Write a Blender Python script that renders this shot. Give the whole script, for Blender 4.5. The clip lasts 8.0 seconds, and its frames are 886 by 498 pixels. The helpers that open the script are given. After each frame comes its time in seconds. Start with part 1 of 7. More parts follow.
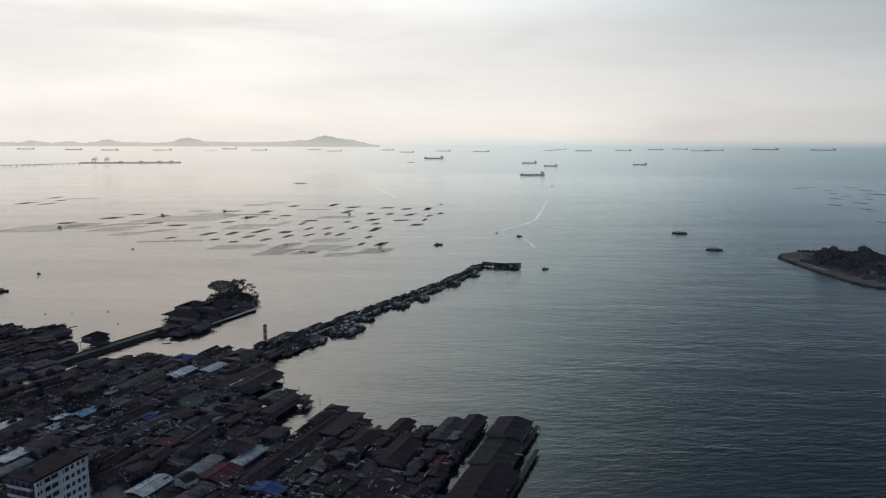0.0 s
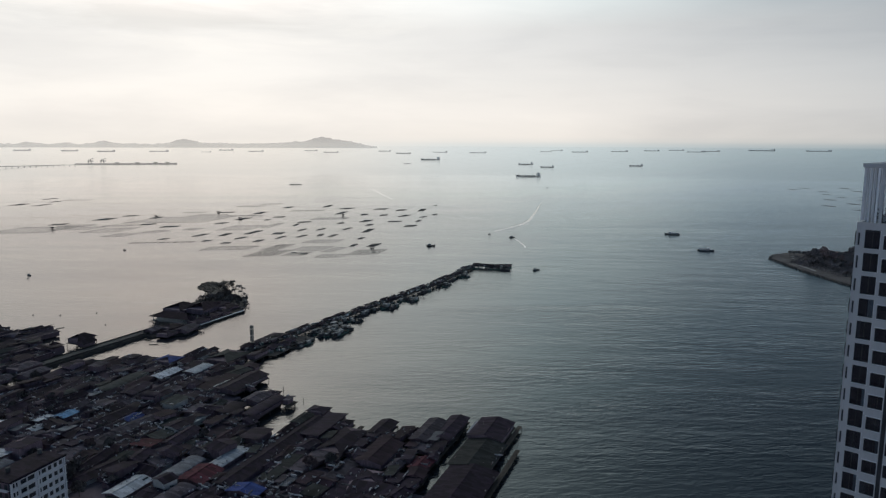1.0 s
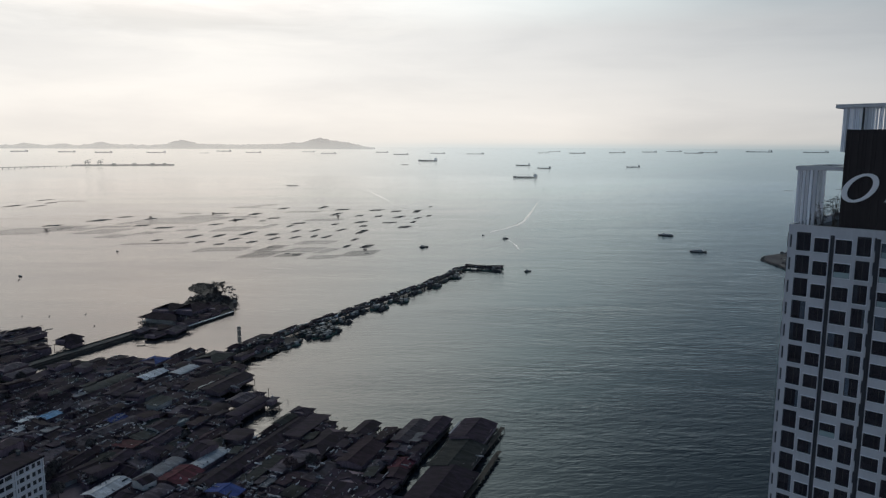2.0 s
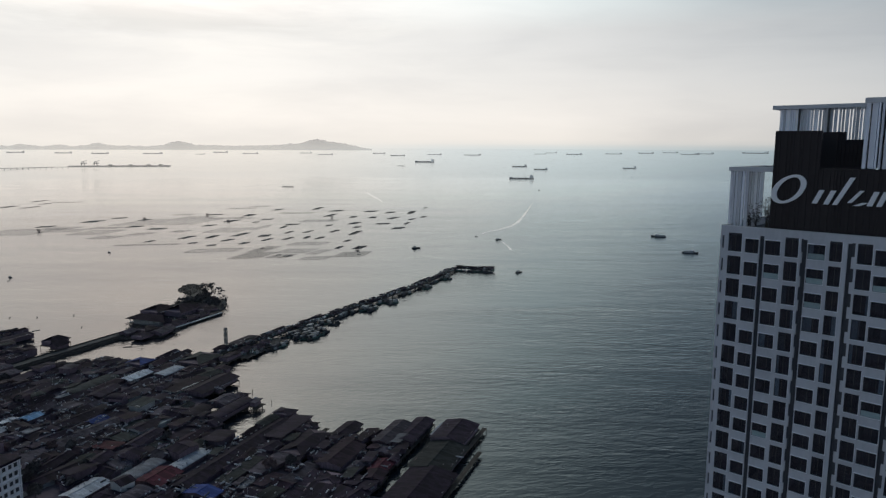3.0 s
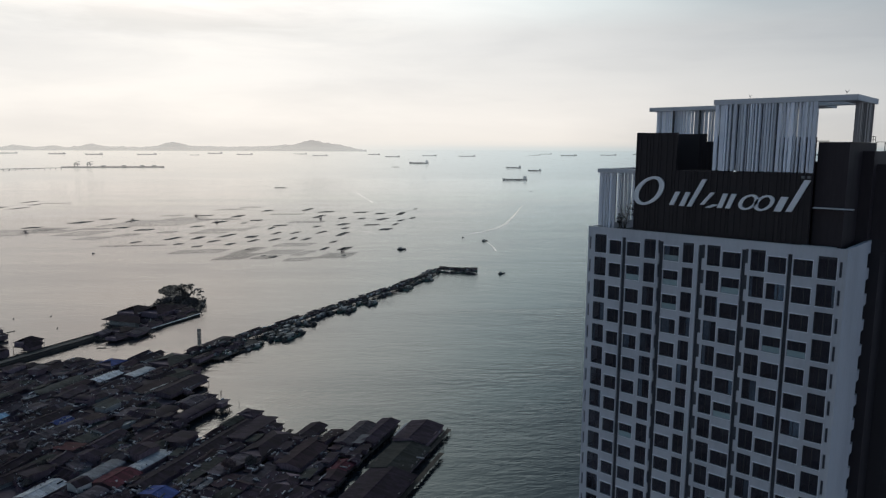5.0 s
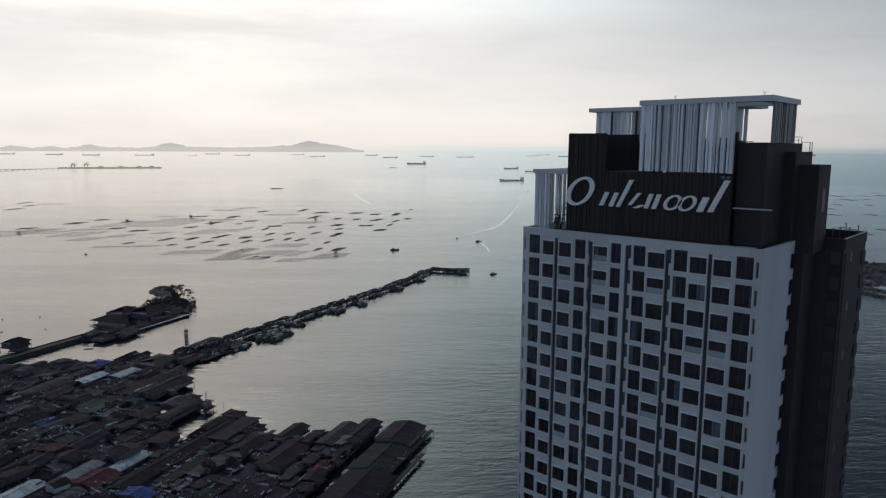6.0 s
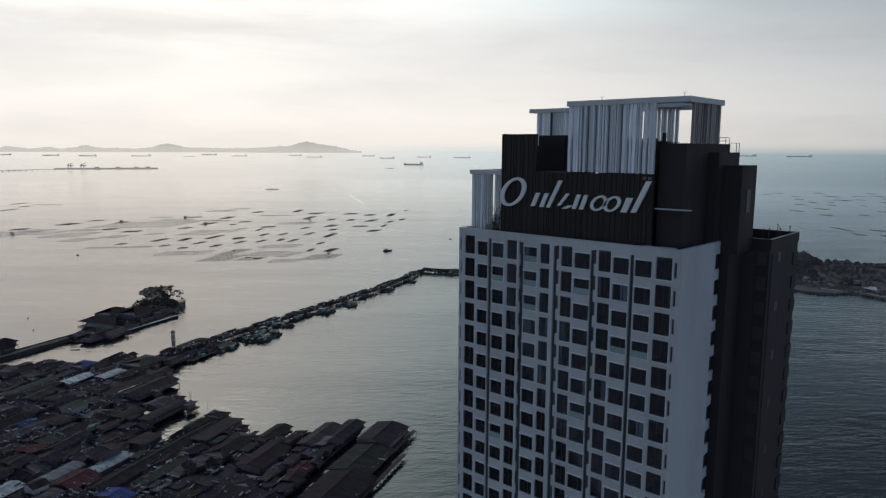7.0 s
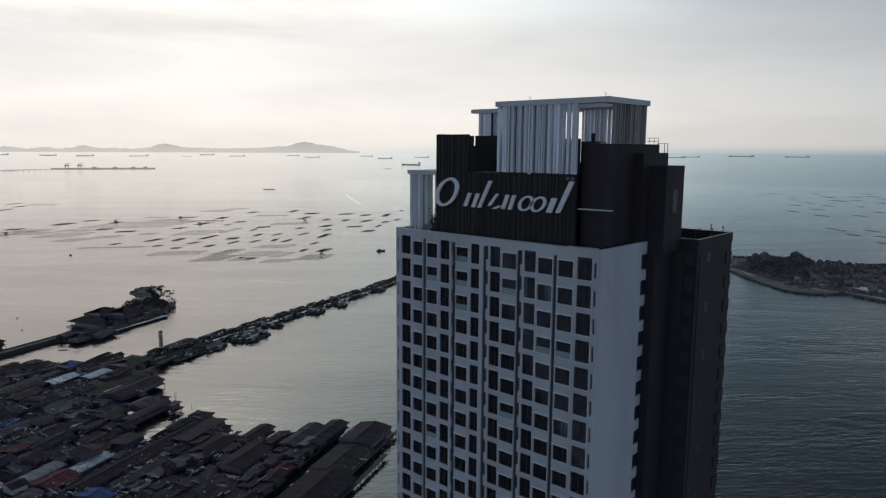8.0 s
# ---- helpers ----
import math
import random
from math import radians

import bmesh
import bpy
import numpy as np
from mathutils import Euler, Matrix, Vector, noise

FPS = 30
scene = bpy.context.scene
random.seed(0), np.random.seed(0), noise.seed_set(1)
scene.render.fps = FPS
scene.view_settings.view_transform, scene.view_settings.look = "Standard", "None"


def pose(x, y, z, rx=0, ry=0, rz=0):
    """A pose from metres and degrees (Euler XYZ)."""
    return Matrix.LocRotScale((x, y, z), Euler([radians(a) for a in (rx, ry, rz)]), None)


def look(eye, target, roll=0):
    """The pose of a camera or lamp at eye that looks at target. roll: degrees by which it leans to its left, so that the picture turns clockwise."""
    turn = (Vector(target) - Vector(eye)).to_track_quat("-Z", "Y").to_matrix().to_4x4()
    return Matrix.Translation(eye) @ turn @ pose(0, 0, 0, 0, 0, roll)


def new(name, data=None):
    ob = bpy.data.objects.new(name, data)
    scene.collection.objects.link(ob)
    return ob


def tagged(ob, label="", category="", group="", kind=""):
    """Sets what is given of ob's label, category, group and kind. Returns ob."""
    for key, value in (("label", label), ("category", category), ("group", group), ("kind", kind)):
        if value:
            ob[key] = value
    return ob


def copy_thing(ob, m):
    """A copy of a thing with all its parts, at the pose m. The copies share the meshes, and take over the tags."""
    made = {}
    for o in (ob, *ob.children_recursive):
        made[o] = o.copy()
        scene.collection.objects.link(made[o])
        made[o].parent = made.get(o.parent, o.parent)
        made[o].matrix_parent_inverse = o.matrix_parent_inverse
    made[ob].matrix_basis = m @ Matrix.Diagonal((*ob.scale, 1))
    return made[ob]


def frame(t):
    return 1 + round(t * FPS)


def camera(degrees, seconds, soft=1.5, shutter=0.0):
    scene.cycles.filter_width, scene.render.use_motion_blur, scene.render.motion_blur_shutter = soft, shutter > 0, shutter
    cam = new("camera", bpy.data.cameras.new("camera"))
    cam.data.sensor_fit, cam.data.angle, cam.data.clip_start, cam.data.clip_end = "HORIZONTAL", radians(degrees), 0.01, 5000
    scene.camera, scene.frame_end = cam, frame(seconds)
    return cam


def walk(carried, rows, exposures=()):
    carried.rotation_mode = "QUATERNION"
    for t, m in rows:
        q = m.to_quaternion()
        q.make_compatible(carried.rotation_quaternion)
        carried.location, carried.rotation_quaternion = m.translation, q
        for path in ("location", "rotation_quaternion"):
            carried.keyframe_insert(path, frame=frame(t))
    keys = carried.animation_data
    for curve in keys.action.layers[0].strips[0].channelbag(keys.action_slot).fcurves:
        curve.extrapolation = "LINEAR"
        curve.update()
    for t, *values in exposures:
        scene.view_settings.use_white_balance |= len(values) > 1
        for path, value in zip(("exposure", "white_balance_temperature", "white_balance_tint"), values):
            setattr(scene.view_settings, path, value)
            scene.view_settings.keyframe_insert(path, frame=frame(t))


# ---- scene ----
cam = camera(65.0, 8.0, soft=1.3)
PATH = [
    (0, (13.659, -10.017, 136.913), (-54.134, 61.919, 121.772), 0.264),
    (0.5, (16.718, -7.608, 136.977), (-50.976, 64.445, 121.950), 0.261),
    (1, (19.783, -5.242, 136.994), (-47.815, 66.914, 122.023), 0.253),
    (1.5, (22.803, -2.823, 137.112), (-44.749, 69.391, 122.212), 0.260),
    (3, (31.752, 4.810, 137.225), (-35.560, 77.298, 122.573), 0.284),
    (3.5, (34.733, 7.329, 137.249), (-32.494, 79.909, 122.665), 0.292),
    (4, (37.704, 9.958, 137.299), (-29.452, 82.612, 122.757), 0.304),
    (4.5, (40.651, 12.607, 137.345), (-26.428, 85.336, 122.824), 0.324),
    (6, (49.483, 20.556, 137.385), (-17.445, 93.451, 123.001), 0.333),
    (6.5, (52.370, 23.149, 137.431), (-14.480, 96.128, 123.106), 0.321),
    (7, (55.231, 25.675, 137.437), (-11.543, 98.730, 123.148), 0.324),
    (7.5, (58.108, 28.234, 137.456), (-8.618, 101.336, 123.183), 0.340),
    (8, (60.942, 30.805, 137.474), (-5.729, 103.962, 123.226), 0.363),
]
walk(cam, [(t, look(eye, target, roll)) for t, eye, target, roll in PATH], exposures=[(0.0, -0.02), (8.0, 0.01)])

# ---- sky, sun ----
SUN_AZ, SUN_EL = 64.0, 34.0          # degrees to the left of +y, and above the horizon
SUN_DIR = Vector((-math.sin(radians(SUN_AZ)) * math.cos(radians(SUN_EL)),
                  math.cos(radians(SUN_AZ)) * math.cos(radians(SUN_EL)), math.sin(radians(SUN_EL))))
sun = new("sun", bpy.data.lights.new("sun", "SUN"))
sun.data.energy, sun.data.angle, sun.data.color = 0.15, radians(14), (1.0, 0.93, 0.82)
sun.matrix_world = look((0, 0, 900), Vector((0, 0, 900)) - SUN_DIR)


def node(nt, kind, **values):
    n = nt.nodes.new(kind)
    for key, value in values.items():
        n.inputs[key].default_value = value
    return n


def math_node(nt, op, a, b=None, clamp=False):
    n = nt.nodes.new("ShaderNodeMath")
    n.operation, n.use_clamp = op, clamp
    for i, v in enumerate((a, b)):
        if v is None:
            continue
        if isinstance(v, (int, float)):
            n.inputs[i].default_value = v
        else:
            nt.links.new(v, n.inputs[i])
    return n.outputs[0]


def ramp(nt, fac, stops, blend="LINEAR"):
    n = nt.nodes.new("ShaderNodeValToRGB")
    n.color_ramp.interpolation = blend
    el = n.color_ramp.elements
    while len(el) < len(stops):
        el.new(0.5)
    for e, (p, c) in zip(el, stops):
        e.position, e.color = p, (*c, 1) if len(c) == 3 else c
    nt.links.new(fac, n.inputs[0])
    return n.outputs[0]


def mix(nt, fac, a, b, blend="MIX"):
    n = nt.nodes.new("ShaderNodeMix")
    n.data_type, n.blend_type = "RGBA", blend
    for sock, v in ((n.inputs[0], fac), (n.inputs[6], a), (n.inputs[7], b)):
        if isinstance(v, (int, float)):
            sock.default_value = v
        elif isinstance(v, tuple):
            sock.default_value = (*v, 1) if len(v) == 3 else v
        else:
            nt.links.new(v, sock)
    return n.outputs[2]


def build_world():
    w = bpy.data.worlds.new("hazy_sky")
    scene.world = w
    w.use_nodes = True
    nt = w.node_tree
    nt.nodes.clear()
    out, bg = nt.nodes.new("ShaderNodeOutputWorld"), nt.nodes.new("ShaderNodeBackground")
    nt.links.new(bg.outputs[0], out.inputs[0])
    sky = nt.nodes.new("ShaderNodeTexSky")
    sky.sky_type, sky.sun_disc = "NISHITA", False
    sky.sun_elevation, sky.sun_rotation = radians(SUN_EL), radians(-SUN_AZ)
    sky.air_density, sky.dust_density, sky.ozone_density, sky.altitude = 1.0, 5.0, 1.0, 50
    blue = mix(nt, 1.0, sky.outputs[0], (0.006, 0.006, 0.006), "MULTIPLY")
    tc = nt.nodes.new("ShaderNodeTexCoord")
    sep = nt.nodes.new("ShaderNodeSeparateXYZ")
    nt.links.new(tc.outputs["Generated"], sep.inputs[0])
    # thin high cloud: bright near the horizon, greyer overhead
    veil = ramp(nt, sep.outputs[2], [(0.0, (0.79, 0.75, 0.70)), (0.04, (0.82, 0.79, 0.755)), (0.09, (0.72, 0.715, 0.705)), (0.14, (0.63, 0.64, 0.645)), (0.185, (0.56, 0.58, 0.585)),
                                     (0.26, (0.335, 0.36, 0.375)), (0.38, (0.044, 0.068, 0.092)), (0.6, (0.052, 0.076, 0.102)), (1.0, (0.11, 0.145, 0.185))])
    # light that the cloud scatters forward round the hidden sun
    dot = nt.nodes.new("ShaderNodeVectorMath")
    dot.operation = "DOT_PRODUCT"
    nt.links.new(tc.outputs["Generated"], dot.inputs[0])
    dot.inputs[1].default_value = SUN_DIR
    d = math_node(nt, "MAXIMUM", dot.outputs["Value"], 0.0)
    glow = math_node(nt, "ADD", math_node(nt, "MULTIPLY", math_node(nt, "POWER", d, 8.0), 1.2),
                     math_node(nt, "MULTIPLY", math_node(nt, "POWER", d, 60.0), 0.5))
    # the thick air low down hides most of that glow
    low_air = ramp(nt, sep.outputs[2], [(0.0, (0.36, 0.36, 0.36)), (0.10, (0.42, 0.42, 0.42)), (0.17, (0.52, 0.52, 0.52)), (0.30, (1.0, 1.0, 1.0))])
    glow = math_node(nt, "MULTIPLY", glow, low_air)
    comb = nt.nodes.new("ShaderNodeCombineColor")
    for i, k in enumerate((1.0, 0.94, 0.875)):
        nt.links.new(math_node(nt, "MULTIPLY", glow, k), comb.inputs[i])
    veil = mix(nt, 1.0, veil, comb.outputs[0], "ADD")
    # the sky away from the sun is dimmer
    flat = nt.nodes.new("ShaderNodeVectorMath")
    flat.operation = "DOT_PRODUCT"
    nt.links.new(tc.outputs["Generated"], flat.inputs[0])
    flat.inputs[1].default_value = Vector((SUN_DIR.x, SUN_DIR.y, 0)).normalized()
    far_side = ramp(nt, math_node(nt, "ADD", math_node(nt, "MULTIPLY", flat.outputs["Value"], 0.5), 0.5), [(0.06, (0.77, 0.94, 1.21)), (0.30, (0.86, 0.92, 1.04)), (0.5, (0.80, 0.88, 1.0)), (0.80, (0.75, 0.78, 0.81)), (0.86, (0.87, 0.885, 0.90)), (0.93, (1.0, 1.0, 1.0))])
    veil = mix(nt, 1.0, veil, far_side, "MULTIPLY")
    # above the haze the sky turns from beige by the sun to blue-green away from it
    aside = math_node(nt, "ADD", math_node(nt, "MULTIPLY", flat.outputs["Value"], 0.5), 0.5)
    hue = ramp(nt, aside, [(0.5, (0.62, 0.84, 1.0)), (0.78, (0.60, 0.78, 0.92)), (0.86, (0.98, 1.18, 1.26)), (0.92, (1.50, 1.70, 1.72)), (0.967, (1.74, 1.76, 1.74)), (0.997, (1.84, 1.60, 1.50))])
    veil = mix(nt, ramp(nt, sep.outputs[2], [(0.155, (0, 0, 0)), (0.27, (1, 1, 1))]), veil, mix(nt, 1.0, veil, hue, "MULTIPLY"))
    # cloud banks, stretched flat
    mp = nt.nodes.new("ShaderNodeMapping")
    mp.inputs["Scale"].default_value = (1.2, 1.2, 7.0)
    mp.inputs["Location"].default_value = (0.35, 0.2, 0.1)
    nt.links.new(tc.outputs["Generated"], mp.inputs[0])
    nz = node(nt, "ShaderNodeTexNoise", Scale=2.2, Detail=7.0, Roughness=0.55, Distortion=0.3)
    nt.links.new(mp.outputs[0], nz.inputs["Vector"])
    bank = ramp(nt, nz.outputs["Fac"], [(0.34, (0.91, 0.915, 0.925)), (0.52, (1.0, 1.0, 1.0)), (0.70, (1.05, 1.045, 1.04))])
    veil = mix(nt, 1.0, veil, bank, "MULTIPLY")
    # streaks of denser cloud higher up on the sun's side
    mp = nt.nodes.new("ShaderNodeMapping")
    mp.inputs["Scale"].default_value = (2.2, 2.2, 16.0)
    nt.links.new(tc.outputs["Generated"], mp.inputs[0])
    nz = node(nt, "ShaderNodeTexNoise", Scale=1.6, Detail=6.0, Roughness=0.6, Distortion=0.4)
    nt.links.new(mp.outputs[0], nz.inputs["Vector"])
    streak = ramp(nt, nz.outputs["Fac"], [(0.36, (0.80, 0.805, 0.81)), (0.50, (0.88, 0.885, 0.89)), (0.60, (0.96, 0.955, 0.945)), (0.7, (1.04, 1.025, 1.0))])
    where = math_node(nt, "MULTIPLY", ramp(nt, sep.outputs[2], [(0.10, (0, 0, 0)), (0.155, (1, 1, 1))]), ramp(nt, aside, [(0.955, (0, 0, 0)), (0.985, (1, 1, 1))]))
    veil = mix(nt, where, veil, mix(nt, 1.0, veil, streak, "MULTIPLY"))
    total = mix(nt, 1.0, blue, veil, "ADD")
    # below the horizon: lit haze over the far sea, beige by the sun, blue-green away from it
    mist = ramp(nt, aside, [(0.5, (0.25, 0.30, 0.33)), (0.78, (0.27, 0.35, 0.39)), (0.86, (0.40, 0.475, 0.505)), (0.93, (0.62, 0.69, 0.70)), (0.967, (0.71, 0.75, 0.745)), (0.997, (0.90, 0.85, 0.78))])
    total = mix(nt, ramp(nt, math_node(nt, "ADD", math_node(nt, "MULTIPLY", sep.outputs[2], 20.0), 0.5, clamp=True), [(0.38, (1, 1, 1)), (0.50, (0.6, 0.6, 0.6)), (0.58, (0.2, 0.2, 0.2)), (0.70, (0, 0, 0))]), total, mist)
    nt.links.new(total, bg.inputs[0])
    bg.inputs[1].default_value = 1.0


build_world()


# ---- materials ----
def material(name, colors, scale=0.6, rough=0.75, metal=0.0, bump=0.15, fine=9.0, per_object=0.0, per_island=0.0, stretch=(1, 1, 1), spec=0.5, sheets=0.0):
    """A worn surface: two to four colours mixed by coarse and fine noise, with relief; per_object and per_island vary its brightness."""
    m = bpy.data.materials.new(name)
    m.use_nodes = True
    nt = m.node_tree
    b = nt.nodes["Principled BSDF"]
    tc, mp = nt.nodes.new("ShaderNodeTexCoord"), nt.nodes.new("ShaderNodeMapping")
    nt.links.new(tc.outputs["Object"], mp.inputs[0])
    mp.inputs["Scale"].default_value = stretch
    oi = nt.nodes.new("ShaderNodeObjectInfo")
    off = nt.nodes.new("ShaderNodeCombineXYZ")
    for i in range(3):
        nt.links.new(math_node(nt, "MULTIPLY", oi.outputs["Random"], 57.0 + 13 * i), off.inputs[i])
    nt.links.new(off.outputs[0], mp.inputs["Location"])
    coarse = node(nt, "ShaderNodeTexNoise", Scale=scale, Detail=5.0, Roughness=0.6)
    small = node(nt, "ShaderNodeTexNoise", Scale=fine, Detail=3.0, Roughness=0.6)
    for n in (coarse, small):
        nt.links.new(mp.outputs[0], n.inputs["Vector"])
    fac = math_node(nt, "ADD", math_node(nt, "MULTIPLY", coarse.outputs["Fac"], 0.7), math_node(nt, "MULTIPLY", small.outputs["Fac"], 0.3))
    n = len(colors)
    col = ramp(nt, fac, [(0.32 + 0.36 * i / max(1, n - 1), c) for i, c in enumerate(colors)])
    if sheets:
        # single sheets of a patched roof, some newer and some more rusted
        bt = node(nt, "ShaderNodeTexBrick", Scale=1.0, **{"Mortar Size": 0.02, "Brick Width": 2.6, "Row Height": 1.1, "Color1": (1 - sheets, 1 - sheets, 1 - sheets, 1), "Color2": (1 + sheets * 1.3, 1 + sheets * 1.3, 1 + sheets * 1.3, 1), "Mortar": (0.55, 0.55, 0.55, 1)})
        sw = nt.nodes.new("ShaderNodeMapping")
        sw.inputs["Rotation"].default_value = (0, 0, radians(90))
        nt.links.new(tc.outputs["Object"], sw.inputs[0])
        nt.links.new(sw.outputs[0], bt.inputs["Vector"])
        col = mix(nt, 1.0, col, bt.outputs["Color"], "MULTIPLY")
    if per_object:
        v = math_node(nt, "ADD", math_node(nt, "MULTIPLY", oi.outputs["Random"], per_object), 1.0 - per_object / 2)
        comb = nt.nodes.new("ShaderNodeCombineColor")
        for i in range(3):
            nt.links.new(v, comb.inputs[i])
        col = mix(nt, 1.0, col, comb.outputs[0], "MULTIPLY")
    if per_island:
        g = nt.nodes.new("ShaderNodeNewGeometry")
        v = math_node(nt, "ADD", math_node(nt, "MULTIPLY", g.outputs["Random Per Island"], per_island), 1.0 - per_island / 2)
        comb = nt.nodes.new("ShaderNodeCombineColor")
        for i in range(3):
            nt.links.new(v, comb.inputs[i])
        col = mix(nt, 1.0, col, comb.outputs[0], "MULTIPLY")
    nt.links.new(col, b.inputs["Base Color"])
    b.inputs["Metallic"].default_value = metal
    b.inputs["Specular IOR Level"].default_value = spec
    rr = math_node(nt, "ADD", math_node(nt, "MULTIPLY", small.outputs["Fac"], 0.3), rough - 0.15, clamp=True)
    nt.links.new(rr, b.inputs["Roughness"])
    bp = node(nt, "ShaderNodeBump", Strength=bump, Distance=0.05)
    nt.links.new(small.outputs["Fac"], bp.inputs["Height"])
    nt.links.new(bp.outputs[0], b.inputs["Normal"])
    return m


def turned(nt, vector, angle, scl):
    """Coordinates turned about z and then stretched."""
    a, b = nt.nodes.new("ShaderNodeMapping"), nt.nodes.new("ShaderNodeMapping")
    a.inputs["Rotation"].default_value = (0, 0, radians(angle))
    b.inputs["Scale"].default_value = scl
    nt.links.new(vector, a.inputs[0])
    nt.links.new(a.outputs[0], b.inputs[0])
    return b


def water_material():
    m = bpy.data.materials.new("sea_water")
    m.use_nodes = True
    nt = m.node_tree
    b = nt.nodes["Principled BSDF"]
    tc = nt.nodes.new("ShaderNodeTexCoord")
    heights = []
    for turn, scl, size, k, detail in ((-46, (0.34, 1.0, 1.0), 0.27, 0.74, 3.0), (-62, (0.5, 1.0, 1.0), 0.62, 0.32, 2.0), (-30, (0.36, 1.0, 1.0), 0.075, 0.62, 2.0), (-38, (0.3, 1.0, 1.0), 0.028, 1.5, 3.0)):
        mp = turned(nt, tc.outputs["Object"], turn, scl)
        nz = node(nt, "ShaderNodeTexNoise", Scale=size, Detail=detail, Roughness=0.5)
        nt.links.new(mp.outputs[0], nz.inputs["Vector"])
        heights.append(math_node(nt, "MULTIPLY", nz.outputs["Fac"], k))
    h = math_node(nt, "ADD", math_node(nt, "ADD", heights[0], heights[1]), math_node(nt, "ADD", heights[2], heights[3]))
    # ripples that lie many to one ray count for less towards the horizon
    ln = nt.nodes.new("ShaderNodeVectorMath")
    ln.operation = "LENGTH"
    nt.links.new(tc.outputs["Object"], ln.inputs[0])
    calm = node(nt, "ShaderNodeMapRange", **{"From Min": 450.0, "From Max": 2600.0, "To Min": 1.0, "To Max": 0.14})
    nt.links.new(ln.outputs["Value"], calm.inputs["Value"])
    # smooth water in the lee of the village and pier, wind-ruffled water out towards the wooded point
    lee = turned(nt, tc.outputs["Object"], -43, (1, 1, 1))
    sp = nt.nodes.new("ShaderNodeSeparateXYZ")
    nt.links.new(lee.outputs[0], sp.inputs[0])
    q = math_node(nt, "DIVIDE", sp.outputs[0], math_node(nt, "MAXIMUM", sp.outputs[1], 60.0))
    wind = ramp(nt, math_node(nt, "ADD", q, 0.5, clamp=True), [(0.1, (0.82, 0.82, 0.82)), (0.5, (0.84, 0.84, 0.84)), (1.0, (1.15, 1.15, 1.15))], "EASE")
    bp = node(nt, "ShaderNodeBump", Strength=1.0)
    # long slicks of smoother water between ruffled lanes
    mp = turned(nt, tc.outputs["Object"], -52, (0.22, 1, 1))
    lane = node(nt, "ShaderNodeTexNoise", Scale=0.022, Detail=4.0, Roughness=0.55, Distortion=0.6)
    nt.links.new(mp.outputs[0], lane.inputs["Vector"])
    slick = ramp(nt, lane.outputs["Fac"], [(0.36, (0.5, 0.5, 0.5)), (0.5, (1.0, 1.0, 1.0)), (0.66, (1.45, 1.45, 1.45))])
    force = math_node(nt, "MULTIPLY", math_node(nt, "MULTIPLY", calm.outputs[0], math_node(nt, "MULTIPLY", wind, slick)), WAVES)
    nt.links.new(force, bp.inputs["Distance"])
    nt.links.new(h, bp.inputs["Height"])
    # broad calm and ruffled patches
    mp = turned(nt, tc.outputs["Object"], -43, (0.3, 1, 1))
    patch = node(nt, "ShaderNodeTexNoise", Scale=0.006, Detail=4.0, Roughness=0.6)
    nt.links.new(mp.outputs[0], patch.inputs["Vector"])
    ruffled = ramp(nt, math_node(nt, "ADD", q, 0.5, clamp=True), [(0.3, (0.05, 0.05, 0.05)), (0.7, (0.09, 0.09, 0.09)), (1.0, (0.20, 0.20, 0.20))], "EASE")
    rough = math_node(nt, "ADD", math_node(nt, "MULTIPLY", patch.outputs["Fac"], 0.10), ruffled)
    shade = ramp(nt, patch.outputs["Fac"], [(0.35, (0.020, 0.024, 0.030)), (0.65, (0.025, 0.030, 0.036))])
    # reflection tint painted in: beige by the village, blue-green beyond, paler behind the point
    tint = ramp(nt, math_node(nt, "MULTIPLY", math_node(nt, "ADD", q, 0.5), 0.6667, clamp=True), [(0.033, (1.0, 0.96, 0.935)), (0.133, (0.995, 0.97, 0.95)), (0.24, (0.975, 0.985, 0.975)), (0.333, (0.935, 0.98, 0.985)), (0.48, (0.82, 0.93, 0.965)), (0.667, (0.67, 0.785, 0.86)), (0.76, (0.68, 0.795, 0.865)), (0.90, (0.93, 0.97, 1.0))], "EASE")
    # long streaks of brighter and duller sheen, painted into the gloss colour
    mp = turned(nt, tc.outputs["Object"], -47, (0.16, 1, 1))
    sheen_streak = node(nt, "ShaderNodeTexNoise", Scale=0.011, Detail=5.0, Roughness=0.62, Distortion=0.4)
    nt.links.new(mp.outputs[0], sheen_streak.inputs["Vector"])
    tint = mix(nt, 1.0, tint, ramp(nt, sheen_streak.outputs["Fac"], [(0.34, (0.95, 0.953, 0.96)), (0.5, (1.0, 1.0, 1.0)), (0.66, (1.04, 1.037, 1.03))]), "MULTIPLY")
    gloss, depth, fres, body = nt.nodes.new("ShaderNodeBsdfGlossy"), nt.nodes.new("ShaderNodeBsdfDiffuse"), node(nt, "ShaderNodeFresnel", IOR=1.37), nt.nodes.new("ShaderNodeMixShader")
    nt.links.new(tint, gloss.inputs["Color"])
    nt.links.new(rough, gloss.inputs["Roughness"])
    nt.links.new(shade, depth.inputs["Color"])
    for n in (gloss, depth, fres):
        nt.links.new(bp.outputs[0], n.inputs["Normal"])
    nt.links.new(fres.outputs[0], body.inputs[0])
    nt.links.new(depth.outputs[0], body.inputs[1])
    nt.links.new(gloss.outputs[0], body.inputs[2])
    # haze put in as transparency: far water fades into the mist colour behind
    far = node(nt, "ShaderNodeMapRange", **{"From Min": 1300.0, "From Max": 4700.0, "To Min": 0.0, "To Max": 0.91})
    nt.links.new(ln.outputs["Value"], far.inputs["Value"])
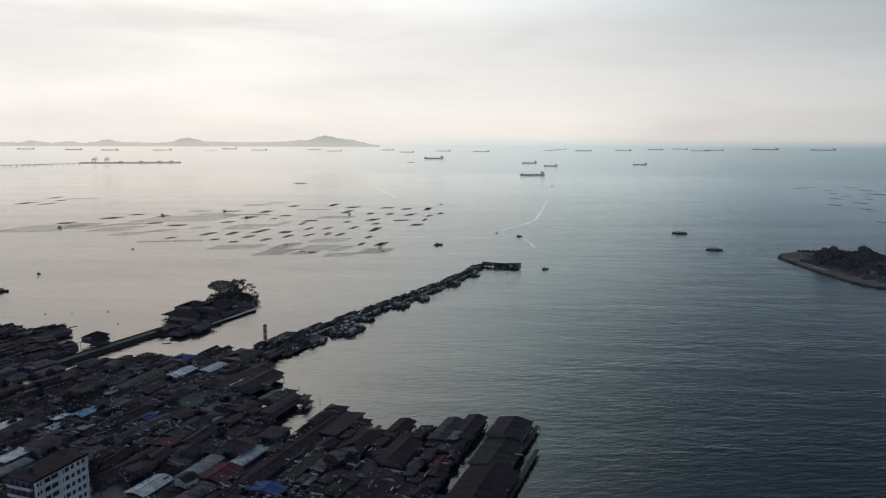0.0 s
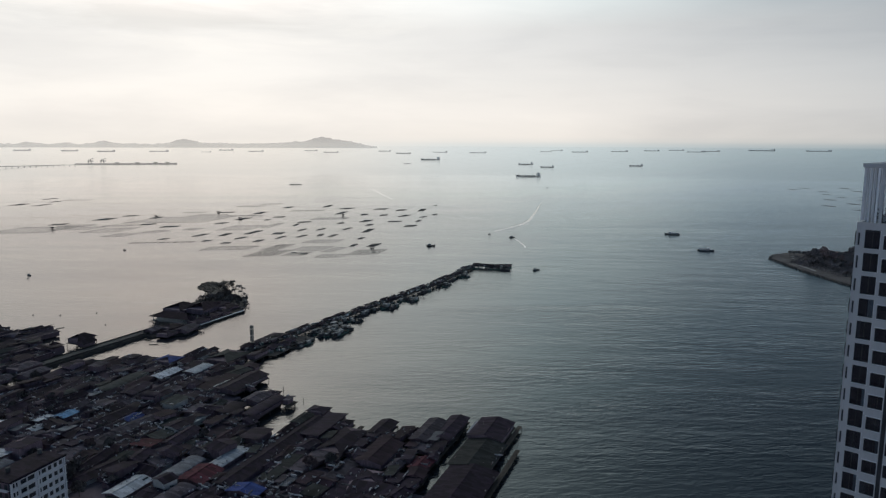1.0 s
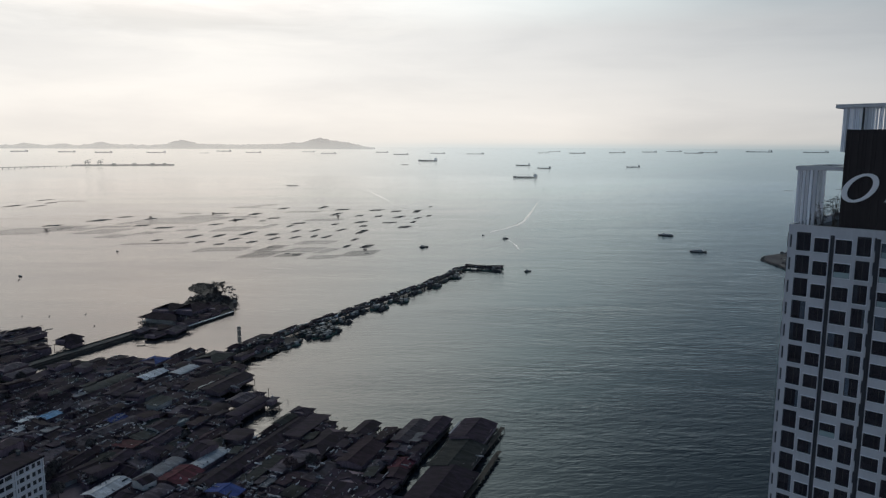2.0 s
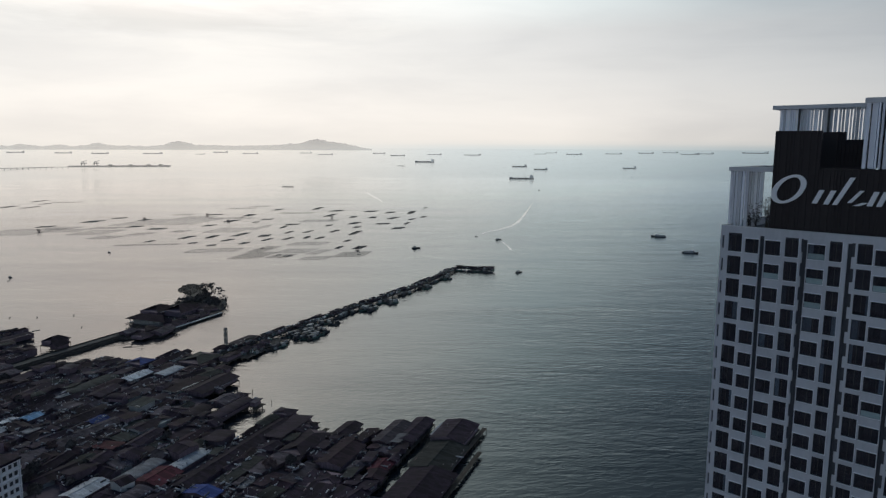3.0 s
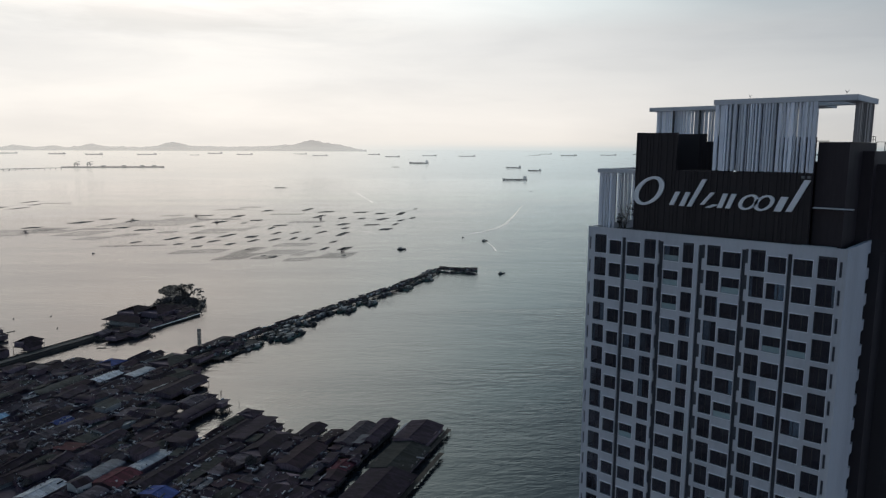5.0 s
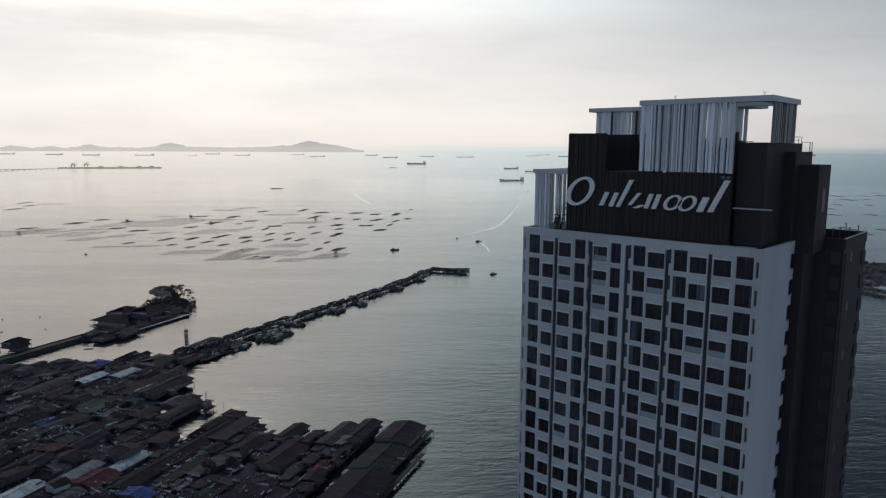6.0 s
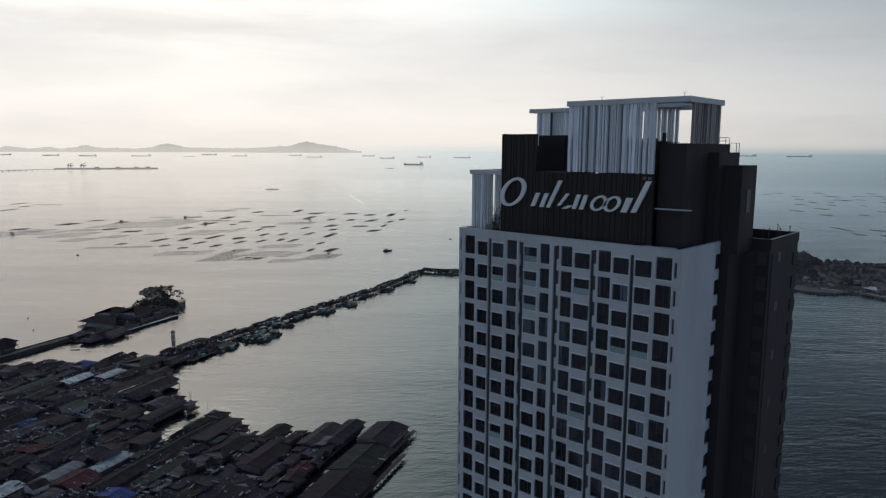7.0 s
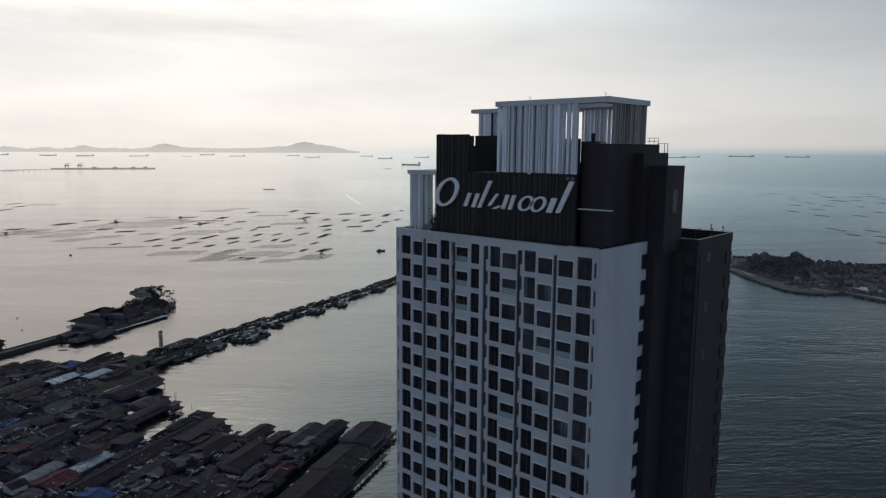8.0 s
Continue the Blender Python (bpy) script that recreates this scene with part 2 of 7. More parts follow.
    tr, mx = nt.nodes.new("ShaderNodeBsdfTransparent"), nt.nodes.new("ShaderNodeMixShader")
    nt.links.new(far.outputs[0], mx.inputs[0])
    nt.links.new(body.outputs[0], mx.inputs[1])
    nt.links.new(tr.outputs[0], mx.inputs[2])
    nt.links.new(mx.outputs[0], nt.nodes["Material Output"].inputs[0])
    nt.nodes.remove(b)
    return m


def glass_material(name, tint, gloss=0.04):
    m = bpy.data.materials.new(name)
    m.use_nodes = True
    nt = m.node_tree
    nt.nodes.clear()
    out = nt.nodes.new("ShaderNodeOutputMaterial")
    mx, fr = nt.nodes.new("ShaderNodeMixShader"), node(nt, "ShaderNodeFresnel", IOR=1.6)
    tr, gl = nt.nodes.new("ShaderNodeBsdfTransparent"), nt.nodes.new("ShaderNodeBsdfGlossy")
    tr.inputs[0].default_value = (*tint, 1)
    gl.inputs["Roughness"].default_value = gloss
    gl.inputs["Color"].default_value = (0.86, 0.93, 1.0, 1)
    nt.links.new(math_node(nt, "ADD", fr.outputs[0], 0.04), mx.inputs[0])
    nt.links.new(tr.outputs[0], mx.inputs[1])
    nt.links.new(gl.outputs[0], mx.inputs[2])
    nt.links.new(mx.outputs[0], out.inputs[0])
    return m


WAVES = 0.5
M = {}
M["water"] = water_material()
M["white_wall"] = material("pale_painted_plaster", [(0.438, 0.452, 0.478), (0.538, 0.554, 0.582), (0.592, 0.61, 0.638)], 0.15, 0.7, bump=0.05, fine=3.0, stretch=(1, 1, 0.25))
M["black_clad"] = material("black_ribbed_cladding", [(0.020, 0.016, 0.017), (0.029, 0.0235, 0.025), (0.041, 0.034, 0.035)], 0.2, 0.55, bump=0.05, fine=4.0, stretch=(1, 1, 0.15), spec=0.3)
M["charcoal"] = material("charcoal_plaster", [(0.018, 0.0142, 0.0165), (0.027, 0.022, 0.025), (0.040, 0.033, 0.036)], 0.12, 0.75, bump=0.05, fine=3.0, stretch=(1, 1, 0.2))
M["grey_fin"] = material("grey_metal_fin", [(0.70, 0.73, 0.79), (0.82, 0.85, 0.90)], 0.4, 0.5, metal=0.0, bump=0.03, per_object=0.7)
# darker, browner tone for the fins along the canopy's right side
M["brown_fin"] = material("brown_grey_metal_fin", [(0.20, 0.185, 0.18), (0.28, 0.26, 0.25)], 0.4, 0.55, bump=0.03, per_object=0.6)
M["pale_band"] = material("grey_plaster_band", [(0.028, 0.0235, 0.026), (0.042, 0.036, 0.039)], 0.25, 0.8, bump=0.05, stretch=(1, 1, 0.2))
M["canopy"] = material("pale_grey_canopy", [(0.52, 0.53, 0.55), (0.62, 0.63, 0.65)], 0.3, 0.6, bump=0.04)
M["sign"] = material("silver_sign_metal", [(0.78, 0.80, 0.81), (0.85, 0.86, 0.87)], 0.6, 0.4, metal=0.0, bump=0.02)
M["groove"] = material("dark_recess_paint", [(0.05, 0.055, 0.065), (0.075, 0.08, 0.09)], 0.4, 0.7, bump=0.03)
M["frame"] = material("dark_window_aluminium", [(0.03, 0.032, 0.036), (0.05, 0.052, 0.056)], 1.0, 0.45, metal=0.3, bump=0.02)
# near-black base colour: the rooms' dimness is put into the plaster
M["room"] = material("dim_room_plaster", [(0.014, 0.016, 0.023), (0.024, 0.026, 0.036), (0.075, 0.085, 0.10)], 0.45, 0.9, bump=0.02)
M["curtain"] = material("pale_curtain_cloth", [(0.13, 0.165, 0.20), (0.27, 0.32, 0.37)], 1.5, 0.9, bump=0.2, per_object=1.7)
M["glass"] = glass_material("tinted_window_glass", (0.78, 0.83, 0.86))
M["teal_glass"] = material("frosted_teal_glass", [(0.26, 0.35, 0.36), (0.34, 0.44, 0.45)], 0.8, 0.25, bump=0.01, per_object=0.3)
M["deck_roof"] = material("roof_membrane", [(0.06, 0.06, 0.065), (0.10, 0.10, 0.105)], 0.3, 0.85, bump=0.1)
M["soot_clad"] = material("soot_black_cladding", [(0.031, 0.0255, 0.0272), (0.045, 0.0365, 0.039), (0.061, 0.050, 0.053)], 0.2, 0.7, bump=0.05, fine=4.0, stretch=(1, 1, 0.15), spec=0.2)
M["earth"] = material("dark_trodden_earth", [(0.10, 0.078, 0.09), (0.15, 0.12, 0.137), (0.20, 0.165, 0.182)], 0.05, 0.95, bump=0.3, fine=0.8, spec=0.1)
M["wood"] = material("weathered_grey_timber", [(0.045, 0.038, 0.032), (0.08, 0.068, 0.057), (0.12, 0.10, 0.085)], 0.5, 0.85, bump=0.2, per_object=0.4, stretch=(1, 4, 1), spec=0.15)
M["house_wall"] = material("stained_plank_wall", [(0.115, 0.082, 0.097), (0.185, 0.136, 0.157), (0.26, 0.198, 0.22)], 0.4, 0.85, bump=0.15, per_object=0.6, stretch=(3, 3, 0.6), spec=0.15)
M["pale_wall"] = material("dirty_white_plaster_wall", [(0.32, 0.32, 0.31), (0.48, 0.48, 0.47)], 0.5, 0.85, bump=0.1, per_object=0.4, stretch=(1, 1, 0.4))
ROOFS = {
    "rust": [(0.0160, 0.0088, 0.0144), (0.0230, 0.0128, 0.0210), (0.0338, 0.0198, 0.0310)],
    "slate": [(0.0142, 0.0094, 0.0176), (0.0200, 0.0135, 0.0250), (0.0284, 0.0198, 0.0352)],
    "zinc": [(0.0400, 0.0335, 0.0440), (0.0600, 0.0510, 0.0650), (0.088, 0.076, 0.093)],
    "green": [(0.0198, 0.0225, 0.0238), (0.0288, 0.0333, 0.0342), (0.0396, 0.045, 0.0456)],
    "blue": [(0.022, 0.036, 0.13), (0.033, 0.055, 0.18), (0.045, 0.08, 0.23)],
    "paleblue": [(0.10, 0.20, 0.34), (0.16, 0.30, 0.46), (0.28, 0.38, 0.46)],
    "red": [(0.040, 0.0105, 0.017), (0.062, 0.016, 0.025), (0.092, 0.026, 0.037)],
    "orange": [(0.085, 0.030, 0.026), (0.12, 0.046, 0.038)],
    "white": [(0.36, 0.37, 0.395), (0.46, 0.47, 0.495), (0.55, 0.555, 0.575)],
    "grey": [(0.10, 0.102, 0.116), (0.155, 0.157, 0.172), (0.21, 0.213, 0.228)],
}
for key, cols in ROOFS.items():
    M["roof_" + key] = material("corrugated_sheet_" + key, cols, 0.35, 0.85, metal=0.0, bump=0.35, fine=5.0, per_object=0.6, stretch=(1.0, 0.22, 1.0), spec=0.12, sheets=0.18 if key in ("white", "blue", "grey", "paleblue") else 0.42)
M["leaf"] = material("dark_foliage", [(0.056, 0.052, 0.052), (0.09, 0.083, 0.081), (0.132, 0.12, 0.116)], 0.4, 0.8, bump=0.1, per_object=0.4, per_island=0.8, spec=0.15)
M["leaf_brown"] = material("dry_brown_foliage", [(0.10, 0.073, 0.072), (0.15, 0.107, 0.104), (0.20, 0.142, 0.138)], 0.4, 0.8, bump=0.1, per_object=0.3, per_island=0.8, spec=0.15)
M["park_soil"] = material("pale_dusty_park_soil", [(0.08, 0.072, 0.07), (0.135, 0.123, 0.118), (0.23, 0.212, 0.205)], 0.04, 0.95, bump=0.2, fine=0.6, spec=0.1)
# haze over the wooded point is put into these two paler leaf colours
M["leaf_hazed"] = material("haze_paled_dark_foliage", [(0.15, 0.138, 0.142), (0.21, 0.193, 0.197), (0.28, 0.258, 0.262)], 0.4, 0.85, bump=0.1, per_object=0.5, per_island=0.8, spec=0.1)
M["leaf_russet"] = material("haze_paled_russet_foliage", [(0.19, 0.152, 0.15), (0.26, 0.207, 0.203), (0.33, 0.265, 0.26)], 0.4, 0.85, bump=0.1, per_object=0.4, per_island=0.8, spec=0.1)
M["bark"] = material("grey_bark", [(0.05, 0.042, 0.035), (0.09, 0.075, 0.06)], 2.0, 0.9, bump=0.4)
M["stone"] = material("grey_sea_wall_stone", [(0.16, 0.155, 0.145), (0.26, 0.25, 0.235), (0.34, 0.33, 0.31)], 0.3, 0.85, bump=0.3)
M["concrete"] = material("stained_concrete", [(0.20, 0.20, 0.195), (0.32, 0.315, 0.30), (0.40, 0.39, 0.375)], 0.2, 0.85, bump=0.15)
M["asphalt"] = material("worn_asphalt", [(0.04, 0.04, 0.041), (0.06, 0.06, 0.06)], 0.2, 0.9, bump=0.2)
M["hull"] = material("dark_boat_paint", [(0.03, 0.035, 0.04), (0.06, 0.065, 0.07), (0.10, 0.09, 0.08)], 0.7, 0.6, bump=0.1, per_object=0.8)
M["hull_green"] = material("faded_green_boat_paint", [(0.05, 0.10, 0.085), (0.08, 0.15, 0.13), (0.14, 0.19, 0.17)], 0.7, 0.6, bump=0.1, per_object=0.6)
M["cabin"] = material("chalky_white_boat_paint", [(0.16, 0.165, 0.165), (0.34, 0.35, 0.345)], 0.7, 0.7, bump=0.08, per_object=0.9, spec=0.2)
M["bamboo"] = material("wet_bamboo_poles", [(0.10, 0.096, 0.091), (0.18, 0.17, 0.158)], 0.5, 0.7, bump=0.2, per_object=0.5, spec=0.15)
M["rock"] = material("dark_shore_rock", [(0.06, 0.058, 0.055), (0.13, 0.125, 0.118), (0.22, 0.21, 0.20)], 0.6, 0.9, bump=0.4, per_island=0.6, spec=0.2)
M["litter"] = material("pale_boards_and_cloth", [(0.15, 0.15, 0.16), (0.46, 0.46, 0.49)], 0.8, 0.9, bump=0.1, per_island=1.7, spec=0.1)
M["net"] = material("dark_fish_netting", [(0.065, 0.068, 0.07), (0.11, 0.113, 0.115)], 0.3, 0.8, bump=0.3, per_object=0.5, spec=0.15)
M["pier_deck"] = material("dark_wet_pier_deck", [(0.03, 0.028, 0.029), (0.05, 0.047, 0.048), (0.085, 0.08, 0.08)], 0.3, 0.9, bump=0.2, spec=0.15)
M["steel"] = material("dull_galvanised_steel", [(0.16, 0.165, 0.17), (0.25, 0.255, 0.26)], 1.0, 0.5, metal=0.4, bump=0.05)
M["mast"] = material("weathered_mast_concrete", [(0.16, 0.15, 0.13), (0.30, 0.28, 0.25)], 0.25, 0.85, bump=0.15, stretch=(0.3, 0.3, 1.0))


def see_through_paint(name, base, clear):
    """Paint of a thing far out at sea, made part see-through in place of haze."""
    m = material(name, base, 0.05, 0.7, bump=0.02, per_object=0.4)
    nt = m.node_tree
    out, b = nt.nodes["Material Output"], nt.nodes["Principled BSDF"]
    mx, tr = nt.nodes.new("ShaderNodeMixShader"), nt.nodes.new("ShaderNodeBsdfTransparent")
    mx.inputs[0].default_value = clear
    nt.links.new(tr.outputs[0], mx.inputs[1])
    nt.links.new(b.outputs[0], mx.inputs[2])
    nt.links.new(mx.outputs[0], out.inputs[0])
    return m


M["far_hull"] = see_through_paint("far_ship_hull_in_haze", [(0.13, 0.15, 0.17), (0.19, 0.21, 0.23)], 0.5)
M["ship_hull"] = see_through_paint("ship_hull_in_thin_haze", [(0.15, 0.17, 0.175), (0.22, 0.23, 0.235)], 0.5)
M["raft_pole"] = see_through_paint("thin_wet_raft_poles", [(0.08, 0.08, 0.08), (0.14, 0.14, 0.138)], 0.35)
M["sunk_net"] = see_through_paint("netting_just_under_water", [(0.10, 0.11, 0.115), (0.16, 0.165, 0.165)], 0.075)
M["ship_house"] = see_through_paint("ship_house_in_thin_haze", [(0.60, 0.61, 0.61), (0.75, 0.76, 0.76)], 0.6)
M["ship_deck"] = see_through_paint("ship_deck_in_thin_haze", [(0.24, 0.22, 0.20), (0.32, 0.30, 0.28)], 0.55)
M["jetty_haze"] = see_through_paint("far_jetty_in_haze", [(0.16, 0.165, 0.17), (0.22, 0.22, 0.225)], 0.45)
M["far_house"] = see_through_paint("far_ship_house_in_haze", [(0.45, 0.45, 0.45), (0.55, 0.55, 0.55)], 0.2)


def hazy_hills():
    """Far wooded hills with haze painted in: bluish, and more see-through the lower one looks."""
    m = see_through_paint("distant_hazy_hills", [(0.03, 0.085, 0.135), (0.06, 0.13, 0.19)], 0.5)
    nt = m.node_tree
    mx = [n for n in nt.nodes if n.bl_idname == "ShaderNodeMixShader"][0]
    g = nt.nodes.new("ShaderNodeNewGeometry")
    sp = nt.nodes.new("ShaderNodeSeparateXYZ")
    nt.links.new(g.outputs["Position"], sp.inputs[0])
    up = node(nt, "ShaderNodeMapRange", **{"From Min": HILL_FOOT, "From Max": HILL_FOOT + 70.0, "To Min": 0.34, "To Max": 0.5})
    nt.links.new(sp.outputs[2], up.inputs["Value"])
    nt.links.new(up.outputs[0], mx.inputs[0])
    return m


HILL_FOOT = 112.0
M["haze"] = hazy_hills()
M["block_paint"] = material("weathered_white_masonry_paint", [(0.55, 0.555, 0.57), (0.72, 0.725, 0.74)], 0.3, 0.8, bump=0.08, stretch=(1, 1, 0.3))


def foam_material():
    """Smoothed, aerated water of a wake: brighter than the sea round it, and thin."""
    m = bpy.data.materials.new("thin_wake_foam")
    m.use_nodes = True
    nt = m.node_tree
    nt.nodes.clear()
    out, mx = nt.nodes.new("ShaderNodeOutputMaterial"), nt.nodes.new("ShaderNodeMixShader")
    gl, tr = nt.nodes.new("ShaderNodeBsdfGlossy"), nt.nodes.new("ShaderNodeBsdfTransparent")
    gl.inputs["Color"].default_value = (0.95, 0.96, 0.96, 1)
    gl.inputs["Roughness"].default_value = 0.12
    tc = nt.nodes.new("ShaderNodeTexCoord")
    nz = node(nt, "ShaderNodeTexNoise", Scale=0.12, Detail=4.0, Roughness=0.6)
    nt.links.new(tc.outputs["Object"], nz.inputs["Vector"])
    nt.links.new(ramp(nt, nz.outputs["Fac"], [(0.33, (0.06, 0.06, 0.06)), (0.60, (0.72, 0.72, 0.72))]), mx.inputs[0])
    nt.links.new(tr.outputs[0], mx.inputs[1])
    nt.links.new(gl.outputs[0], mx.inputs[2])
    nt.links.new(mx.outputs[0], out.inputs[0])
    return m


M["foam"] = foam_material()
M["dull_cabin"] = material("tarred_boat_cabin", [(0.05, 0.05, 0.055), (0.11, 0.11, 0.115)], 0.7, 0.8, bump=0.08, per_object=0.8, spec=0.15)
M["wet_rock"] = material("wet_dark_reef_rock", [(0.018, 0.016, 0.015), (0.035, 0.031, 0.029), (0.06, 0.053, 0.048)], 0.3, 0.8, bump=0.4, per_island=0.8, spec=0.2)
M["white_trim"] = material("white_window_trim", [(0.74, 0.76, 0.79), (0.84, 0.86, 0.88)], 0.8, 0.5, bump=0.02)


# ---- mesh helpers ----
class Build:
    """Gathers boxes, bars and prisms into one mesh."""

    def __init__(self):
        self.v, self.f = [], []

    def add(self, verts, faces):
        k = len(self.v)
        self.v.extend(tuple(p) for p in verts)
        self.f.extend(tuple(i + k for i in face) for face in faces)
        return self

    def box(self, x0, x1, y0, y1, z0, z1, m=None):
        p = [(x, y, z) for z in (z0, z1) for x, y in ((x0, y0), (x1, y0), (x1, y1), (x0, y1))]
        if m is not None:
            p = [m @ Vector(q) for q in p]
        return self.add(p, [(3, 2, 1, 0), (4, 5, 6, 7), (0, 1, 5, 4), (1, 2, 6, 5), (2, 3, 7, 6), (3, 0, 4, 7)])

    def prism(self, outline, z0, z1, top=1.0):
        """An upright prism over an outline that runs counter-clockwise; top scales its upper edge about the middle."""
        n = len(outline)
        cx, cy = sum(p[0] for p in outline) / n, sum(p[1] for p in outline) / n
        v = [(x, y, z0) for x, y in outline] + [(cx + (x - cx) * top, cy + (y - cy) * top, z1) for x, y in outline]
        return self.add(v, [tuple(range(n - 1, -1, -1)), tuple(range(n, 2 * n))] + [(i, (i + 1) % n, n + (i + 1) % n, n + i) for i in range(n)])

    def tube(self, a, b, r0, r1=None, sides=6):
        a, b = Vector(a), Vector(b)
        r1 = r0 if r1 is None else r1
        q = (b - a).to_track_quat("Z", "Y")
        ring = [Vector((math.cos(2 * math.pi * i / sides), math.sin(2 * math.pi * i / sides), 0)) for i in range(sides)]
        v = [a + q @ (p * r0) for p in ring] + [b + q @ (p * r1) for p in ring]
        return self.add(v, [tuple(range(sides - 1, -1, -1)), tuple(range(sides, 2 * sides))] + [(i, (i + 1) % sides, sides + (i + 1) % sides, sides + i) for i in range(sides)])

    def data(self, name, mat, smooth=False):
        me = bpy.data.meshes.new(name)
        me.from_pydata(self.v, [], self.f)
        me.materials.append(mat)
        if smooth:
            me.polygons.foreach_set("use_smooth", [True] * len(me.polygons))
        me.update()
        return me


def part(name, build, mat, parent=None, label="", at=None, smooth=False):
    """One mesh object, under a thing or a part."""
    ob = new(name, build.data(name, mat, smooth) if isinstance(build, Build) else build)
    if at is not None:
        ob.matrix_basis = at
    if parent is not None:
        ob.parent = parent
    if label:
        ob["label"] = label
    return ob


def thing(name, label, category, m, group="", kind=""):
    ob = new(name)
    ob.empty_display_size = 0.5
    ob.matrix_basis = m
    return tagged(ob, label, category, group, kind)


rnd = random.Random(7)
AX, AY = (-0.375, 0.927), (0.927, 0.375)          # the village's own axes: out to sea, and across


def plan(s, u):
    return AX[0] * s + AY[0] * u, AX[1] * s + AY[1] * u


ALONG = math.degrees(math.atan2(AX[1], AX[0]))     # heading of the piers


# ---- sea: level near the coast, and lifting at its far rim so that it closes at the horizon ----
SEA_X, SEA_Y, FLAT, RIM, LIFT = 37.0, 10.0, 3000.0, 4900.0, 119.0


def sea_z(x, y):
    q = max(0.0, (math.hypot(x - SEA_X, y - SEA_Y) - FLAT) / (RIM - FLAT))
    return LIFT * q ** 1.3


def build_sea():
    b = Build()
    radii = [120, 300, 600, 1000, 1500, 2000, 2500] + [FLAT + (RIM - FLAT) * i / 40 for i in range(41)]
    n = 240
    v = [(SEA_X, SEA_Y, 0.0)]
    for r in radii:
        for i in range(n):
            x, y = SEA_X + r * math.cos(2 * math.pi * i / n), SEA_Y + r * math.sin(2 * math.pi * i / n)
            v.append((x, y, sea_z(x, y)))
    f = [(0, 1 + i, 1 + (i + 1) % n) for i in range(n)]
    for k in range(len(radii) - 1):
        a, c = 1 + k * n, 1 + (k + 1) * n
        f += [(a + i, c + i, c + (i + 1) % n, a + (i + 1) % n) for i in range(n)]
    b.add(v, f)
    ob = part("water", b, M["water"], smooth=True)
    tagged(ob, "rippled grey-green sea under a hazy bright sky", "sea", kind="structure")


build_sea()

# where the built-up shore ends, strip by strip across the village: (from, to, front)
FRONT = [(-80, -58, 297), (-88, -80, 226), (-97, -88, 295), (-105, -97, 289), (-112, -105, 276), (-120, -112, 272), (-126, -120, 277),
         (-139, -126, 263), (-145, -139, 269), (-171, -145, 277), (-184, -171, 250), (-201, -184, 286), (-215, -201, 262), (-236, -215, 314), (-248, -236, 326), (-292, -248, 342),
         (-322, -292, 318), (-330, -322, 306), (-340, -330, 293), (-346, -340, 280), (-356, -346, 262), (-372, -356, 282), (-400, -372, 314), (-412, -400, 320), (-440, -412, 343), (-500, -440, 331)]


def front(u):
    for a, c, s in FRONT:
        if a <= u < c:
            return s
    return 260


def build_land():
    b = Build()
    out = []
    for a, c, s in FRONT:                       # shore under the houses, set back behind the stilts
        back = 30 if s > 230 and c < -100 else (70 if s > 230 else 4)
        out += [(s - back, c), (s - back, a)]
    coast = [plan(s, u) for s, u in out]
    ring = [(60, 290), (-30, 210), (-85, 150)] + coast + [plan(300, -620), (-1500, -200), (-2600, -2600), (2600, -2600), (2600, 900), (300, 520)]
    b.prism(ring, -3.0, 1.1)
    me = b.data("ground", M["earth"])
    bm = bmesh.new()
    bm.from_mesh(me)
    bmesh.ops.triangulate(bm, faces=[f for f in bm.faces if len(f.verts) > 4])
    bmesh.ops.recalc_face_normals(bm, faces=bm.faces)
    bm.to_mesh(me)
    bm.free()
    tagged(part("ground", me, M["earth"]), "dark bare ground along the village shore", "ground", kind="structure")


build_land()


# ---- distant island ----
def build_island():
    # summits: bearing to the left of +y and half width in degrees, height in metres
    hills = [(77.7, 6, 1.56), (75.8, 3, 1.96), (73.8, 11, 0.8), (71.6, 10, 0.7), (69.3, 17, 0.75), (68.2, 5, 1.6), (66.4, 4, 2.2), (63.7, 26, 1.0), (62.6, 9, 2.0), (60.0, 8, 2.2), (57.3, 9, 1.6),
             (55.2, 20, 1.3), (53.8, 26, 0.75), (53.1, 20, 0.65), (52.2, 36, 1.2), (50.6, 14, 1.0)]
    n, rows, r = 520, 7, 4830.0
    v, f = [], []
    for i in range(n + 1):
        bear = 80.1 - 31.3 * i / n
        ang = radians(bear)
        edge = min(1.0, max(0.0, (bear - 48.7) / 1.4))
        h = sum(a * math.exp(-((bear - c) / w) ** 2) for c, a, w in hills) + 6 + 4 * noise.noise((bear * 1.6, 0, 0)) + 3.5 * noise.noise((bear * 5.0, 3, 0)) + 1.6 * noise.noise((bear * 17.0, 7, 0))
        for k in range(rows):
            q = k / (rows - 1)
            rr = r - 90 * (1 - q) + 40 * q
            x, y = SEA_X - math.sin(ang) * rr, SEA_Y + math.cos(ang) * rr
            wob = 1 + 0.10 * noise.noise((bear * 2.6, q * 3, 5))
            v.append((x, y, sea_z(x, y) - 1 + (1 + max(1.5, h) * 1.05 * edge) * math.sin(q * math.pi / 2) * wob))
    for i in range(n):
        for k in range(rows - 1):
            a = i * rows + k
            f.append((a, a + rows, a + rows + 1, a + 1))
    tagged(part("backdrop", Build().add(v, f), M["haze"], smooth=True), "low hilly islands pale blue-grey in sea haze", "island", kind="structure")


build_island()


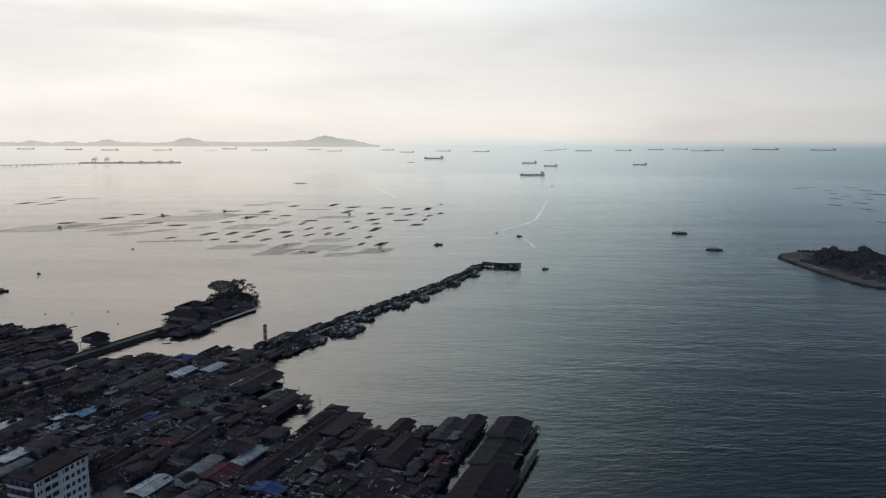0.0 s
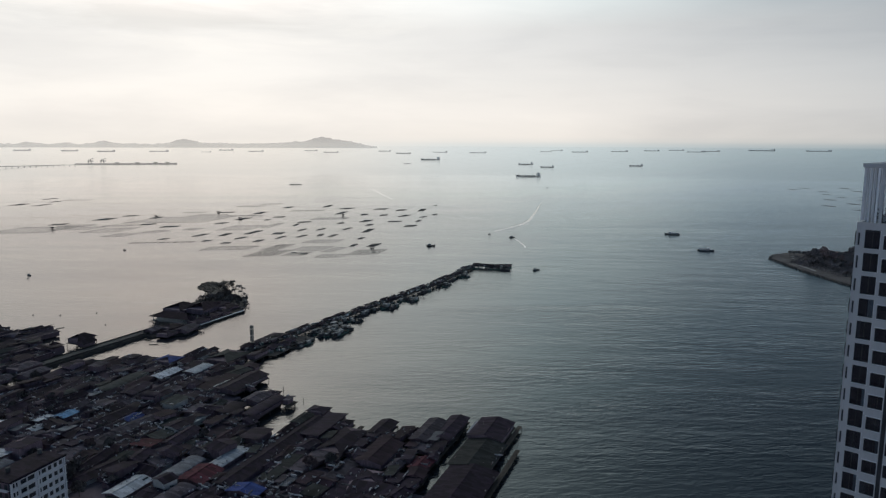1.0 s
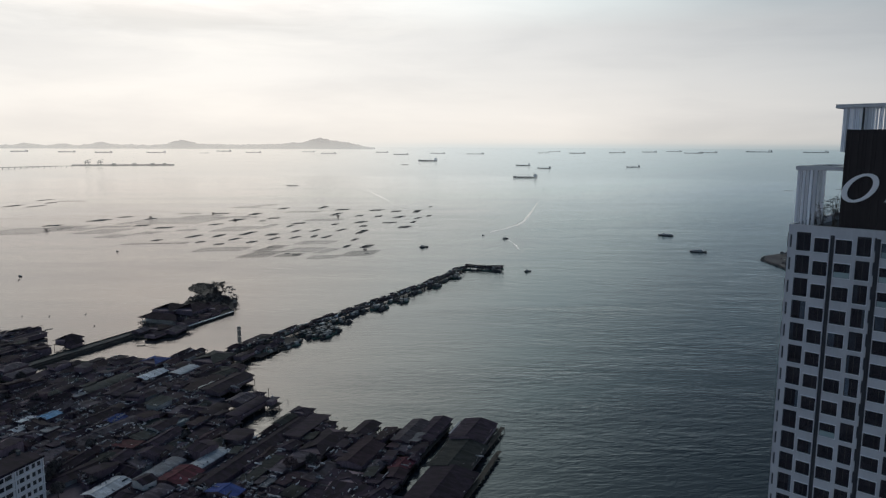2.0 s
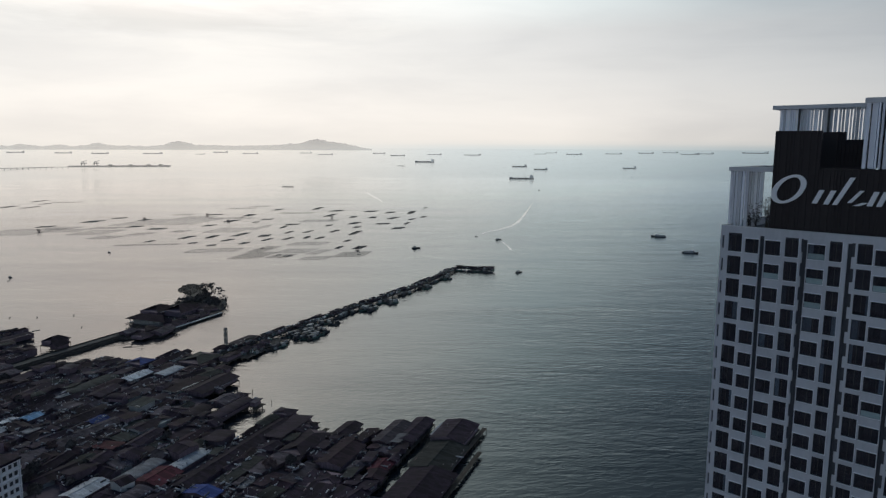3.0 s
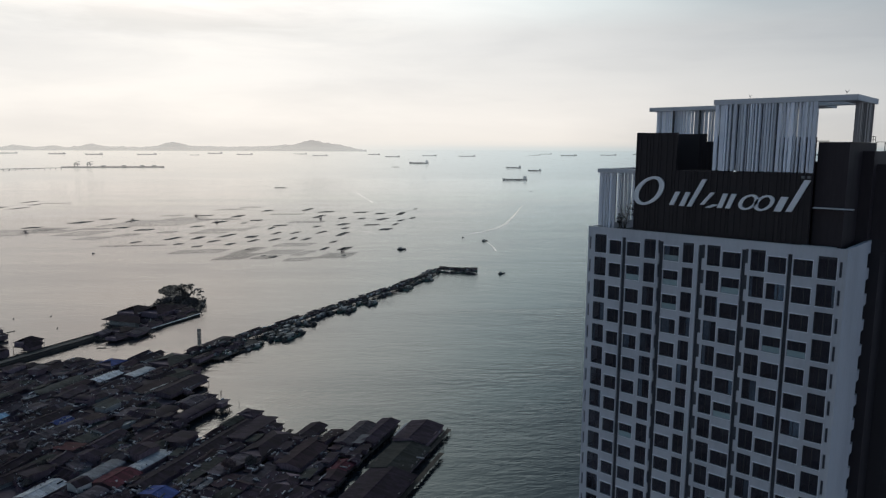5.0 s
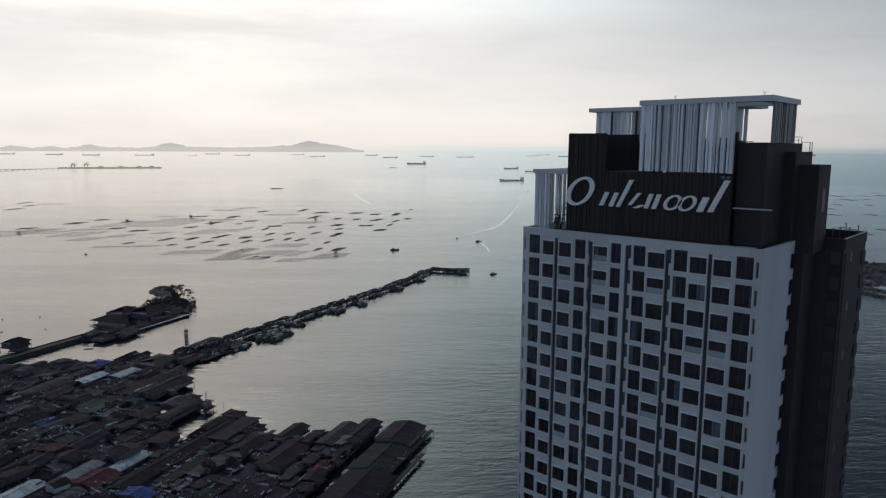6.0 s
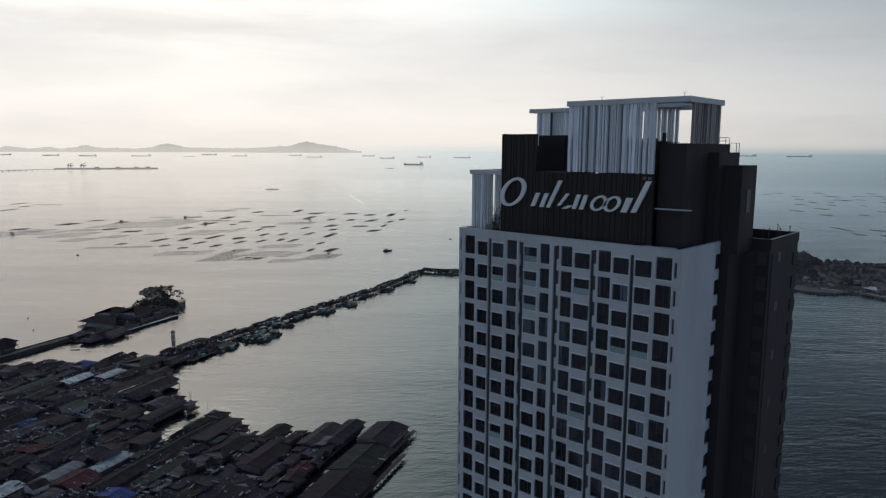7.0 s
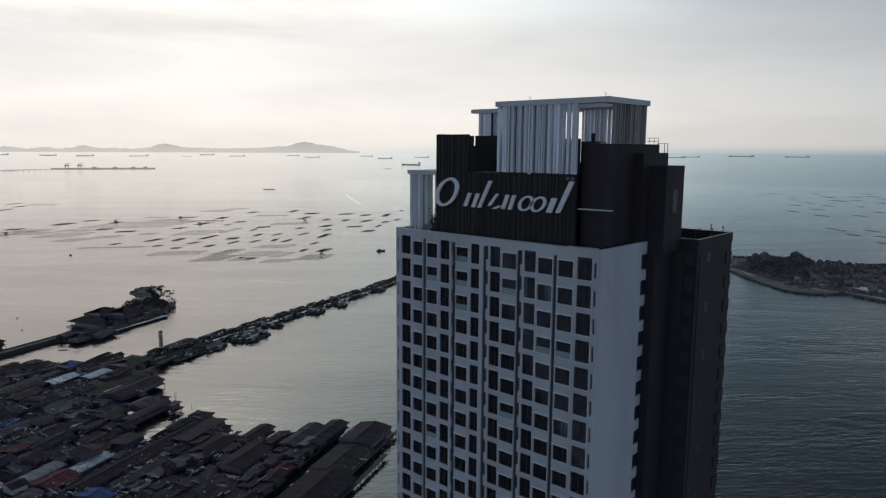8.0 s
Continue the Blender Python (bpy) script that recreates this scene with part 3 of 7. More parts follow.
# ---- hotel tower ----
TX0, TX1, TY0, TY1, TOP = -0.85, 27.5, 90.0, 99.9, 127.84
STOREY, FLOORS = 2.8, 44
TALL = [(0.08, 1.70), (6.55, 8.02), (11.2, 12.5), (13.95, 15.42), (18.56, 20.06), (25.0, 26.7)]
SHORT = [(2.06, 3.66), (4.34, 6.08), (8.99, 10.8), (15.64, 17.58), (20.29, 22.10), (22.74, 24.56)]
RAILED = {(8.99, 0), (8.99, 1), (8.99, 2), (20.29, 3), (22.74, 3), (4.34, 1), (15.64, 1)}
CHANNEL = [(3.74, 4.24), (8.42, 8.92), (13.0, 13.42), (17.64, 18.06), (22.2, 22.62)]


def wall_with_holes(xs, zs, solid, y0, y1):
    """A wall in the plane of x and z from y0 (face) to y1, with cells left out where solid() says so, and the reveals of the holes."""
    b = Build()
    nx, nz = len(xs) - 1, len(zs) - 1
    keep = [[solid((xs[i] + xs[i + 1]) / 2, (zs[k] + zs[k + 1]) / 2) for k in range(nz)] for i in range(nx)]
    ids = {}

    def vid(i, k, side):
        key = (i, k, side)
        if key not in ids:
            ids[key] = len(b.v)
            b.v.append((xs[i], y1 if side else y0, zs[k]))
        return ids[key]
    for i in range(nx):
        for k in range(nz):
            if keep[i][k]:
                b.f.append((vid(i, k, 0), vid(i + 1, k, 0), vid(i + 1, k + 1, 0), vid(i, k + 1, 0)))
                b.f.append((vid(i, k, 1), vid(i, k + 1, 1), vid(i + 1, k + 1, 1), vid(i + 1, k, 1)))
                for di, dk, e in ((-1, 0, ((i, k + 1), (i, k))), (1, 0, ((i + 1, k), (i + 1, k + 1))), (0, -1, ((i, k), (i + 1, k))), (0, 1, ((i + 1, k + 1), (i, k + 1)))):
                    ni, nk = i + di, k + dk
                    if not (0 <= ni < nx and 0 <= nk < nz) or not keep[ni][nk]:
                        (a0, a1), (c0, c1) = e
                        b.f.append((vid(a0, a1, 0), vid(a0, a1, 1), vid(c0, c1, 1), vid(c0, c1, 0)))
    return b


def build_tower():
    t = thing("hotel_tower", "tall white hotel tower with dark windows and black rooftop box", "building", pose(0, 0, 1.1))
    z_off = -1.1
    row_top = [127.0 - STOREY * k + z_off for k in range(FLOORS)]
    top = TOP + z_off
    slots = [(26.9, 27.16), (-0.66, -0.42)]
    lozenge = [(13.36, 13.72), (18.0, 18.32), (8.28, 8.5)]

    def open_at(x, z):
        for a, c in CHANNEL:
            if a < x < c and z < row_top[0] - 0.1:
                return True
        for zt in row_top:
            if zt - 2.25 < z < zt and any(a < x < c for a, c in TALL):
                return True
            if zt - 2.25 < z < zt - 0.53 and any(a < x < c for a, c in SHORT):
                return True
            if zt - 1.95 < z < zt - 0.40 and any(a < x < c for a, c in slots):
                return True
            if zt - 1.55 < z < zt - 0.0 and any(a < x < c for a, c in lozenge):
                return True
        return False
    xs = sorted({TX0, TX1, *[v for g in (TALL, SHORT, CHANNEL, slots, lozenge) for p in g for v in p]})
    zs = {0.0, top}
    for zt in row_top:
        zs |= {zt, zt - 0.1, zt - 2.25, zt - 0.53, zt - 1.95, zt - 0.40, zt - 1.55}
    zs = sorted(z for z in zs if 0 <= z <= top)
    wall = part("front_wall", wall_with_holes(xs, zs, lambda x, z: not open_at(x, z), TY0, TY0 + 0.32), M["white_wall"], t, "white painted window wall")

    # side and back walls of the white block, with window notches at the corner behind
    b = Build()
    b.box(TX1 - 0.3, TX1 - 0.002, TY0 + 0.33, TY1 - 1.15, 0, top)
    for zt in row_top:
        b.box(TX1 - 0.3, TX1 - 0.002, TY1 - 1.15, TY1, zt - 3.3, zt - 2.12)
    b.box(TX1 - 0.3, TX1 - 0.002, TY1 - 1.15, TY1, row_top[0] - 0.5, top)
    part("side_wall", b, M["white_wall"], t, "plain white end wall")
    for zt in row_top:
        part("corner_window", Build().box(TX1 - 0.28, TX1 - 0.2, TY1 - 1.15, TY1, zt - 2.12, zt - 0.5), M["frame"], t)
    b = Build().box(TX0 + 0.002, TX0 + 0.3, TY0 + 0.33, 113.5, 0, top)
    b.box(TX0, 24.0, 113.5, 113.8, 0, top)
    for zt in row_top:
        part("box_window", Build().box(TX0 - 0.22, TX0, TY0 + 0.5, TY0 + 2.6, zt - 2.0, zt - 0.3), M["frame"], t)
    part("rear_wall", b, M["white_wall"], t)
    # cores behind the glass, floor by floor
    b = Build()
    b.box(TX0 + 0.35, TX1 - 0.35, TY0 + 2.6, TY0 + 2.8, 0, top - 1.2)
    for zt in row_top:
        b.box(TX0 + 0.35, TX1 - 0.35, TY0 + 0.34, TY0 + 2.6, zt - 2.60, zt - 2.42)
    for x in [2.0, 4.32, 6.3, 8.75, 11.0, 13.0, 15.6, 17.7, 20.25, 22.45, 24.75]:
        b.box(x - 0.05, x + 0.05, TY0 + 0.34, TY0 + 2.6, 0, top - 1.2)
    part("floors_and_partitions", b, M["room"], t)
    b = Build()
    for a, c in CHANNEL:
        b.box(a + 0.002, c - 0.002, TY0 + 0.24, TY0 + 0.5, 0, row_top[0] - 0.11)
        b.tube(((a + c) / 2, TY0 + 0.14, 0), ((a + c) / 2, TY0 + 0.14, row_top[0] - 0.2), 0.07)
    for zt in row_top:
        for a, c in slots + lozenge:
            b.box(a + 0.003, c - 0.003, TY0 + 0.2, TY0 + 0.33, zt - 1.95, zt)
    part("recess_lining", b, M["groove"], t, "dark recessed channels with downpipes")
    # parapet coping and roof deck
    b = Build()
    b.box(TX0 - 0.04, TX1 + 0.04, TY0 - 0.04, TY0 + 0.34, top, top + 0.03)
    b.box(TX1 - 0.34, TX1 + 0.04, TY0 + 0.34, TY1, top, top + 0.03)
    b.box(TX0 - 0.04, TX0 + 0.34, TY0 + 0.34, 113.5, top, top + 0.03)
    part("coping", b, M["canopy"], t, "pale metal parapet coping")
    part("roof_deck", Build().box(TX0 + 0.3, TX1 - 0.3, TY0 + 0.34, 113.4, top - 1.15, top - 0.95), M["deck_roof"], t)

    # windows: the upper storeys one by one, those below as one mesh
    def window_meshes(w, h, kind):
        fr = Build()
        y0, y1 = 0.14, 0.22
        fr.box(0, 0.05, y0, y1, 0, h).box(w - 0.05, w, y0, y1, 0, h).box(0.05, w - 0.05, y0, y1, 0, 0.05).box(0.05, w - 0.05, y0, y1, h - 0.05, h)
        if kind == "tall":
            fr.box(w * 0.5 - 0.025, w * 0.5 + 0.025, y0, y1, 0.05, h - 0.05)
        else:
            fr.box(w * 0.62 - 0.025, w * 0.62 + 0.025, y0, y1, 0.05, h - 0.05)
        trim = Build().box(w - 0.003, w + 0.05, -0.03, 0.13, -0.003, h).box(-0.02, w + 0.05, -0.03, 0.13, -0.055, -0.003)
        gl = Build().box(0.05, w - 0.05, 0.17, 0.19, 0.05, h - 0.05)
        sill = Build().box(-0.04, w + 0.04, -0.07, 0.12, -0.13, -0.06)
        head = Build().box(-0.05, w + 0.05, -0.16, 0.10, h + 0.003, h + 0.09)
        return fr.data("window_frame", M["frame"]), trim.data("window_trim", M["white_trim"]), gl.data("pane", M["glass"]), sill.data("window_sill", M["white_wall"]), head.data("window_hood", M["white_trim"])
    kinds = [("tall", a, c) for a, c in TALL] + [("short", a, c) for a, c in SHORT]
    cache = {(a, c): window_meshes(c - a, 2.25 if k == "tall" else 1.72, k) for k, a, c in kinds}
    cur_rnd = random.Random(11)

    def curtain_mesh(w, h, side):
        b2 = Build()
        n, wid = 7, w * side
        v = []
        for i in range(n + 1):
            for z in (0.02, h - 0.05):
                v.append((0.06 + wid * i / n, 0.235 + (0.03 if i % 2 else -0.02), z))
        b2.add(v, [(2 * i, 2 * i + 2, 2 * i + 3, 2 * i + 1) for i in range(n)])
        return b2.data("curtain", M["curtain"])
    lower_f, lower_g = Build(), Build()
    for k, zt in enumerate(row_top):
        for kind, a, c in kinds:
            h = 2.25 if kind == "tall" else 1.72
            if k < 14:
                fr, trim, gl, sill, head = cache[(a, c)]
                w = part("window_frame", fr, None, wall, at=Matrix.Translation((a, TY0, zt - 2.25)))
                for nm, me in (("window_trim", trim), ("pane", gl), ("window_sill", sill), ("window_hood", head)):
                    if nm == "window_hood" and kind == "tall":
                        continue
                    p = part(nm, me, None, wall, at=Matrix.Translation((a, TY0, zt - 2.25)))
                    if nm == "pane":
                        p.visible_shadow = False
                if (round(a, 2), k) in RAILED or (kind == "short" and cur_rnd.random() < 0.05):
                    part("glass_rail", Build().box(0.05, c - a - 0.05, 0.08, 0.10, 0.03, 0.66), M["teal_glass"], wall, "low frosted teal glass rail", at=Matrix.Translation((a, TY0, zt - 2.25)))
                q = cur_rnd.random()
                if q < 0.3:
                    share = cur_rnd.choice((0.14, 0.2, 0.28, 0.36, 0.5))
                    part("curtain", curtain_mesh(c - a, h, share), None, wall, at=Matrix.Translation((a + (0.0 if cur_rnd.random() < 0.35 else (c - a) * (0.92 - share)), TY0, zt - 2.25)))
            else:
                lower_f.box(a, a + 0.05, TY0 + 0.14, TY0 + 0.22, zt - 2.25, zt - 2.25 + h).box(c - 0.05, c, TY0 + 0.14, TY0 + 0.22, zt - 2.25, zt - 2.25 + h)
                lower_g.box(a + 0.05, c - 0.05, TY0 + 0.17, TY0 + 0.19, zt - 2.25, zt - 2.25 + h)
    tagged(part("lower_window_frames", lower_f, M["frame"], t), kind="stuff")
    tagged(part("lower_window_panes", lower_g, M["glass"], t), kind="stuff")

    # dark stair and lift block and the dark rear wing
    b = Build()
    b.box(23.0, 28.4, TY1 + 0.003, 104.2, 0, top + 0.2)
    part("service_block", b, M["charcoal"], t, "charcoal plastered service block")
    b = Build()
    b.box(20.0, 31.2, 104.2, 114.2, 0, top - 1.0)
    part("plaster_band", Build().box(28.42, 29.8, 104.10, 104.196, 0, top - 1.3), M["pale_band"], t, "paler grey vertical plaster band")
    part("plaster_band", Build().box(31.202, 31.30, 104.9, 109.3, 0, top - 1.6), M["pale_band"], t, "paler grey vertical plaster band")
    part("rear_wing", b, M["charcoal"], t, "charcoal rear wing with balcony stacks")
    for k, zt in enumerate(row_top[:30]):
        part("balcony", Build().box(31.202, 31.34, 112.4, 114.1, zt - 2.75, zt - 1.3), M["charcoal"], t)
        part("recess_window", Build().box(29.95, 30.9, 104.12, 104.196, zt - 1.9, zt - 0.5), M["frame"], t)
        if k % 2 == 0:
            part("wall_window", Build().box(31.3, 31.33, 106.6, 107.6, zt - 1.8, zt - 0.7), M["frame"], t)
    b = Build()
    b.box(20.0, 31.3, 104.2, 104.45, top - 1.0, top + 0.1).box(31.05, 31.3, 104.45, 114.2, top - 1.0, top + 0.1).box(20.0, 31.05, 113.95, 114.2, top - 1.0, top + 0.1)
    part("rear_parapet", b, M["charcoal"], t)
    # pale edge: the light this coping catches is put into its colour
    part("rear_coping", Build().box(31.08, 31.33, 104.2, 114.22, top + 0.1, top + 0.14), M["concrete"], t)
    for x, y, h in ((29.8, 108.0, 1.5), (30.2, 110.6, 1.3), (29.5, 112.0, 1.7), (28.8, 109.3, 1.2), (30.6, 112.8, 1.4)):
        part("vent_pipe", Build().tube((x, y, top - 1.0), (x, y, top - 0.35 + h * 0.8), 0.05).box(x - 0.09, x + 0.09, y - 0.09, y + 0.09, top - 0.35 + h * 0.8, top - 0.25 + h * 0.8), M["frame"], t)

    # rooftop box behind the sign, ribbed
    p0 = top - 0.95
    b = Build()
    b.box(4.0, 9.0, 92.0, 92.25, p0, 139.15 + z_off)
    part("sign_wall_base", Build().box(9.002, 23.4, 92.0, 92.25, p0, 134.9 + z_off), M["black_clad"], t)
    part("recess_sill", Build().box(9.0, 13.2, 92.26, 97.5, 134.7 + z_off, 134.88 + z_off), M["soot_clad"], t)
    part("sign_wall_return", Build().box(13.2, 13.45, 92.25, 97.5, p0, 139.1 + z_off), M["black_clad"], t)
    part("sign_wall_side", Build().box(4.0, 4.25, 92.25, 96.0, p0, 139.2 + z_off), M["black_clad"], t)
    part("sign_wall_rear", Build().box(5.42, 10.1, 97.5, 97.75, p0, 139.1 + z_off).box(4.25, 5.42, 97.52, 97.73, p0, 137.9 + z_off).box(4.25, 5.05, 97.52, 97.73, 137.9 + z_off, 139.1 + z_off), M["charcoal"], t)
    part("recess_panel", Build().box(10.1, 13.2, 97.5, 97.75, p0, 138.2 + z_off), M["charcoal"], t, "smooth black panel set back in the sign wall")
    for k in range(9):
        part("rib", Build().box(9.2 + 0.42 * k, 9.32 + 0.42 * k, 97.42, 97.498, 134.9 + z_off, (139.05 if k < 2 else 138.15) + z_off), M["soot_clad"], t)
    x = 4.1
    rr = random.Random(3)
    while x < 23.2:
        w = rr.choice((0.10, 0.16, 0.22))
        hi = 139.15 if x < 8.8 else (134.88 if x < 13.0 else 135.05)
        part("rib", Build().box(x, x + w, 91.92, 91.998, p0 + 0.1, hi + z_off), M["black_clad"], t)
        x += w + rr.choice((0.18, 0.26, 0.4, 0.55))
    part("sign_wall", b, M["black_clad"], t, "black ribbed sign wall")
    b = Build()
    b.box(23.4, 26.2, 93.0, 104.4, p0, 138.1 + z_off)
    b.box(13.6, 23.4, 98.0, 104.0, p0, 136.0 + z_off)
    b.box(26.2, 27.3, 98.5, 104.35, p0, 137.2 + z_off)
    b.box(27.3, 29.25, 99.95, 104.3, top - 1.2, 135.85 + z_off)
    b.box(23.4, 27.0, 92.7, 93.0, 131.3 + z_off, 131.45 + z_off)
    part("plant_room", b, M["soot_clad"], t, "soot-black plant room boxes")
    part("ledge", Build().box(23.5, 27.1, 92.2, 92.95, 131.46 + z_off, 131.56 + z_off), M["canopy"], t)
    part("louvre", Build().box(29.25, 29.30, 101.6, 102.7, 130.9 + z_off, 133.3 + z_off), M["frame"], t)

    # canopies and fins
    for x0, x1, y0, y1, zz, th in ((13.0, 26.8, 91.75, 100.5, 142.6, 0.55), (-0.2, 21.0, 103.3, 108.5, 142.7, 0.5), (-1.3, 4.0, 92.4, 104.0, 134.85, 0.5)):
        b = Build()
        z1, z0 = zz + z_off, zz - th + z_off
        w = 1.5 if x1 - x0 > 6 else 1.1
        b.box(x0, x1, y0, y0 + w, z0, z1).box(x0, x1, y1 - w, y1, z0, z1).box(x0, x0 + w, y0 + w, y1 - w, z0, z1).box(x1 - w, x1, y0 + w, y1 - w, z0, z1)
        part("canopy", b, M["canopy"], t, "flat pale grey frame canopy")
    rf = random.Random(5)

    def fins(along, a, c, fixed, z0, z1, gaps, depth=0.28, stagger=(0.0, 0.06, 0.12), paint="grey_fin"):
        q = a
        while q < c:
            w = rf.choice((0.16, 0.22, 0.34))
            b3 = Build()
            d0 = rf.choice(stagger)
            if along == "x":
                b3.box(q, q + w, fixed + d0, fixed + d0 + depth, z0 + z_off, z1 + z_off)
            else:
                b3.box(fixed + d0, fixed + d0 + depth, q, q + w, z0 + z_off, z1 + z_off)
            part("fin", b3, M[paint], t)
            q += w + rf.choice(gaps)
    fins("x", 13.15, 19.4, 91.82, 135.0, 142.05, (0.07, 0.12, 0.17, 0.22), 0.40, (0.0, 0.16, 0.36))
    fins("x", 19.6, 23.2, 91.82, 135.0, 142.05, (0.08, 0.13, 0.18), 0.36, (0.0, 0.16, 0.3))
    fins("y", 93.3, 100.2, 26.25, 138.1, 142.05, (0.08, 0.14, 0.25, 0.4), paint="brown_fin")
    fins("x", 0.6, 4.0, 103.9, 136.5, 142.2, (0.03, 0.05))
    fins("x", 4.0, 10.4, 103.9, 136.5, 142.2, (0.05, 0.1, 0.16, 0.2))
    for x in (2.9, 6.4):
        part("canopy_post", Build().box(x, x + 0.22, 103.7, 103.88, 136.0 + z_off, 142.2 + z_off), M["frame"], t)
    fins("x", 16.3, 19.8, 104.2, 136.5, 142.2, (0.06, 0.14, 0.2))
    fins("y", 92.7, 103.8, -1.15, 127.1, 134.35, (0.12, 0.2, 0.6))
    fins("x", -0.75, 0.9, 92.55, 127.1, 134.35, (0.14, 0.22))
    part("fin_screen", Build().box(13.4, 19.6, 92.7, 92.75, 138.6 + z_off, 142.0 + z_off), M["groove"], t)
    for x in (16.2, 19.55):
        part("canopy_post", Build().box(x, x + 0.16, 92.45, 92.6, 134.9 + z_off, 142.05 + z_off), M["frame"], t)
    part("fin_backing", Build().box(13.3, 23.3, 92.65, 92.7, 135.1 + z_off, 138.59 + z_off), M["soot_clad"], t)
    # railings, lightning rods and gear on the roof
    b = Build()
    zr = 138.1 + z_off
    for x, y in ((25.0, 103.2), (26.1, 103.2), (25.0, 104.3), (26.1, 104.3)):
        b.tube((x, y, zr), (x, y, zr + 0.7), 0.028)
    for zz in (0.35, 0.7):
        b.tube((25.0, 103.2, zr + zz), (26.1, 103.2, zr + zz), 0.025).tube((26.1, 103.2, zr + zz), (26.1, 104.3, zr + zz), 0.025).tube((25.0, 104.3, zr + zz), (26.1, 104.3, zr + zz), 0.025)
    for x, y in ((26.4, 103.5), (27.2, 103.5), (27.2, 104.3)):
        b.tube((x, y, zr - 0.9), (x, y, zr + 0.1), 0.04)
    b.tube((26.4, 103.5, zr + 0.1), (27.2, 103.5, zr + 0.1), 0.025).tube((27.2, 103.5, zr + 0.1), (27.2, 104.3, zr + 0.1), 0.025)
    part("roof_railing", b, M["frame"], t)
    b = Build()
    for x, y in ((16.0, 94.0), (25.4, 93.6)):
        b.tube((x, y, 142.6 + z_off), (x, y, 143.0 + z_off), 0.02)
        b.tube((x - 0.18, y, 143.15 + z_off), (x, y, 142.9 + z_off), 0.02).tube((x + 0.18, y, 143.15 + z_off), (x, y, 142.9 + z_off), 0.02)
    part("lightning_rod", b, M["steel"], t)
    b = Build()
    b.box(19.5, 21.3, 99.0, 100.0, 136.0 + z_off, 138.4 + z_off).tube((20.9, 99.2, 138.4 + z_off), (20.9, 99.2, 139.3 + z_off), 0.25).box(17.0, 23.0, 98.4, 98.46, 138.2 + z_off, 138.28 + z_off)
    part("roof_gear", b, M["frame"], t)
    b = Build()
    b.box(22.9, 24.4, 91.3, 91.85, p0, p0 + 0.85).box(24.3, 26.0, 91.6, 92.4, p0, p0 + 0.8).tube((22.3, 91.4, p0), (22.3, 91.4, p0 + 0.6), 0.25, 0.2, 8)
    part("roof_plant", b, M["canopy"], t, "grey roof plant behind the parapet")

    # the hotel's sign, as plain silver strokes: a tilted ring, slanted bars and small rings
    def ring(cx, cz, rx, rz, lean, w, y):
        b4 = Build()
        n = 28
        v = []
        for i in range(n):
            a = 2 * math.pi * i / n
            for k in (1.0, 0.0):
                ww = w * (0.75 + 0.35 * abs(math.cos(a)))
                ex, ez = (rx - (0 if k else ww)) * math.cos(a), (rz - (0 if k else ww * 0.75)) * math.sin(a)
                for yy in (y, y + 0.18):
                    v.append((cx + ex + ez * lean, yy, cz + ez))
        f = []
        for i in range(n):
            a, c = 4 * i, 4 * ((i + 1) % n)
            f += [(a, a + 2, c + 2, c), (a + 1, c + 1, c + 3, a + 3), (a, c, c + 1, a + 1), (a + 2, a + 3, c + 3, c + 2)]
        return b4.add(v, f)

    def bar(x0, z0, x1, z1, w, y):
        b4 = Build()
        v = [(x, yy, z) for yy in (y, y + 0.18) for x, z in ((x0 - w / 2, z0), (x0 + w / 2, z0), (x1 + w / 2, z1), (x1 - w / 2, z1))]
        return b4.add(v, [(0, 1, 2, 3), (7, 6, 5, 4), (0, 4, 5, 1), (1, 5, 6, 2), (2, 6, 7, 3), (3, 7, 4, 0)])
    sy = 91.70
    sign = part("sign", ring(5.95, 132.45 + z_off, 1.75, 1.72, 0.42, 0.55, sy), M["sign"], t, "large silver script-like sign strokes on black")
    for cx, rx in ((17.35, 0.95), (18.95, 0.95)):
        part("sign_ring", ring(cx, 131.75 + z_off, rx, 0.85, 0.45, 0.36, sy), M["sign"], sign)
    for x0, z0, x1, z1, w in ((8.8, 130.95, 9.5, 132.5, 0.42), (10.0, 130.9, 10.7, 132.5, 0.42), (10.9, 130.9, 12.5, 134.0, 0.40), (12.35, 131.2, 13.5, 132.6, 0.34), (13.0, 130.9, 13.9, 131.3, 0.5),
                              (14.3, 130.95, 14.9, 132.55, 0.40), (15.2, 130.95, 15.8, 132.55, 0.40), (20.3, 130.95, 20.95, 132.5, 0.55), (21.4, 131.0, 23.0, 134.3, 0.46)):
        part("sign_bar", bar(x0, z0 + z_off, x1, z1 + z_off, w * 1.3, sy), M["sign"], sign)
    for x in (22.4, 22.95):
        part("sign_bracket", Build().box(x, x + 0.3, 91.6, 92.0, 134.45 + z_off, 134.7 + z_off), M["steel"], t)
    return t


build_tower()


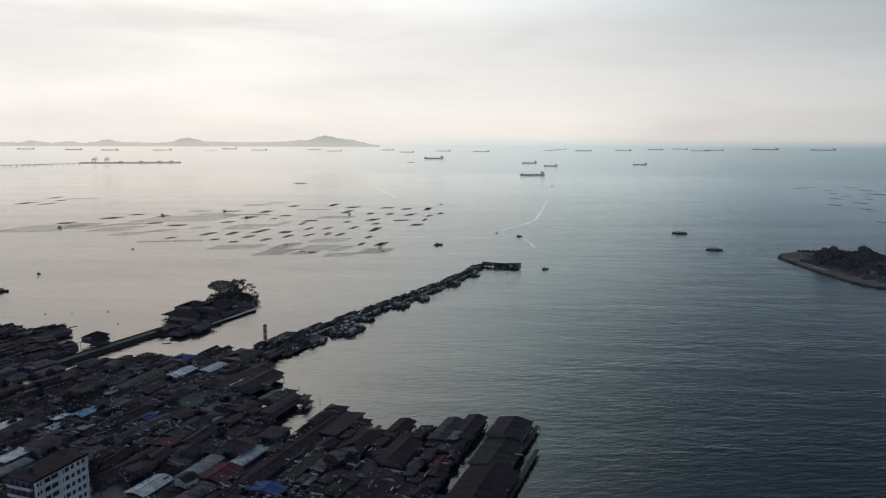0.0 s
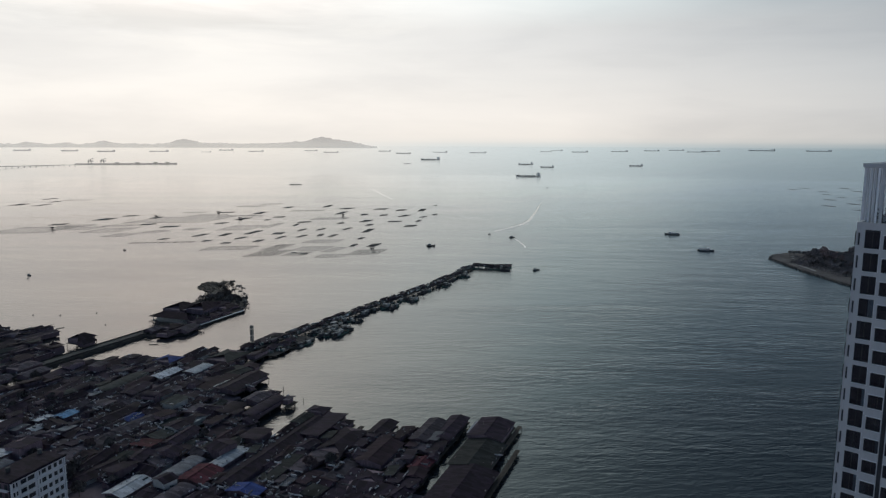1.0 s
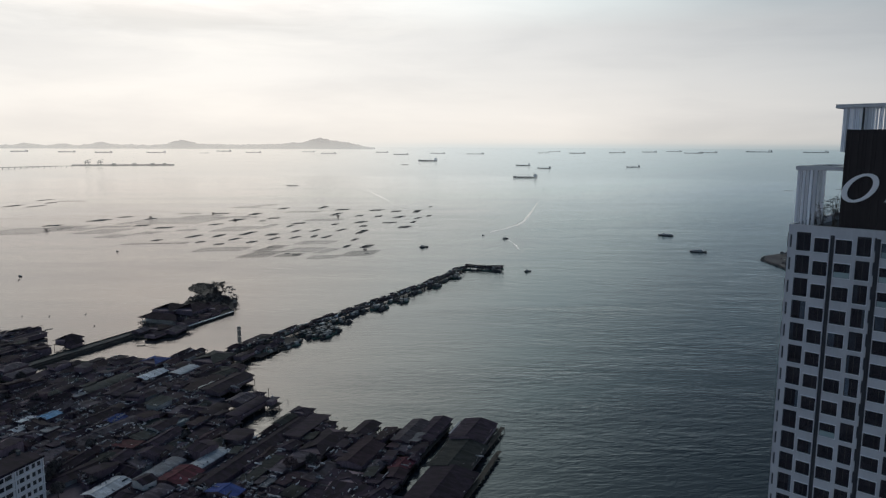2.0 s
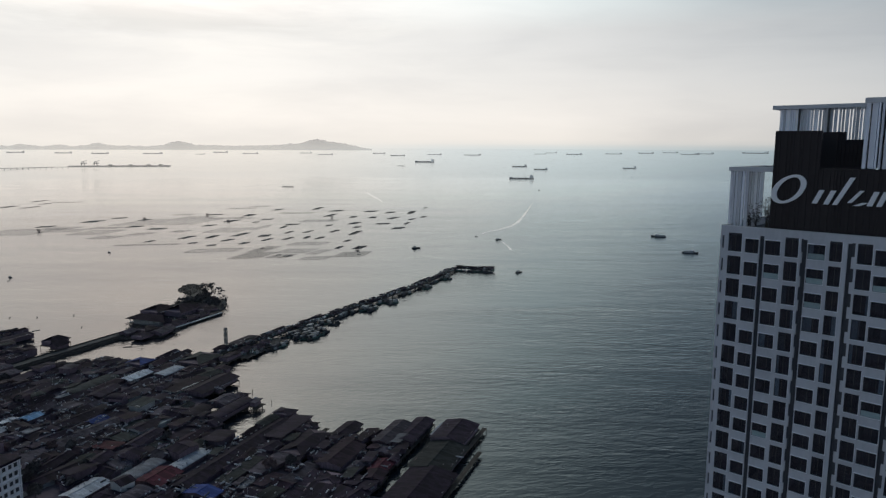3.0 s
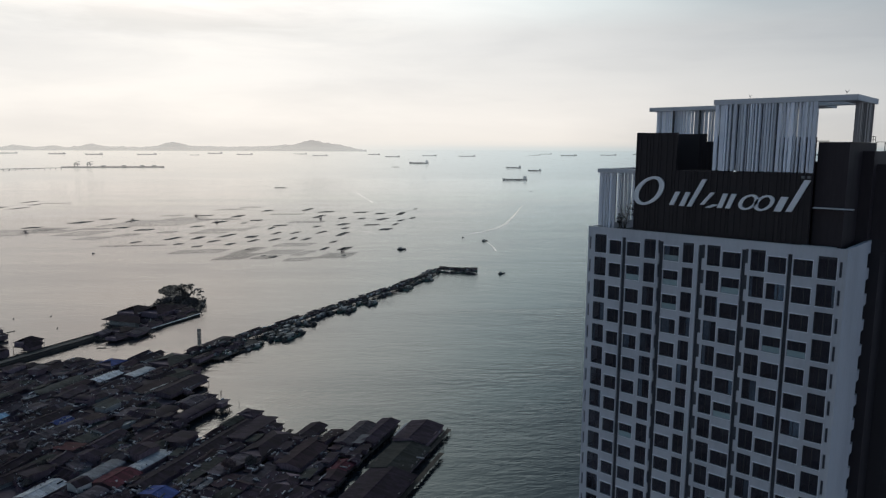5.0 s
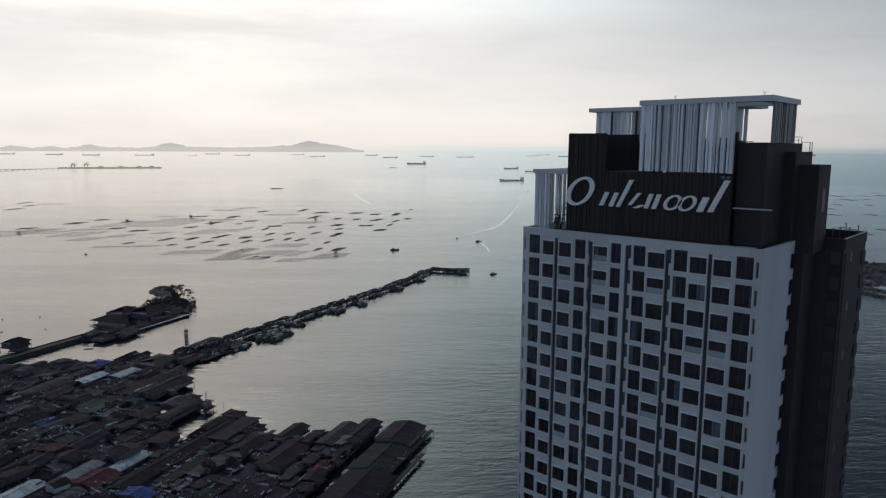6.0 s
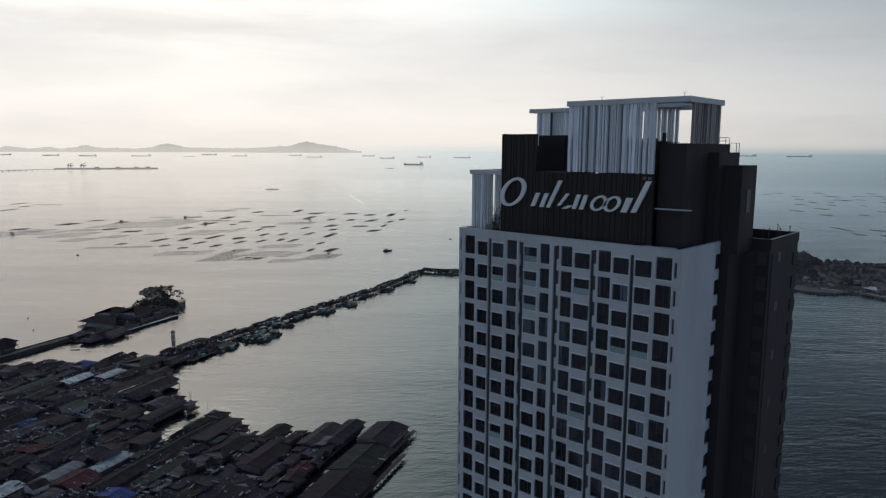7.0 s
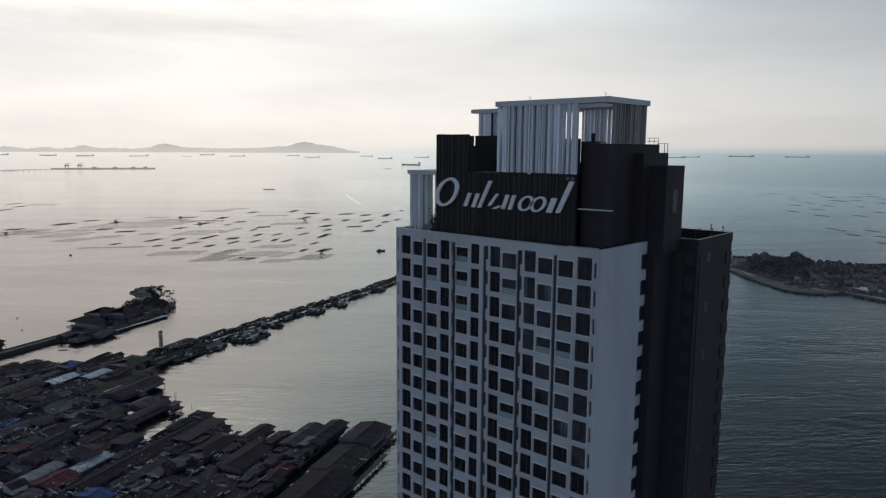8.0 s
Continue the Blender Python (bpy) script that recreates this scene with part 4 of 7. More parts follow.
def potted_bamboo(x, y, z, h, seed):
    rr = random.Random(seed)
    t = thing("potted_bamboo", "thin twiggy bamboo in a dark planter on the roof terrace", "plant", pose(x, y, z), "terrace plants")
    part("planter", Build().box(-0.35, 0.35, -0.35, 0.35, 0, 0.5), M["frame"], t)
    leaf = Build()
    for _ in range(9):
        e = Vector((rr.uniform(-0.7, 0.7), rr.uniform(-0.7, 0.7), h * rr.uniform(0.6, 1.0)))
        part("stem", Build().tube((rr.uniform(-0.2, 0.2), rr.uniform(-0.2, 0.2), 0.5), e, 0.03, 0.012, 4), M["bark"], t)
        for _ in range(9):
            p = e * rr.uniform(0.5, 1.0) + Vector((rr.uniform(-0.35, 0.35), rr.uniform(-0.35, 0.35), rr.uniform(-0.2, 0.2)))
            d = Vector((rr.uniform(-1, 1), rr.uniform(-1, 1), rr.uniform(-0.6, 0.4))).normalized() * 0.22
            w = d.orthogonal().normalized() * 0.05
            leaf.add([p - d, p + w, p + d, p - w], [(0, 1, 2, 3)])
    tagged(part("leaves", leaf, M["leaf"], t), kind="stuff")


for i, (x, y, h) in enumerate(((1.6, 94.6, 3.6), (2.6, 95.4, 4.6), (3.2, 94.2, 4.2), (0.7, 95.2, 2.6))):
    potted_bamboo(x, y, TOP - 0.95, h, 40 + i)


# ---- houses of the stilt village ----
def roof_sheets(L, W, rise, over, b, z, kind, wob):
    """Roof slopes of overlapping metal sheets, which dip and lift a little along the eaves; one closed skin."""
    n = max(3, int(L / 2.0))
    half = W / 2 + over
    low = z - rise * over / (W / 2) if kind in ("gable", "hip") else z - 0.1
    if kind == "shed":
        line = [(-half, z + rise), (0.0, z + rise * 0.5), (half, low)]
    elif kind == "barrel":
        line = [(half * math.cos(math.pi * k / 8), low + (rise + 0.1) * math.sin(math.pi * k / 8)) for k in range(8, -1, -1)]
    else:
        line = [(-half, low), (-half / 2, (low + z + rise) / 2), (0.0, z + rise), (half / 2, (low + z + rise) / 2), (half, low)]
    m = len(line)
    v = []
    sag = wob.uniform(0.0, 0.12)
    for i in range(n + 1):
        x = -L / 2 - over + (L + 2 * over) * i / n
        dz = wob.uniform(-0.06, 0.08) - sag * math.sin(math.pi * i / n)
        for y, zz in line:
            xx = x
            if kind == "hip":
                reach = min(half, L / 2 - 0.2) * (1 - abs(y) / half)
                xx = max(-L / 2 - over + reach, min(L / 2 + over - reach, x))
            v.append((xx, y + wob.uniform(-0.04, 0.04), zz + dz))
    k = len(v)
    v += [(p[0], p[1], p[2] - 0.09) for p in v]
    f = []
    for i in range(n):
        for j in range(m - 1):
            a = i * m + j
            f += [(a, a + m, a + m + 1, a + 1), (k + a + 1, k + a + m + 1, k + a + m, k + a)]
        for j in (0, m - 1):
            a = i * m + j
            q = (a, k + a, k + a + m, a + m)
            f.append(q if j == 0 else tuple(reversed(q)))
    for i in (0, n):
        for j in range(m - 1):
            a = i * m + j
            q = (a, a + 1, k + a + 1, k + a)
            f.append(q if i == 0 else tuple(reversed(q)))
    b.add(v, f)


def house(s, u, L, W, wall_h, rise, roof, wall="house_wall", kind="gable", base=1.1, turn=0.0, stilts=False, label="", group="village houses", name="house"):
    x, y = plan(s, u)
    words = {"rust": "rusty brown", "slate": "dark grey", "zinc": "dull zinc", "green": "dark green", "blue": "blue", "paleblue": "pale blue", "red": "dark red", "orange": "orange-red", "white": "bright white", "grey": "pale grey"}[roof]
    lab = label or ("low timber stilt house over the water, %s sheet-metal roof" % words if stilts else "low village house with a %s corrugated roof" % words)
    h = thing(name, lab, "house", pose(x, y, base, 0, 0, ALONG + turn), group)
    z0 = 0.9 if stilts else 0.0
    b = Build().box(-L / 2, L / 2, -W / 2, W / 2, z0, z0 + wall_h)
    if kind == "gable":
        for sx in (-L / 2, L / 2 - 0.12):
            v = [(sx, -W / 2, z0 + wall_h), (sx, W / 2, z0 + wall_h), (sx, 0, z0 + wall_h + rise), (sx + 0.12, -W / 2, z0 + wall_h), (sx + 0.12, W / 2, z0 + wall_h), (sx + 0.12, 0, z0 + wall_h + rise)]
            b.add(v, [(0, 2, 1), (3, 4, 5), (0, 3, 5, 2), (1, 2, 5, 4)])
    part("wall", b, M[wall], h)
    if rnd.random() < 0.3 and L > 5:
        side = rnd.choice((-1, 1)) * (W / 2 + 0.05)
        k = rnd.uniform(0.3, 0.9)
        part("cloth_awning", Build().box(-L / 2 * k, L / 2 * k, min(side, side * 1.22), max(side, side * 1.22), z0 + wall_h - 0.5, z0 + wall_h - 0.42), M["litter"], h)
    b = Build()
    roof_sheets(L, W, rise, rnd.uniform(0.6, 1.3), b, z0 + wall_h + 0.08, kind, rnd)
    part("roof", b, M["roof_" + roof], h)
    if kind == "gable" and L > 6:
        part("ridge_cap", Build().box(-L / 2 - 0.4, L / 2 + 0.4, -0.22, 0.22, z0 + wall_h + rise + 0.1, z0 + wall_h + rise + 0.2), M["roof_" + roof], h)
    if wall_h > 4.0:
        for sx in (-1, 1):
            for k in range(int(L / 4)):
                xx = -L / 2 + 2 + 4 * k + rnd.uniform(-0.5, 0.5)
                b = Build().box(xx - 0.5, xx + 0.5, sx * W / 2 - 0.04, sx * W / 2 + 0.04, z0 + 0.9, z0 + 1.9)
                part("window", b, M["frame"], h)
    if stilts:
        part("floor_deck", Build().box(-L / 2 - 1.0, L / 2 + 1.0, -W / 2 - 0.7, W / 2 + 0.7, z0 - 0.25, z0 - 0.004), M["wood"], h)
        for sx in ((-L / 2 - 0.6, L / 2 + 0.6) if L < 12 else (-L / 2 - 0.6, 0.0, L / 2 + 0.6)):
            for sy in (-W / 2 - 0.4, W / 2 + 0.4):
                part("stilt", Build().tube((sx, sy, -3.0), (sx, sy, z0 - 0.25), 0.16), M["wood"], h)
    return h


FAR_WALL, FAR_ROOF = Build(), {}


def far_house(s, u, L, W, wall_h, rise, roof, kind, turn):
    """A house of the village's far part, which goes into one joined mesh."""
    x, y = plan(s, u)
    m = pose(x, y, 1.1, 0, 0, ALONG + turn)
    FAR_WALL.box(-L / 2, L / 2, -W / 2, W / 2, -0.5, wall_h + (rise * 0.35 if kind == "gable" else 0), m)
    b = Build()
    roof_sheets(L, W, rise, 0.6, b, wall_h + 0.08, kind, rnd)
    FAR_ROOF.setdefault(roof, Build()).add([m @ Vector(p) for p in b.v], b.f)


TAKEN = []


OPEN_WATER = [(266, -177.4, 36, 15), (313, -211.5, 30, 10), (277, -168.5, 12, 4)]      # boat inlets between the rows of stilt houses


def free(s, u, L, W):
    return all(abs(s - a) > (L + c) / 2 - 0.6 or abs(u - e) > (W + d) / 2 - 0.6 for a, e, c, d in TAKEN + OPEN_WATER)


SPECIAL = [  # s, u, length, width, roof, shape
    (295.5, -276, 17, 7.5, "white", "gable"), (307.5, -263, 15, 7, "white", "barrel"), (315, -292, 13, 12, "blue", "hip"),
    (236.5, -243.5, 8, 6, "blue", "gable"), (256.5, -221, 10, 7, "zinc", "shed"), (227, -276, 8, 6.5, "paleblue", "gable"),
    (215, -214, 6, 12, "red", "shed"), (200.5, -171.5, 13, 12, "red", "gable"), (218, -170.8, 17, 5.5, "white", "barrel"),
    (201, -182.3, 20, 6, "grey", "barrel"), (182, -190.5, 15, 8.5, "white", "gable")]
SPECIAL += [
    (196.5, -146, 6.5, 13, "blue", "gable"), (180, -263.5, 13, 9, "white", "shed"), (172, -254, 15, 6, "grey", "barrel"),
    (201.5, -296, 13, 9, "white", "shed"), (274, -287.5, 30, 9, "green", "barrel"), (219, -282, 7, 4, "white", "shed"),
    (206.5, -282.5, 6, 4, "grey", "shed"), (210, -275.5, 5, 4, "white", "gable"), (214, -260.5, 6, 5, "grey", "shed"), (243, -91.5, 9, 6.5, "red", "gable"), (268, -95.5, 9, 5.5, "grey", "shed"),
    (233, -157, 72, 9, "slate", "gable"), (264, -163.6, 12, 5.2, "green", "gable"), (277, -162, 8, 8.5, "slate", "hip"), (240, -173, 11, 10, "slate", "shed"), (268, -141.5, 6, 5, "slate", "hip"), (284.5, -185.4, 5, 3.6, "zinc", "shed")]
SPECIAL += [(286, -74, 22, 16, "slate", "gable"), (260, -72, 26, 17, "green", "gable"), (281, -92.5, 27, 8, "slate", "gable"), (226, -69, 40, 19, "slate", "gable"),
            (274, -101, 25, 8, "zinc", "gable"), (269.5, -122.5, 15, 7, "slate", "gable"), (250, -133, 26, 11, "slate", "hip"), (245, -112, 22, 12, "rust", "gable"), (262, -150, 26, 9, "slate", "shed"),
            (271, -190.6, 26, 6.6, "slate", "barrel"), (279.5, -201, 11, 9, "zinc", "gable"), (289, -198, 6, 6, "slate", "hip"), (262, -204, 12, 8, "slate", "barrel"), (333, -262, 22, 16, "green", "hip"),
            (298, -224, 30, 12, "slate", "gable"), (272, -362, 16, 10, "zinc", "hip"), (266, -347, 15, 9, "zinc", "gable"), (250, -354, 10, 7, "zinc", "gable"), (254, -368, 10, 8, "zinc", "shed")]
VENTS = [(s, -161.2) for s in range(212, 268, 4)] + [(s, -146.5) for s in range(206, 236, 5)] + [(s, -71.0) for s in range(214, 246, 6)]
TAKEN.append((190, -255, 15, 11))
for s, u, L, W, roof, kind in SPECIAL:
    TAKEN.append((s, u, L, W))
    house(s, u, L, W, rnd.uniform(2.2, 2.8), 0.085 * W + 0.2, roof, "house_wall", kind, stilts=s > front(u) - 34)


def build_village():
    u = -65.0
    while u > -492:
        w = rnd.uniform(5.5, 9.5)
        uc = u - w / 2
        f = front(uc)
        s_min = 150 + (-238 - uc) * 0.745 - 26 if uc < -238 else 155 + (uc + 238) * 0.424 - 26
        s = f + rnd.uniform(-6, 2)
        while s > s_min:
            L = rnd.uniform(4.5, 11) if rnd.random() < 0.76 else rnd.uniform(11, 26)
            cross = L < w * 1.4 and rnd.random() < 0.5
            sc, over_water = s - L / 2, s > f - (32 if uc < -100 else 70)
            ww = w - rnd.uniform(0.0, 1.8)
            uu = uc + rnd.uniform(-0.9, 0.9)
            if free(sc, uu, L, ww) and f > 230 and not (132 < sc < 182 and -228 < uu < -196):
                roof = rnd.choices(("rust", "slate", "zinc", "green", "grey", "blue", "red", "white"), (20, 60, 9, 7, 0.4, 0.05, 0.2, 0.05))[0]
                kind = rnd.choices(("gable", "shed", "hip", "barrel"), (56, 28, 9, 7))[0]
                two = rnd.random() < 0.06 and uc < -112
                if uc < -318 and not over_water or uc < -352:
                    roof = "zinc" if roof in ("white", "grey") else roof
                    far_house(sc, uu, ww if cross else L, L if cross else ww, rnd.uniform(2.2, 4.2), rnd.uniform(0.8, 2.0), roof, kind, (90 if cross else 0) + rnd.uniform(-9, 9))
                    TAKEN.append((sc, uu, L, ww))
                    s -= L + rnd.uniform(0.0, 2.2)
                    continue
                house(sc, uu, ww if cross else L, L if cross else ww, rnd.uniform(4.4, 5.2) if two else rnd.uniform(1.9, 2.9), rnd.uniform(0.45, 1.15) if kind != "shed" else rnd.uniform(0.25, 0.7), roof,
                      "pale_wall" if rnd.random() < 0.16 else "house_wall", kind, stilts=over_water, turn=(90 if cross else 0) + rnd.choice((0, 0, 180)) + rnd.uniform(-13, 13))
                TAKEN.append((sc, uu, L, ww))
            s -= L + rnd.uniform(0.0, 2.2)
        u -= w + rnd.choice((0.2, 0.5, 0.9, 1.8))


def fill_gaps():
    """Small sheds and lean-tos in the yards that the rows leave open."""
    for _ in range(2600):
        u = rnd.uniform(-318, -66)
        f = front(u)
        s_min = 150 + (-238 - u) * 0.745 - 26 if u < -238 else 155 + (u + 238) * 0.424 - 26
        s = rnd.uniform(s_min, f - 4)
        L, W = rnd.uniform(3.2, 8.5), rnd.uniform(2.8, 5.5)
        if f > 230 and free(s, u, L + 0.8, W + 0.8) and not (132 < s < 182 and -228 < u < -196):
            roof = rnd.choices(("rust", "slate", "zinc", "green", "grey", "white"), (34, 48, 8, 5, 1, 0.15))[0]
            house(s, u, L, W, rnd.uniform(1.8, 2.6), rnd.uniform(0.3, 1.0), roof, "house_wall", rnd.choice(("shed", "gable")), stilts=s > f - (32 if u < -100 else 70), turn=rnd.uniform(-12, 12), label="small lean-to shed squeezed between the village houses", group="village sheds", name="shed")
            TAKEN.append((s, u, L, W))


build_village()
fill_gaps()
for s, u in VENTS:
    x, y = plan(s + rnd.uniform(-0.6, 0.6), u)
    t = thing("roof_vent", "small pale sheet-metal vent on a long dark roof", "vent", pose(x, y, 3.4, 0, 0, ALONG), "roof vents")
    part("shaft", Build().box(-0.3, 0.3, -0.25, 0.25, 0, 1.0), M["roof_zinc"], t)
    part("cowl", Build().box(-0.7, 0.7, -0.4, 0.4, 1.0, 1.14), M["roof_grey"], t)
crowd = thing("distant_houses", "crowd of low dark-roofed houses in the far part of the village", "houses", pose(0, 0, 0), kind="stuff")
part("walls", FAR_WALL, M["house_wall"], crowd)
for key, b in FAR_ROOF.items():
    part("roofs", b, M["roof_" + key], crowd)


def build_litter():
    b = Build()
    rr = random.Random(31)
    for _ in range(4200):
        s, u, L, W = rr.choice(TAKEN)
        x, y = plan(s + rr.uniform(-0.6, 0.6) * L, u + rr.choice((-0.52, 0.52, 0.3, -0.3)) * W)
        z = rr.uniform(3.4, 4.9)
        w, d, h = rr.choice((0.3, 0.4, 0.6, 0.9, 1.6, 3.0)) * rr.uniform(0.7, 1.3), rr.uniform(0.12, 0.5), rr.uniform(-0.1, 0.25)
        b.box(-w / 2, w / 2, -d / 2, d / 2, -0.5, h * 0.5, pose(x, y, z, 0, 0, ALONG + rr.choice((0, 90)) + rr.uniform(-10, 10)))
    for _ in range(70):
        s, u, L, W = rr.choice(TAKEN)
        x, y = plan(s + rr.uniform(-0.5, 0.5) * L, u + rr.uniform(-0.5, 0.5) * W)
        b.tube((x, y, 2), (x, y, rr.uniform(5.4, 7.2)), 0.05, 0.035, 4)
    tagged(part("roof_clutter", b, M["litter"]), "scattered pale boards, tanks and thin aerials among the roofs", "clutter", kind="stuff")


build_litter()


def boardwalk(s0, s1, u, w, z=1.9):
    x, y = plan((s0 + s1) / 2, u)
    L = s1 - s0
    t = thing("boardwalk", "grey weathered plank boardwalk on posts over the water", "boardwalk", pose(x, y, 0, 0, 0, ALONG), "boardwalks")
    b = Build()
    n = int(L / 0.9)
    for i in range(n):
        b.box(-L / 2 + L * i / n, -L / 2 + L * (i + 1) / n - 0.05, -w / 2, w / 2, z - 0.1 + rnd.uniform(-0.02, 0.02), z)
    tagged(part("planking", b, M["wood"], t), kind="stuff")
    for i in range(int(L / 7) + 1):
        for sy in (-w / 2 + 0.2, w / 2 - 0.2):
            part("post", Build().tube((-L / 2 + 7 * i, sy, -3), (-L / 2 + 7 * i, sy, z + rnd.choice((-0.1, 0.6, 1.2))), 0.15), M["wood"], t)
    return t


for s0, s1, u, w in ((272, 300, -63.8, 2.2), (205, 274, -57.8, 2.2), (228, 290, -87.6, 1.2), (225, 270, -116.5, 1.8), (278, 288, -182.2, 2.6), (262, 272, -134.5, 2.6), (250, 318, -226, 2.0), (290, 350, -246, 3.5)):
    boardwalk(s0, s1, u, w)


def pole(x, y, h, lean=0.0):
    t = thing("mooring_pole", "thin weathered timber mooring pole standing in the sea", "pole", pose(x, y, -2, lean, lean * 0.5), "mooring poles")
    part("shaft", Build().tube((0, 0, 0), (0, 0, h + 2), 0.12, 0.09), M["wood"], t)


for s, u, h in [(300 + rnd.uniform(-14, 14), -203 + rnd.uniform(-5, 5), rnd.uniform(1.5, 3.0)) for _ in range(6)] + [(288 + rnd.uniform(-3, 6), -186 + rnd.uniform(-6, 6), rnd.uniform(1.5, 3.0)) for _ in range(5)] + \
        [(276 + rnd.uniform(-2, 2), -118 + rnd.uniform(-3, 3), rnd.uniform(2.2, 3.4)) for _ in range(7)] + [(290 + rnd.uniform(-10, 2), -62 + rnd.uniform(-1, 2), rnd.uniform(2, 3)) for _ in range(4)]:
    pole(*plan(s, u), h, rnd.uniform(-6, 6))


# ---- apartment block ----
def build_apartments():
    ax, ay = -241.5, 56.8
    t = thing("apartment_block", "white six-storey apartment block with dark window openings", "building", pose(ax, ay, 1.1, 0, 0, 115))
    L, D, H, st = 22.5, 12.0, 19.8, 3.3
    wins = [(0.8, 1.8), (2.1, 2.9), (3.8, 6.4), (6.8, 9.6), (11.4, 12.0), (12.5, 14.4), (15.2, 16.7), (17.7, 19.2), (20.0, 21.5)]
    xs = sorted({0, L, *[v for p in wins for v in p]})
    zs = sorted({0, H, *[v for k in range(6) for v in (st * k + 0.9, st * k + 2.6)]})

    def solid(x, z):
        return not (any(a < x < c for a, c in wins) and any(st * k + 0.9 < z < st * k + 2.6 for k in range(6)))
    b = wall_with_holes(xs, zs, solid, 0.0, 0.3)
    w = part("front_wall", b, M["block_paint"], t)
    part("body", Build().box(0.02, L - 0.02, 1.3, D, 0, H - 0.1), M["house_wall"], t, "stained brown side walls")
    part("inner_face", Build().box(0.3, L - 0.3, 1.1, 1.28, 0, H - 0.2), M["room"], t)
    b = Build()
    for k in range(1, 7):
        b.box(-0.3, L + 0.3, -0.5, -0.004, st * k - 0.22, st * k)
    tagged(part("floor_band", b, M["block_paint"], t), kind="stuff")
    for x in (0.3, 3.35, 10.6, 22.2):
        part("pilaster", Build().box(x - 0.22, x + 0.22, -0.45, -0.003, 0, H), M["block_paint"], t)
    for k in range(6):
        part("balcony", Build().box(-1.3, 0.0, 0.6, D - 0.6, st * k + 0.4, st * k + 0.55).box(-1.3, -1.2, 0.6, D - 0.6, st * k + 0.55, st * k + 1.45), M["block_paint"], t)
        for y in (1.5, 4.3, 7.1, 9.6):
            part("balcony_door", Build().box(-0.05, 0.018, y, y + 1.3, st * k + 0.56, st * k + 2.5), M["frame"], t)
        for x in (3.8, 6.75):
            part("balcony_rail", Build().box(x, x + 2.8, -0.35, -0.29, st * k + 0.1, st * k + 1.0), M["block_paint"], t)
    part("roof", Build().box(-0.4, L + 0.4, -0.6, D + 0.4, H, H + 0.35), M["roof_slate"], t, "dark flat roof")
    part("roof_parapet", Build().box(-0.4, L + 0.4, -0.6, -0.4, H + 0.352, H + 0.9), M["roof_slate"], t)
    for x, y in ((6, 8), (21, 10)):
        part("water_tank", Build().tube((x, y, H + 0.35), (x, y, H + 1.9), 0.8, 0.8, 10), M["net"], t)
    for x0, x1 in wins[3:]:
        for k in range(6):
            part("window", Build().box(x0, x1, 0.2, 0.26, st * k + 0.9, st * k + 2.6), M["frame"], w)


build_apartments()
house(191, -259, 11, 9, 5.4, 0.5, "slate", "house_wall", "shed", label="grey three-storey village house with a flat dark roof")


# ---- boats ----
def hull_mesh(L, W, depth, bow=1.0, name="hull", mat=None):
    b = Build()
    secs = [(-0.5, 0.78, 0.9), (-0.35, 0.95, 0.85), (0.0, 1.0, 0.85), (0.25, 0.85, 0.95), (0.42, 0.45, 1.2), (0.5, 0.04, 1.2 + 0.35 * bow)]
    v = []
    for q, w, h in secs:
        v += [(q * L, -W / 2 * w, depth * h), (q * L * 0.96, -W / 2 * w * 0.6, -0.5), (q * L * 0.96, W / 2 * w * 0.6, -0.5), (q * L, W / 2 * w, depth * h), (q * L * 0.97, W / 2 * w * 0.8, depth * h * 0.62), (q * L * 0.97, -W / 2 * w * 0.8, depth * h * 0.62)]
    f = []
    for i in range(len(secs) - 1):
        a, c = 6 * i, 6 * (i + 1)
        f += [(a + k, c + k, c + (k + 1) % 6, a + (k + 1) % 6) for k in range(6)]
    f += [(0, 1, 2, 3, 4, 5), tuple(range(6 * len(secs) - 1, 6 * len(secs) - 7, -1))]
    b.add(v, f)
    return b


def fishing_boat(L, hull="hull", cabin="cabin"):
    W = L * 0.3
    t = thing("fishing_boat", "wooden fishing boat, %s hull and %s cabin, moored afloat" % ("faded green" if hull == "hull_green" else "dark", "pale" if cabin == "cabin" else "dark"), "boat", pose(0, 0, 0), "fishing boats")
    part("hull", hull_mesh(L, W, L * 0.11), M[hull], t)
    b = Build().box(-0.32 * L, -0.02 * L, -W * 0.3, W * 0.3, L * 0.06, L * 0.24)
    part("cabin", b, M[cabin], t)
    part("cabin_roof", Build().box(-0.38 * L, 0.04 * L, -W * 0.38, W * 0.38, L * 0.245, L * 0.262), M[cabin], t)
    part("mast", Build().tube((0.1 * L, 0, L * 0.06), (0.1 * L, 0, L * 0.5), 0.07), M["wood"], t)
    for sx in (-0.42, 0.12, 0.24):
        part("fish_box", Build().box(sx * L, sx * L + 0.08 * L, -W * 0.25, W * 0.25, L * 0.07, L * (0.12 + 0.03 * rnd.random())), M["wood"], t)
    part("boom", Build().tube((0.1 * L, 0, L * 0.14), (-0.35 * L, 0, L * 0.36), 0.05), M["wood"], t)
    return t


